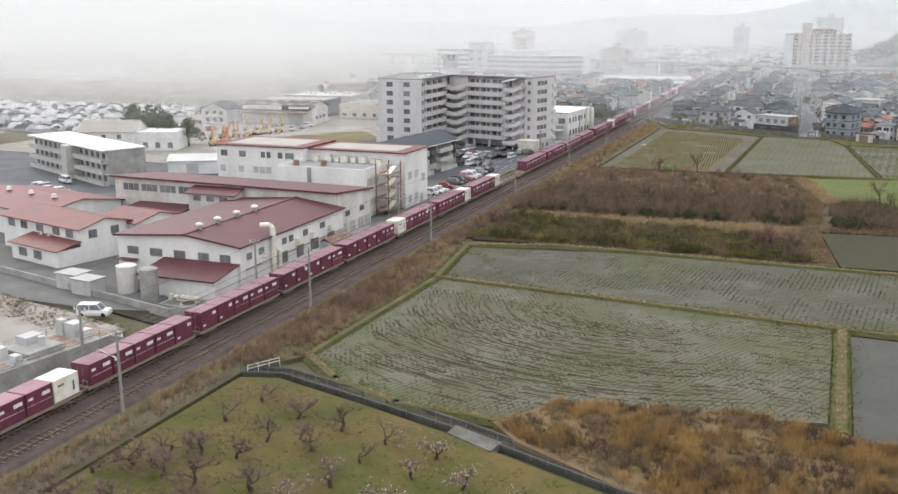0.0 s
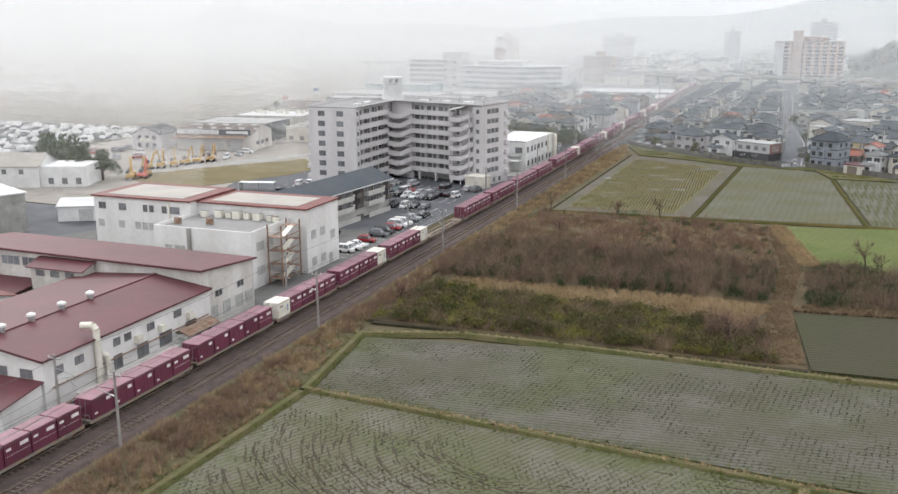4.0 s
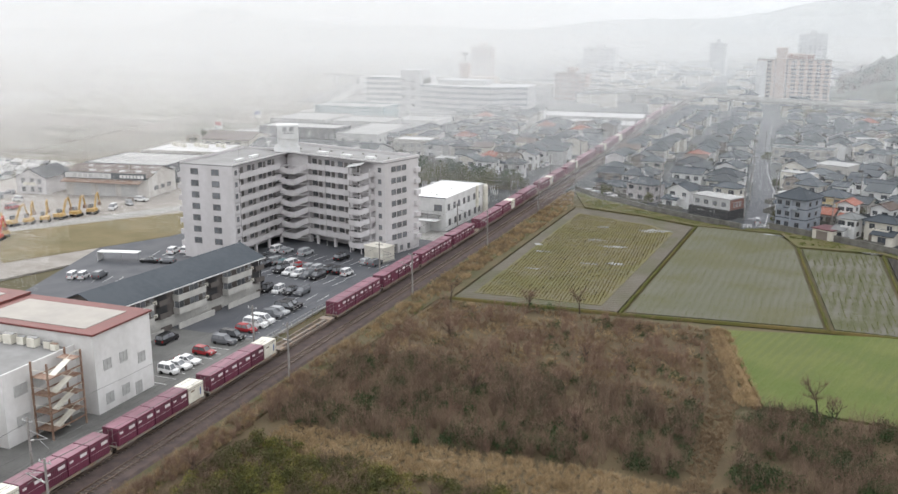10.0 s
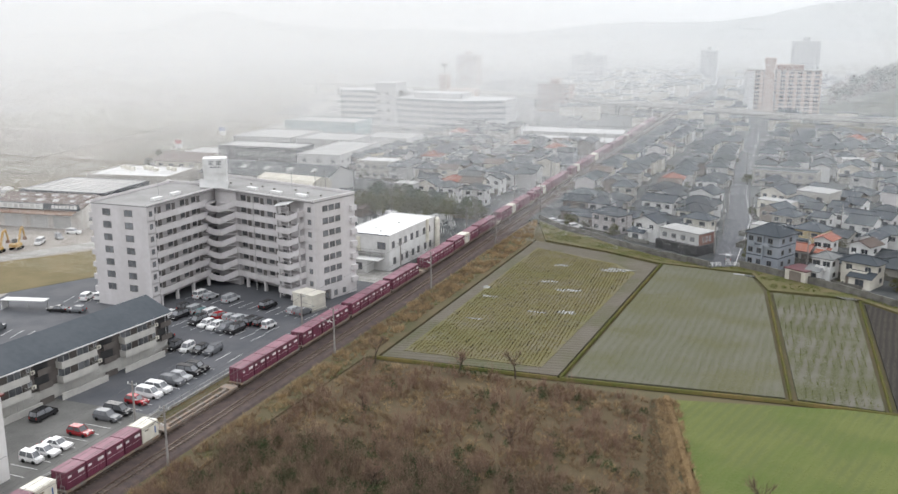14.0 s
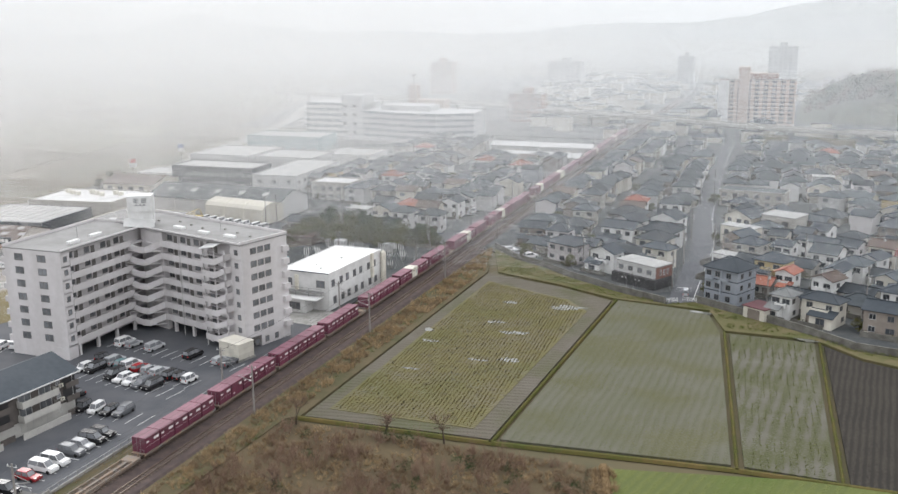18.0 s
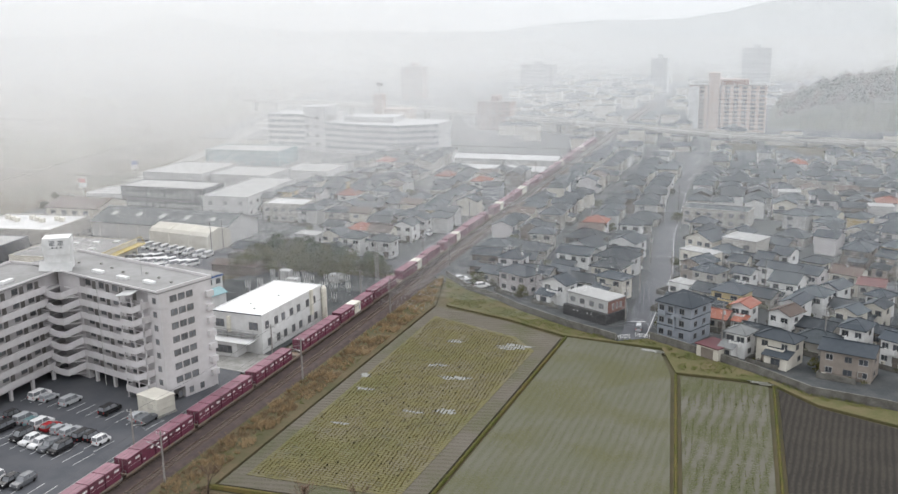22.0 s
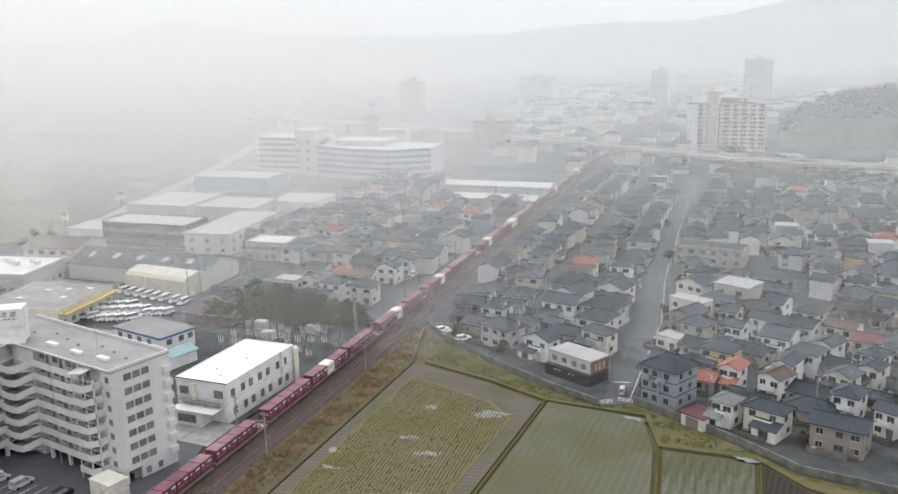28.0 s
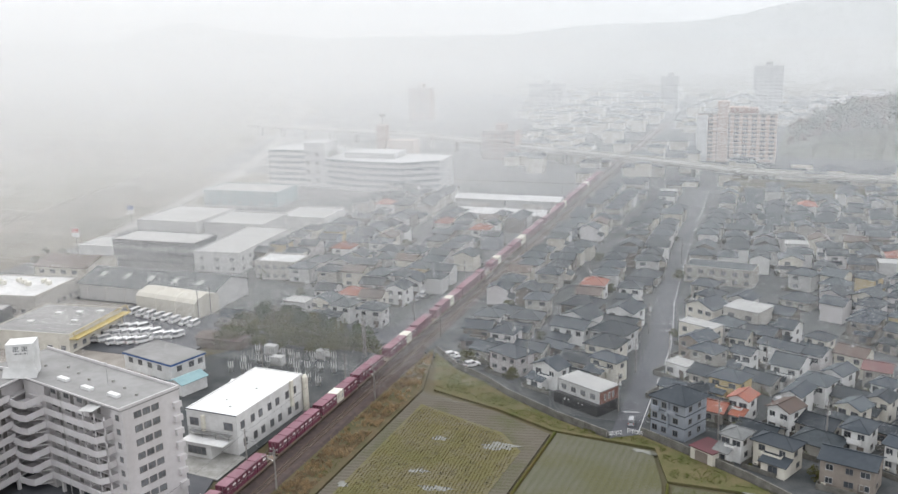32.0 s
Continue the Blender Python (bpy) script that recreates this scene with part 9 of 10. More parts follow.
thicket("dry_weeds", strew(KNOLL, 2.2, rng, 8, 13, 0.45), 0.3, 10, 6, 0.85, 0.3, 0.04, M["dark_twig"], rng, "dark brown withered weeds among the grass", "weeds")
grass("green_undergrowth", strew(KNOLL, 1.2, rng, 5, 21, 0.62), 0.3, 16, 0.45, 0.3, 0.05, M["turf_blade"], rng, "patches of green grass below the dead stalks")

# brown litter and dry grass under the older trees
grass("orchard_dry_grass", np.concatenate([strew([(9.4, 84), (20, 84), (24, 112), (22, 121), (13.4, 123.8), (9.4, 122)], 6.0, rng, 7, 71, 0.4), strew([(9.4, 84), (96, 84), (58, 108), (38, 116), (14, 123)], 1.4, rng, 6, 73, 0.6)]), 0.29, 9, 0.16, 0.16, 0.05,
      M["rust_blade"], rng, "short brown grass and leaf litter in the orchard")
grass("orchard_green_grass", strew([(10, 84), (96, 84), (58, 108), (38, 116), (14, 123)], 3.0, rng, 6, 75, 0.5), 0.29, 8, 0.14, 0.15, 0.05, M["turf_blade"], rng, "short mossy grass in the orchard")

# railway banks
EAST = [(3.4, 20), (7.2, 20), (7.0, 126), (11.8, 133), (12.8, 172), (9.2, 195), (7.5, 205), (9, 298), (10.2, 404), (5, 428), (3.4, 428)]
grass("bank_straw", strew(EAST, 3.0, rng, 5, 3, 0.6), 0.12, 22, 1.0, 0.3, 0.05, M["straw_blade"], rng, "straw-coloured grass on the railway bank")
grass("bank_rust", strew(EAST, 3.0, rng, 12, 6, 0.4), 0.12, 20, 0.6, 0.32, 0.05, M["rust_blade"], rng, "reddish dead grass on the railway bank")
grass("bank_green", strew(EAST, 1.5, rng, 10, 8, 0.55), 0.12, 14, 0.3, 0.25, 0.05, M["turf_blade"], rng, "green grass on the railway bank")
thicket("bank_shrubs", np.concatenate([strew([(4.2, 122), (7.6, 122), (10.8, 134), (11.6, 172), (8.4, 196), (7.4, 262), (4.2, 262)], 1.6, rng, 12, 2, 0.3),
                                      strew([(4, 40), (7, 40), (7, 122), (4, 122)], 0.3, rng, 10, 4, 0.55)]), 0.1, 11, 7, 1.7, 0.42, 0.04, M["twig"], rng,
        "brown leafless shrubs along the railway")
WEST = [(-9.6, 20), (-6.9, 20), (-6.9, 390), (-9.6, 425)]
grass("verge_grass", strew(WEST, 1.2, rng, 9, 17, 0.5), 0.09, 14, 0.4, 0.26, 0.05, M["rust_blade"], rng, "short dead grass beside the train track")
grass("verge_green", strew(WEST, 1.0, rng, 11, 18, 0.5), 0.09, 12, 0.28, 0.24, 0.05, M["turf_blade"], rng, "short green grass beside the train track")

LOT_EDGE = [(-84, 141), (-30, 130.5), (-17, 126.5), (-14.5, 133), (-30, 137.5), (-84, 148)]
grass("lot_edge_dead_grass", strew(LOT_EDGE, 2.4, rng, 8, 27, 0.4), 0.15, 14, 0.4, 0.26, 0.05, M["rust_blade"], rng, "short dead grass at the edge of the gravel lot")
grass("lot_edge_green_grass", strew(LOT_EDGE, 1.8, rng, 9, 29, 0.5), 0.15, 12, 0.26, 0.24, 0.05, M["turf_blade"], rng, "short green grass at the edge of the gravel lot")

# the overgrown plot
SOUTH = [(8.5, 203.6), (24, 204), (56, 204), (70, 204.2), (67, 217), (52, 222), (30, 223), (10, 226)]
CLEAR = [(12, 224), (30, 222.5), (52, 221), (64, 219), (68, 232), (54, 233), (30, 232), (12, 232)]
MIDDLE = [(7.5, 231), (20, 230), (45, 233), (67, 234), (67, 258), (40, 262), (9, 264)]
NORTH = [(8.4, 258), (40, 260), (67, 258), (62, 297), (10, 297)]
EASTWOOD = [(73, 233.5), (148, 241), (148, 257.5), (76, 261), (72, 254)]
grass("clearing_straw", strew(CLEAR, 3.6, rng), -0.03, 22, 0.8, 0.3, 0.055, M["straw_blade"], rng, "pale dead grass in the clearing")
at = strew(SOUTH, 1.0, rng, 9, 31, 0.3)
stuff("olive_bushes", triangles("olive_bushes", leaf_cloud(at, -0.05, 110, 0.95, 1.7, 0.1, rng), M["leaf"]), "olive-green evergreen bushes along the ditch", "bushes")
at = strew(SOUTH, 0.85, rng, 9, 33, 0.45)
stuff("yellow_bushes", triangles("yellow_bushes", leaf_cloud(at, -0.05, 100, 0.8, 1.4, 0.09, rng), M["yellow_leaf"]), "yellow-green bamboo grass along the ditch", "bushes")
thicket("south_scrub", strew(SOUTH, 0.8, rng, 10, 35, 0.25), -0.05, 13, 8, 2.4, 0.55, 0.04, M["grey_twig"], rng, "grey-brown leafless shrubs over the bushes")
grass("plot_rust", np.concatenate([strew(SOUTH, 2.2, rng, 8, 37, 0.4), strew(NORTH, 1.7, rng, 9, 39, 0.5), strew(MIDDLE, 0.4, rng, 9, 40, 0.6)]), -0.05, 20, 0.85, 0.34, 0.055,
      M["rust_blade"], rng, "rust-coloured dead grass over the plot")
grass("plot_straw", strew(NORTH, 1.1, rng, 8, 41, 0.62), -0.05, 20, 0.75, 0.34, 0.055, M["straw_blade"], rng, "straw patches over the plot")
thicket("tall_thicket", strew(MIDDLE, 0.7, rng, 9, 43, 0.22), -0.05, 14, 9, 3.9, 0.75, 0.045, M["grey_twig"], rng, "dense tall leafless thicket, grey-brown")
thicket("brown_thicket", np.concatenate([strew(MIDDLE, 0.3, rng, 12, 45, 0.4), strew(NORTH, 0.55, rng, 10, 46, 0.42)]), -0.05, 13, 8, 2.7, 0.6, 0.04, M["twig"], rng, "reddish-brown leafless shrubs")
at = np.concatenate([strew(MIDDLE, 0.55, rng, 10, 47, 0.42), strew(NORTH, 0.05, rng, 9, 48, 0.4)])
stuff("thicket_undergrowth", triangles("thicket_undergrowth", leaf_cloud(at, -0.05, 110, 1.0, 1.7, 0.11, rng), M["dark_leaf"]), "dark evergreen undergrowth in the thicket", "bushes")
thicket("fan_shrubs", strew([(52, 207), (66, 207), (66, 222), (58, 224)], 0.22, rng), -0.05, 16, 10, 3.4, 0.85, 0.04, M["twig"], rng, "tall fan-shaped leafless shrubs at the plot's corner")
PATHWAY = [(66, 204), (73.5, 205), (70.6, 232), (71.5, 262), (66, 297), (62.5, 297), (67.4, 262), (67.4, 232)]
grass("path_grass", strew(PATHWAY, 5.0, rng), -0.05, 20, 0.55, 0.28, 0.055, M["rust_blade"], rng, "orange dead grass along the field path")
grass("meadow_edge_straw", strew([(63, 297), (66.5, 298), (75, 262), (71, 262)], 3.2, rng), 0.0, 22, 0.9, 0.32, 0.055, M["straw_blade"], rng, "pale dead grass along the meadow")
thicket("east_thicket", strew(EASTWOOD, 1.0, rng, 10, 53, 0.15), -0.05, 13, 8, 3.2, 0.7, 0.045, M["grey_twig"], rng, "dark leafless thicket beside the meadow")
at = strew(EASTWOOD, 0.6, rng, 10, 55, 0.35)
stuff("east_bushes", triangles("east_bushes", leaf_cloud(at, -0.05, 120, 1.1, 1.9, 0.11, rng), M["dark_leaf"]), "dark evergreen bushes beside the meadow", "bushes")
grass("east_rust", strew([(70, 230), (146, 239.5), (146, 242), (72, 234)], 3, rng), -0.02, 18, 0.8, 0.3, 0.055, M["rust_blade"], rng, "rusty grass along the damp paddy")


# levee and field margins
def along(pts, width, step):
    out = []
    for (ax, ay), (bx, by) in zip(pts, pts[1:]):
        k = int(math.hypot(bx - ax, by - ay) / step)
        f = rng.uniform(0, 1, k)
        out.append(np.stack([ax + (bx - ax) * f, ay + (by - ay) * f], 1) + rng.normal(0, width, (k, 2)))
    return np.concatenate(out)


EDGES = [[(13.8, 173.4), (40, 171), (74.6, 167.4), (135, 164.2)], [(12.4, 133.2), (19.4, 127), (29, 123), (41, 122.4)], [(12.4, 133), (13.4, 172.6), (10.2, 195.5)],
         [(74.4, 132), (74.6, 167)], [(9.6, 196), (24.7, 201.2), (40, 201.4), (56, 201.2), (79, 200.6), (135, 203)], [(45.6, 301.5), (49.2, 388.6)],
         [(84, 304.6), (76.4, 371.6)], [(99.2, 304.4), (95.9, 370.5)], [(10.5, 299.6), (45.4, 301), (84, 304.2), (152, 304.4)]]
grass("levee_green", np.concatenate([along(e, 0.85, 0.05) for e in EDGES[:5]]), 0.1, 8, 0.28, 0.2, 0.05, M["turf_blade"], rng, "short green grass on the field banks")
grass("margin_green", np.concatenate([along(e, 0.2, 0.12) for e in EDGES[5:]]), 0.06, 8, 0.14, 0.12, 0.05, M["turf_blade"], rng, "short green grass between the fields")
grass("levee_straw", np.concatenate([along(e, 0.22, 0.3) for e in (EDGES[0], EDGES[1], EDGES[3], EDGES[4])]), 0.25, 12, 0.4, 0.2, 0.045, M["straw_blade"], rng, "pale dead grass on the field banks")
grass("strip_grass", strew([(6, 427), (14, 406), (33, 398.5), (48.6, 390.4), (72, 388), (77, 374), (95, 374), (104, 365), (118, 363), (92, 376), (79, 384), (67, 391.6), (48, 394.6), (33, 404), (14, 418)],
                           3.4, rng, 8, 61, 0.3), 0.1, 10, 0.35, 0.3, 0.06, M["turf_blade"], rng, "long grass between the paddies and the houses")

# stubble standing in rows
def rows(ring, turn, pitch, gap, name, z, height, mat, label, blades=5, skip=0.25, patch=0.0, cut=0.5):
    a = radians(turn)
    xs, ys = [p[0] for p in ring], [p[1] for p in ring]
    cx, cy, rad = (min(xs) + max(xs)) / 2, (min(ys) + max(ys)) / 2, math.hypot(max(xs) - min(xs), max(ys) - min(ys)) / 2
    u, v = np.meshgrid(np.arange(-rad, rad, gap), np.arange(-rad, rad, pitch))
    u, v = u.ravel() + rng.normal(0, gap * 0.25, u.size), v.ravel() + rng.normal(0, pitch * 0.07, v.size)
    p = np.stack([cx + u * math.cos(a) - v * math.sin(a), cy + u * math.sin(a) + v * math.cos(a)], 1)
    p = p[inside(p, ring) & (rng.uniform(0, 1, len(p)) > skip)]
    if patch:
        p = p[lumps(p[:, 0], p[:, 1], patch, 77) > cut * rng.uniform(0.6, 1.4, len(p))]
    return grass(name, p, z, blades, height, 0.12, 0.085, M[mat], rng, label, "stubble")


rows([(14, 133), (20, 128.4), (29.3, 124.8), (41.1, 124.5), (60, 132), (72.5, 135), (72.8, 166.5), (15, 171.8)], 118, 0.62, 0.34, "ploughed_stubble", -0.02, 0.18, "stubble_blade",
     "rice stubble and green weeds in rows on wet mud", 4, 0.3, 9, 0.45)
rows([(15, 174.8), (73.5, 169.6), (134, 165.6), (134, 200.4), (70, 199.2), (40, 199.4), (12.4, 194.6)], 84, 0.75, 0.34, "upper_stubble", 0.0, 0.2, "stubble_blade",
     "rice stubble in rows on grey mud", 4, 0.25, 12, 0.4)
rows([(14.8, 305.2), (40.6, 305.6), (44, 376.4), (37.4, 384), (15, 394)], 94, 0.72, 0.42, "tufted_stubble", 0.04, 0.24, "tuft_blade", "yellow-brown regrown rice tufts in rows", 12, 0.16)
rows([(14.8, 305.2), (40.6, 305.6), (44, 376.4), (37.4, 384), (15, 394)], 94, 1.44, 1.3, "dark_tufts", 0.04, 0.42, "stubble_blade", "dark rotten tufts scattered among the stubble", 16, 0.86)
rows([(47.4, 303.6), (82, 306.4), (74.6, 370.4), (70.6, 384.6), (50.4, 387.4)], 92, 0.8, 0.55, "thin_stubble", -0.02, 0.13, "turf_blade", "thin green regrowth in rows on wet mud", 4, 0.35, 12, 0.4)
rows([(85.4, 306.4), (97.6, 306), (94.3, 369.4), (78, 370.4)], 94, 1.1, 0.45, "striped_stubble", 0.0, 0.2, "turf_blade", "green stripes of regrown rice", 6, 0.25, 10, 0.4)


# ---- trees ----
def limbs(g, a, d, length, r, depth, rand, tips, spread=0.75, shrink=0.72, droop=0.0):
    """A limb of two bends that forks; ends of the last forks go to tips."""
    p = Vector(a)
    d = Vector(d).normalized()
    for i in range(2):
        e = p + d * length * 0.5
        g.tube(p, e, r, r * 0.82, 6 if depth > 2 else 4)
        p, r = e, r * 0.82
        d = (d + Vector((rand.gauss(0, 0.16), rand.gauss(0, 0.16), rand.gauss(0.06 - droop, 0.1)))).normalized()
    tips.append((p.copy(), d.copy(), length))
    if depth:
        for i in range(3 if depth > 1 else 2):
            n = (d + Vector((rand.gauss(0, spread), rand.gauss(0, spread), rand.gauss(0.1, spread * 0.5)))).normalized()
            if n.z < -0.2:
                n.z = 0.1
            limbs(g, p, n, length * shrink * rand.uniform(0.8, 1.2), r * 0.68, depth - 1, rand, tips, spread, shrink, droop)


def bare_tree(height, spread, seed, label, twig="twig", trunks=1, blossom=0, twigs=16, group=""):
    rand = random.Random(seed)
    rn = np.random.default_rng(seed)
    tree = thing("bare_tree" if not group else "plum_tree", (0, 0, 0), 0, label, "tree", group)
    g, tips = Geo(), []
    for i in range(trunks):
        lean = Vector((rand.gauss(0, 0.12), rand.gauss(0, 0.12), 1))
        limbs(g, (rand.gauss(0, 0.12) * (trunks > 1), rand.gauss(0, 0.12) * (trunks > 1), -0.1), lean, height * (0.24 if group else 0.34), height * (0.028 if group else 0.026) + 0.03, 3, rand, tips, spread,
              0.86 if group else 0.72)
    part("trunk", g, M["bark"], tree)
    c = np.array([[*p] for p, d, s in tips[1:] for _ in range(twigs)])
    d = np.array([[*d] for p, d, s in tips[1:] for _ in range(twigs)])
    s = np.array([s for p, dd, s in tips[1:] for _ in range(twigs)])
    b = c - d * (s * rn.uniform(0, 0.7, len(c)))[:, None]
    t = b + (d * 0.6 + rn.normal(0, 0.55, b.shape) + np.array([0, 0, 0.25])) * (s * rn.uniform(0.5, 1.1, len(c)))[:, None]
    part("crown", fan("crown", b, t, 0.012 + 0.0028 * height, M["plum_twig" if group else twig], rn), None, tree)
    if blossom:
        f = b + (t - b) * rn.uniform(0.2, 1.0, (len(b), 1))
        f = f[rn.uniform(0, 1, len(f)) < blossom]
        part("blossom", triangles("blossom", leaf_faces(np.concatenate([f, f + rn.normal(0, 0.06, f.shape)]), 0.03, rn), M["blossom"]), None, tree, "pale pink plum blossom")
    return tree


PLUMS = [bare_tree(3.0, 1.15, 5, "leafless plum tree with a short dark trunk in the turf", group="orchard plum trees", twigs=18),
         bare_tree(2.8, 1.3, 6, "spreading leafless plum tree with a dark trunk", group="orchard plum trees", twigs=30),
         bare_tree(2.5, 0.9, 7, "young plum tree with few bare branches", group="orchard plum trees", twigs=9),
         bare_tree(2.6, 1.0, 8, "plum tree in pale pink blossom in the turf", group="orchard plum trees", blossom=0.2, twigs=16),
         bare_tree(2.9, 1.15, 9, "broad plum tree with scattered pale blossom", group="orchard plum trees", blossom=0.06, twigs=16)]
SPOTS = [(20.8, 104.6, 1), (21.4, 114.9, 1), (21.4, 108.9, 0), (27.2, 113.7, 0), (26.7, 108.6, 0), (32.7, 112.5, 4), (32.2, 107.9, 2), (31.9, 102.7, 4), (38.1, 106.7, 3), (38.5, 111.4, 3),
         (43.0, 106.4, 3), (25.7, 99.6, 0), (14.8, 111.6, 2), (17.2, 103.9, 1), (13.8, 103.9, 2), (12.4, 100.1, 1), (9.9, 97.3, 2), (15.6, 117.4, 2), (16.4, 99.0, 1), (20.6, 97.8, 0),
         (38.0, 100.8, 3), (44.2, 101.2, 3), (49.6, 103.6, 3), (31.0, 96.8, 4), (24.4, 94.0, 1), (12.0, 92.5, 1), (17.0, 92.0, 0)]
used = set()
for i, (x, y, k) in enumerate(SPOTS):
    m = pose(x, y, 0.28, 0, 0, 67 * i) @ Matrix.Scale(1.0 + 0.25 * random.Random(i).random(), 4) @ Matrix.Diagonal((1.3, 1.3, 0.95, 1))
    if k in used:
        copy_thing(PLUMS[k], m)
    else:
        used.add(k)
        PLUMS[k].matrix_basis = m

BARE = [bare_tree(4.6, 0.5, 21, "slender leafless tree at the plot's edge", "grey_twig", 2), bare_tree(5.4, 0.45, 22, "tall leafless tree with fine grey twigs", "grey_twig", 1, twigs=22),
        bare_tree(3.8, 0.6, 23, "small leafless tree with several stems", "twig", 3, twigs=12)]
for i, (x, y, k, s) in enumerate([(12, 296.6, 1, 1.0), (28, 298, 2, 1.1), (38.5, 298, 1, 1.05), (63, 211, 2, 1.35), (65.5, 214, 0, 0.9), (60, 209.5, 2, 1.1), (82.5, 261, 1, 1.2), (85, 260.5, 0, 1.1),
                                  (96, 257, 0, 1.0), (40, 246, 1, 0.95), (24, 241, 0, 1.1), (52, 242, 2, 1.2), (14, 238, 0, 1.0), (33, 252, 2, 1.2), (60, 250, 1, 0.8), (46, 272, 2, 0.9),
                                  (20, 276, 2, 0.9), (9, 214, 2, 1.0), (105, 250, 1, 0.9), (120, 251, 0, 1.0)]):
    m = pose(x, y, -0.02, 0, 0, 83 * i) @ Matrix.Scale(s, 4)
    if i in (0, 1, 4):
        BARE[k].matrix_basis = m
    else:
        copy_thing(BARE[k], m)


def evergreen(height, radius, seed, label, mat="dark_leaf", leaves=1500, name="evergreen_tree", trunk=0.3, size=0.2):
    """A short trunk, a few limbs and a crown of leaves in uneven clumps."""
    rand, rn = random.Random(seed), np.random.default_rng(seed)
    tree = thing(name, (0, 0, 0), 0, label, "tree")
    g = Geo().tube((0, 0, -0.1), (0, 0, height * 0.45), 0.03 * height + 0.05, 0.02 * height, 7)
    cs = []
    for i in range(13):
        a, f = rand.random() * math.tau, rand.random() ** 0.6
        h = height * (trunk + (0.93 - trunk) * rand.random())
        w = radius * f * (1.05 - 0.55 * max(0, (h / height - 0.5) * 2))
        p = Vector((w * math.cos(a), w * math.sin(a), h))
        g.tube((0, 0, height * 0.3), p, 0.012 * height, 0.02, 4)
        cs.append((p, radius * rand.uniform(0.34, 0.55)))
    part("trunk", g, M["bark"], tree)
    pts = []
    for p, r0 in cs:
        d = rn.normal(0, 1, (leaves // 13, 3))
        d /= np.linalg.norm(d, axis=1, keepdims=True)
        pts.append(np.array([*p]) + d * (r0 * rn.uniform(0.5, 1.08, len(d)) ** 0.6)[:, None] * np.array([1, 1, 0.8]))
    part("crown", triangles("crown", leaf_faces(np.concatenate(pts), size, rn), M[mat]), None, tree)
    return tree


EVER = [evergreen(6.5, 2.6, 31, "dark evergreen tree near buildings with a rounded crown"), evergreen(8.5, 2.4, 32, "tall dark evergreen tree among buildings"),
        evergreen(3.2, 1.7, 33, "clipped evergreen garden bush", "leaf", 900, "garden_bush", 0.15, 0.13),
        evergreen(5.0, 2.2, 34, "olive-green broadleaf tree beside a lot", "leaf", 1300)]
at = strew([(-58, 414), (-48, 419), (-24, 418), (-13, 424), (-15, 432), (-35, 441), (-53, 445), (-62, 437)], 0.075, rng)
stuff("wild_trees", triangles("wild_trees", leaf_cloud(at, 0.0, 420, 2.3, 5.0, 0.2, rng), M["leaf"]), "olive-green overgrown trees and shrubs behind the substation", "trees")
at = strew([(-58, 414), (-48, 419), (-24, 418), (-13, 424), (-15, 432), (-35, 441), (-53, 445), (-62, 437)], 0.045, rng)
stuff("wild_bushes", triangles("wild_bushes", leaf_cloud(at, 0.0, 320, 1.7, 3.4, 0.17, rng), M["leaf"]), "olive-green bushes behind the substation", "bushes")
TREES = [(-16, 428, 0, 1), (-20, 431, 0, 0.9), (-25, 427, 3, 0.9), (-29, 431, 0, 1), (-33, 436, 1, 0.8), (-37, 433, 0, 1), (-42, 437, 0, 1.15), (-46, 434, 3, 1), (-49, 440, 1, 1), (-54, 437, 0, 1.2),
         (-57, 441, 0, 1), (-60, 436, 3, 1), (-22, 436, 2, 1.2), (-40, 442, 3, 1), (-12, 425, 2, 1.1), (-165, 318, 0, 1.59), (-160, 312, 0, 1.74), (-154, 308, 3, 1.74), (-149, 304, 0, 1.59),
         (-143, 301, 0, 1.45), (-157, 317, 1, 1.30), (-148, 311, 0, 1.74), (-133, 297, 0, 1.5), (-127, 299, 0, 1.4), (-131, 303, 1, 1.2), (-138, 299, 3, 1.45), (-176, 480, 1, 1.2), (-172, 484, 0, 1), (-181, 478, 3, 1)]
for x, y in ((16, 424), (31, 416), (52, 404), (70, 402), (88, 396), (104, 382), (122, 376), (30, 448), (46, 470), (66, 458), (96, 430), (118, 418), (60, 520), (100, 500), (28, 540), (-60, 470),
             (-84, 486), (-38, 500), (-110, 500), (-50, 540), (-90, 560), (14, 470), (40, 500), (76, 480), (130, 440), (110, 560), (50, 580)):
    TREES.append((x, y, rnd.choice((2, 2, 3)), rnd.uniform(0.7, 1.1)))
used = set()
for i, (x, y, k, s) in enumerate(TREES):
    m = pose(x, y, 0.0, 0, 0, 51 * i) @ Matrix.Scale(s, 4)
    if k in used:
        copy_thing(EVER[k], m)
    else:
        used.add(k)
        EVER[k].matrix_basis = m

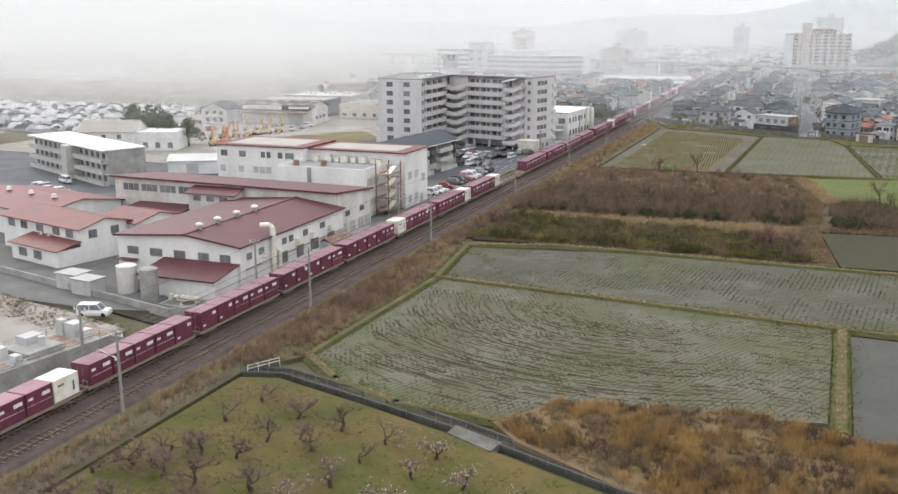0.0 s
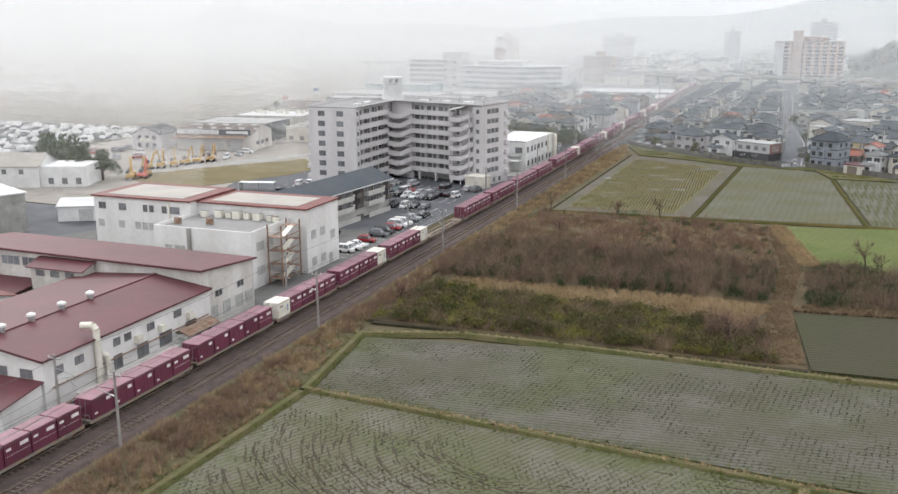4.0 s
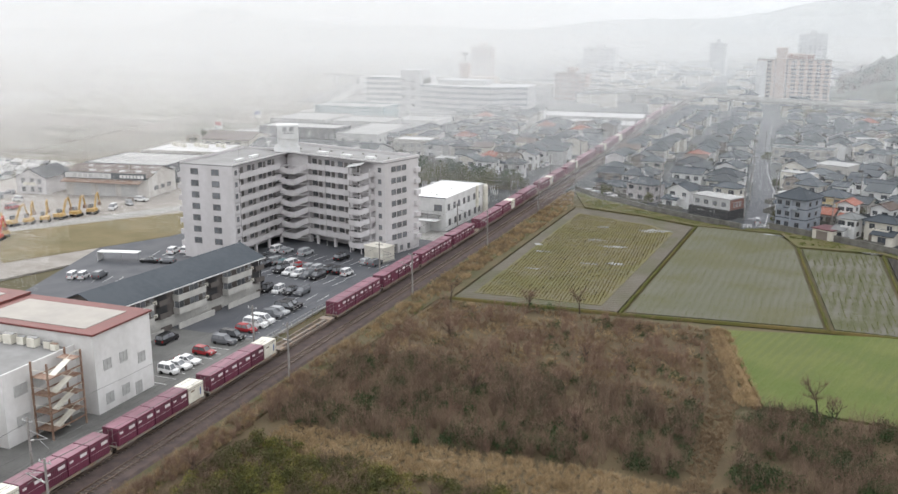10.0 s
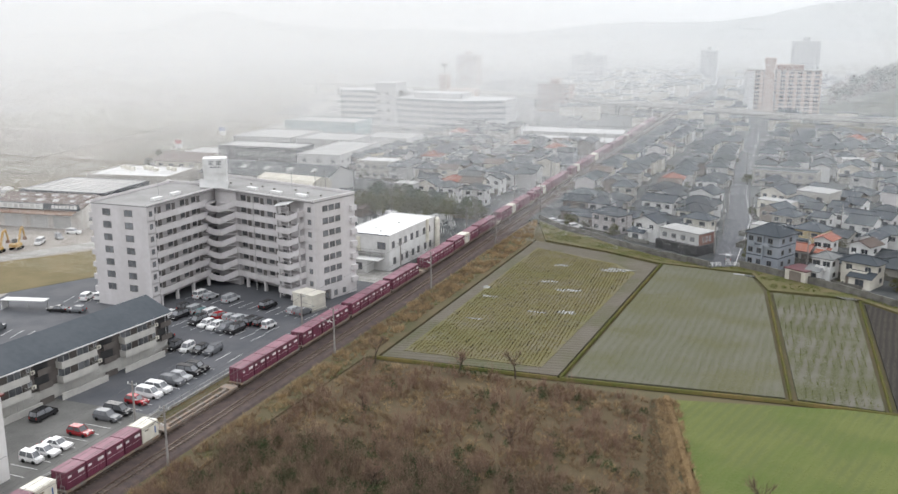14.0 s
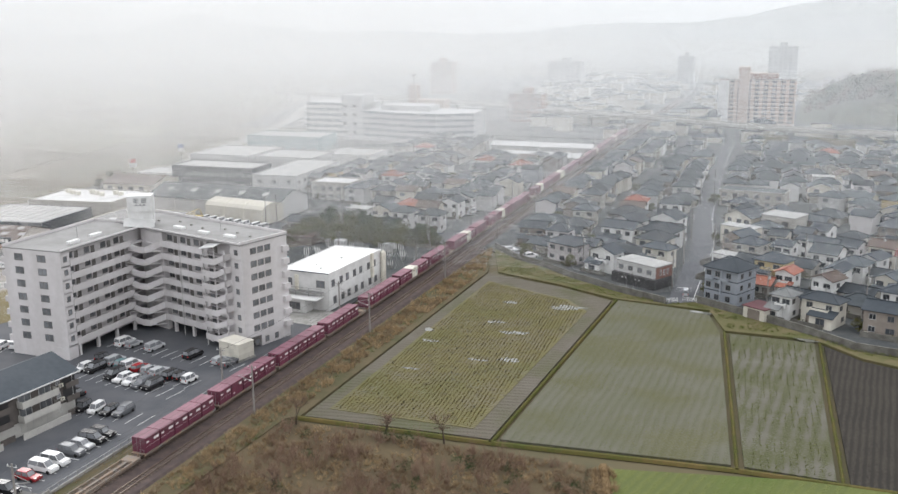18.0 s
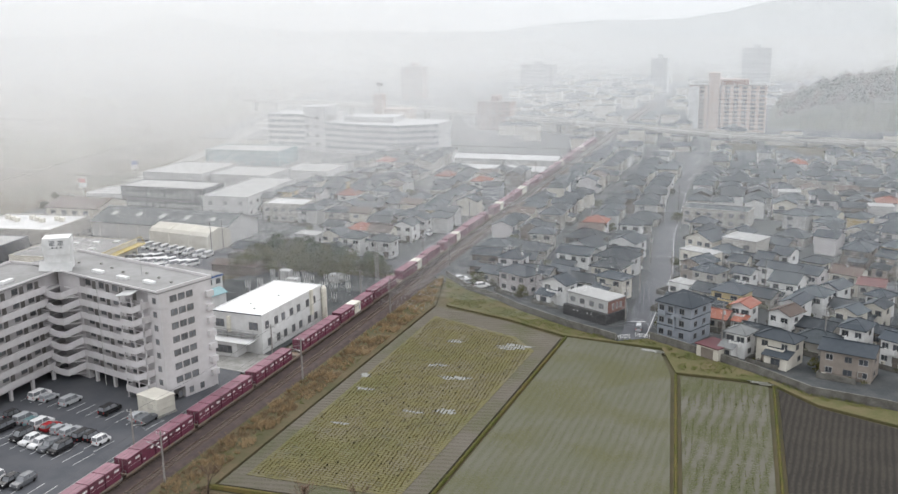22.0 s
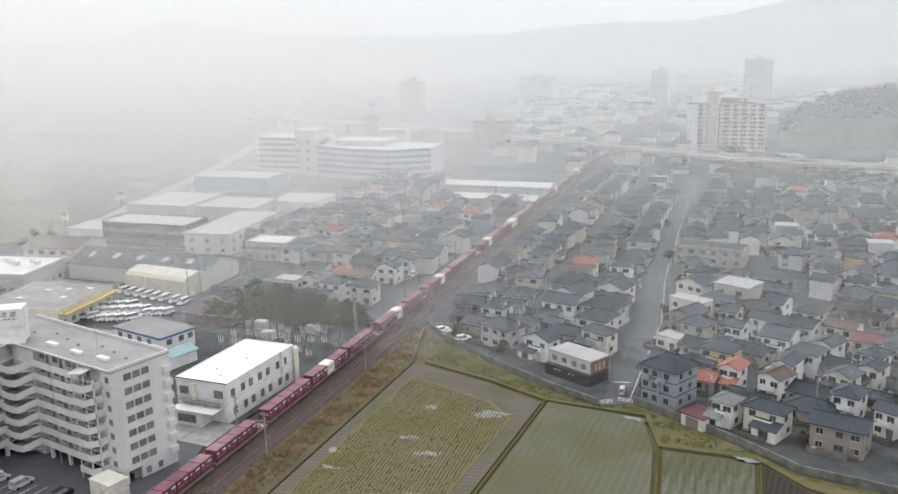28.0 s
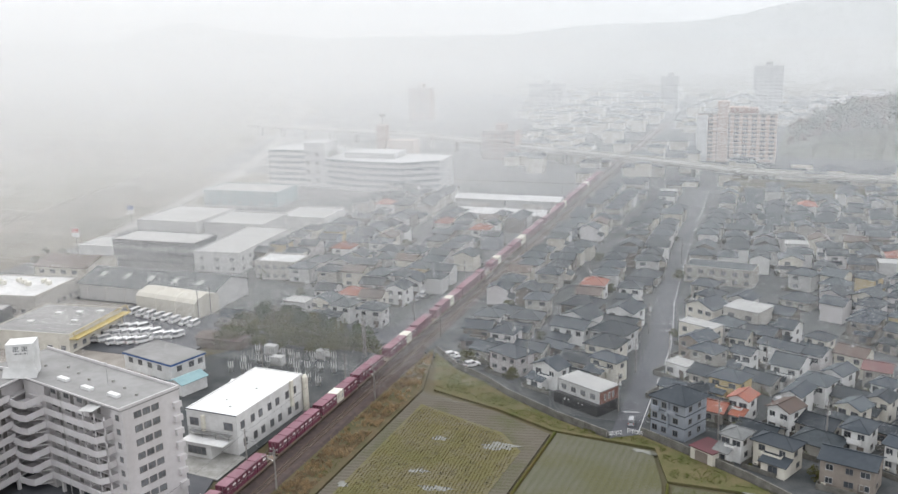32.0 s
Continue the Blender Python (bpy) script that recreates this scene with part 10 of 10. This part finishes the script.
# woods on the hill behind the town
for name, mat, share, seed in (("hill_trees", "dark_leaf", 0.024, 3), ("hill_bare_trees", "grey_twig", 0.012, 4)):
    p = strew([(88, 850), (420, 850), (420, 930), (88, 930)], share, rng)
    f, j = (p[:, 0] - 82) / 338, (p[:, 1] - 820) / 170
    up = sum(h * np.exp(-((f - c) / w) ** 2) for c, h, w in ((0.12, 15, 0.09), (0.3, 26, 0.14), (0.55, 34, 0.2), (0.85, 40, 0.25))) * np.sin(np.pi * np.clip(j, 0, 1)) ** 0.7
    tri = leaf_cloud(p, 0.0, 130, 3.6, 9.0, 0.65, rng)
    tri[:, :, 2] += np.repeat(up - 2.0, 130)[:, None]
    stuff(name, triangles(name, tri, M[mat]), "dark crowns of the woods on the hill" if share > 0.02 else "leafless crowns of the woods on the hill", "woods")

# garden walls and hedges between the houses
walls, spots = Geo(), []
for i, (x, y, turn) in enumerate(PLOTS):
    m = pose(x, y, 0, 0, 0, turn)
    f = rnd.random()
    a, b, c = m @ Vector((-5.0, -5.3, 0)), m @ Vector((1.6 + 2 * f, -5.3, 0)), m @ Vector((-5.0, 2.5, 0))
    h = rnd.uniform(0.9, 1.5)
    walls.bar((a.x, a.y, h / 2), (b.x, b.y, h / 2), 0.14, h).bar((a.x, a.y, h / 2 - 0.02), (c.x, c.y, h / 2 - 0.02), 0.14, h)
    for k in range(2):
        p = m @ Vector((rnd.uniform(-4.6, 4.2), -4.75, 0))
        spots.append((p.x, p.y))
stuff("garden_walls", walls.mesh("garden_walls", M["oldconcrete"]), "low grey block walls round the gardens", "walls")
stuff("garden_hedges", triangles("garden_hedges", leaf_cloud(np.array(spots), 0.1, 70, 0.75, 1.5, 0.13, rng), M["leaf"]), "small evergreen hedges in the gardens", "hedges")

# ---- mist: haze built as fine level opaque strips in the air, thicker with distance and low over the fields ----
def mist_bank(g, y, low, top, step, width, seed, fade=0.0, west=None, east=None, thin=0.62):
    """One upright bank of level streaks; its east end is thinner than its west end."""
    r = random.Random(seed)
    a = -700 - 0.9 * y if west is None else west
    b = 260 + 0.5 * y if east is None else east
    z = low + r.random() * step
    while z < top:
        s, lean = width * (0.7 + 0.6 * r.random()) * 0.7, r.uniform(-1.2, 1.2) * min(1, top / 40)
        w, s = 1.8 * s, thin * s
        g.face((a, y - w / 2, z + lean), (b, y - s / 2, z - lean), (b, y + s / 2, z + s - lean), (a, y + w / 2, z + w + lean))
        z += step * (0.8 + 0.4 * r.random()) * (1 + fade * (z / top) ** 3)


def west_bank(g, y, top, step, width, seed, west, mid, east):
    """A bank that thins out to nothing towards its east end."""
    r = random.Random(seed)
    z = 1.0 + r.random() * step
    while z < top:
        w = width * (0.7 + 0.6 * r.random())
        g.face((west, y - w / 2, z), (mid, y - w / 2, z), (mid, y + w / 2, z + w), (west, y + w / 2, z + w))
        g.face((mid, y - w / 2, z), (east, y, z), (mid, y + w / 2, z + w))
        z += step * (0.8 + 0.4 * r.random())


veil = Geo()
# a little mist before the first houses
for k in range(3):
    mist_bank(veil, 396 + 11 * k, 1.2, 30, 0.03, 0.00052, 60 + k, 1.5, -60, 200, 1.6)
# an even haze over the town, thicker past the elevated road
for k in range(17):
    mist_bank(veil, 428 + 20 * k, 1.0, 130, 0.05, 0.0023, 200 + k, 0.0, None, None, 0.42)
for k in range(24):
    y = 768 + 40 * k
    mist_bank(veil, y, 2.0, 112 + 0.06 * y, 0.065, 0.0092, k, 0.0, None, None, 0.15)
solid("mist", veil, M["mist"], "thin pale grey winter mist hanging over the town", "mist", kind="stuff")
# western banks, their sunward brightness painted by the warmer material
veil = Geo()
for k in range(11):
    mist_bank(veil, 272 + 13 * k, 1.0, 60, 0.05, 0.0032, 90 + k, 1.0, None, -72 - 9 * (k % 4))
for k in range(9):
    west_bank(veil, 408 + 38 * k, 110, 0.06, 0.0046, 120 + k, -640, -100, 48 - 6 * (k % 3))
solid("plain_mist", veil, M["sun_tint_mist"], "winter mist over the plain, sun glow put into its pale colour", "mist", kind="stuff")
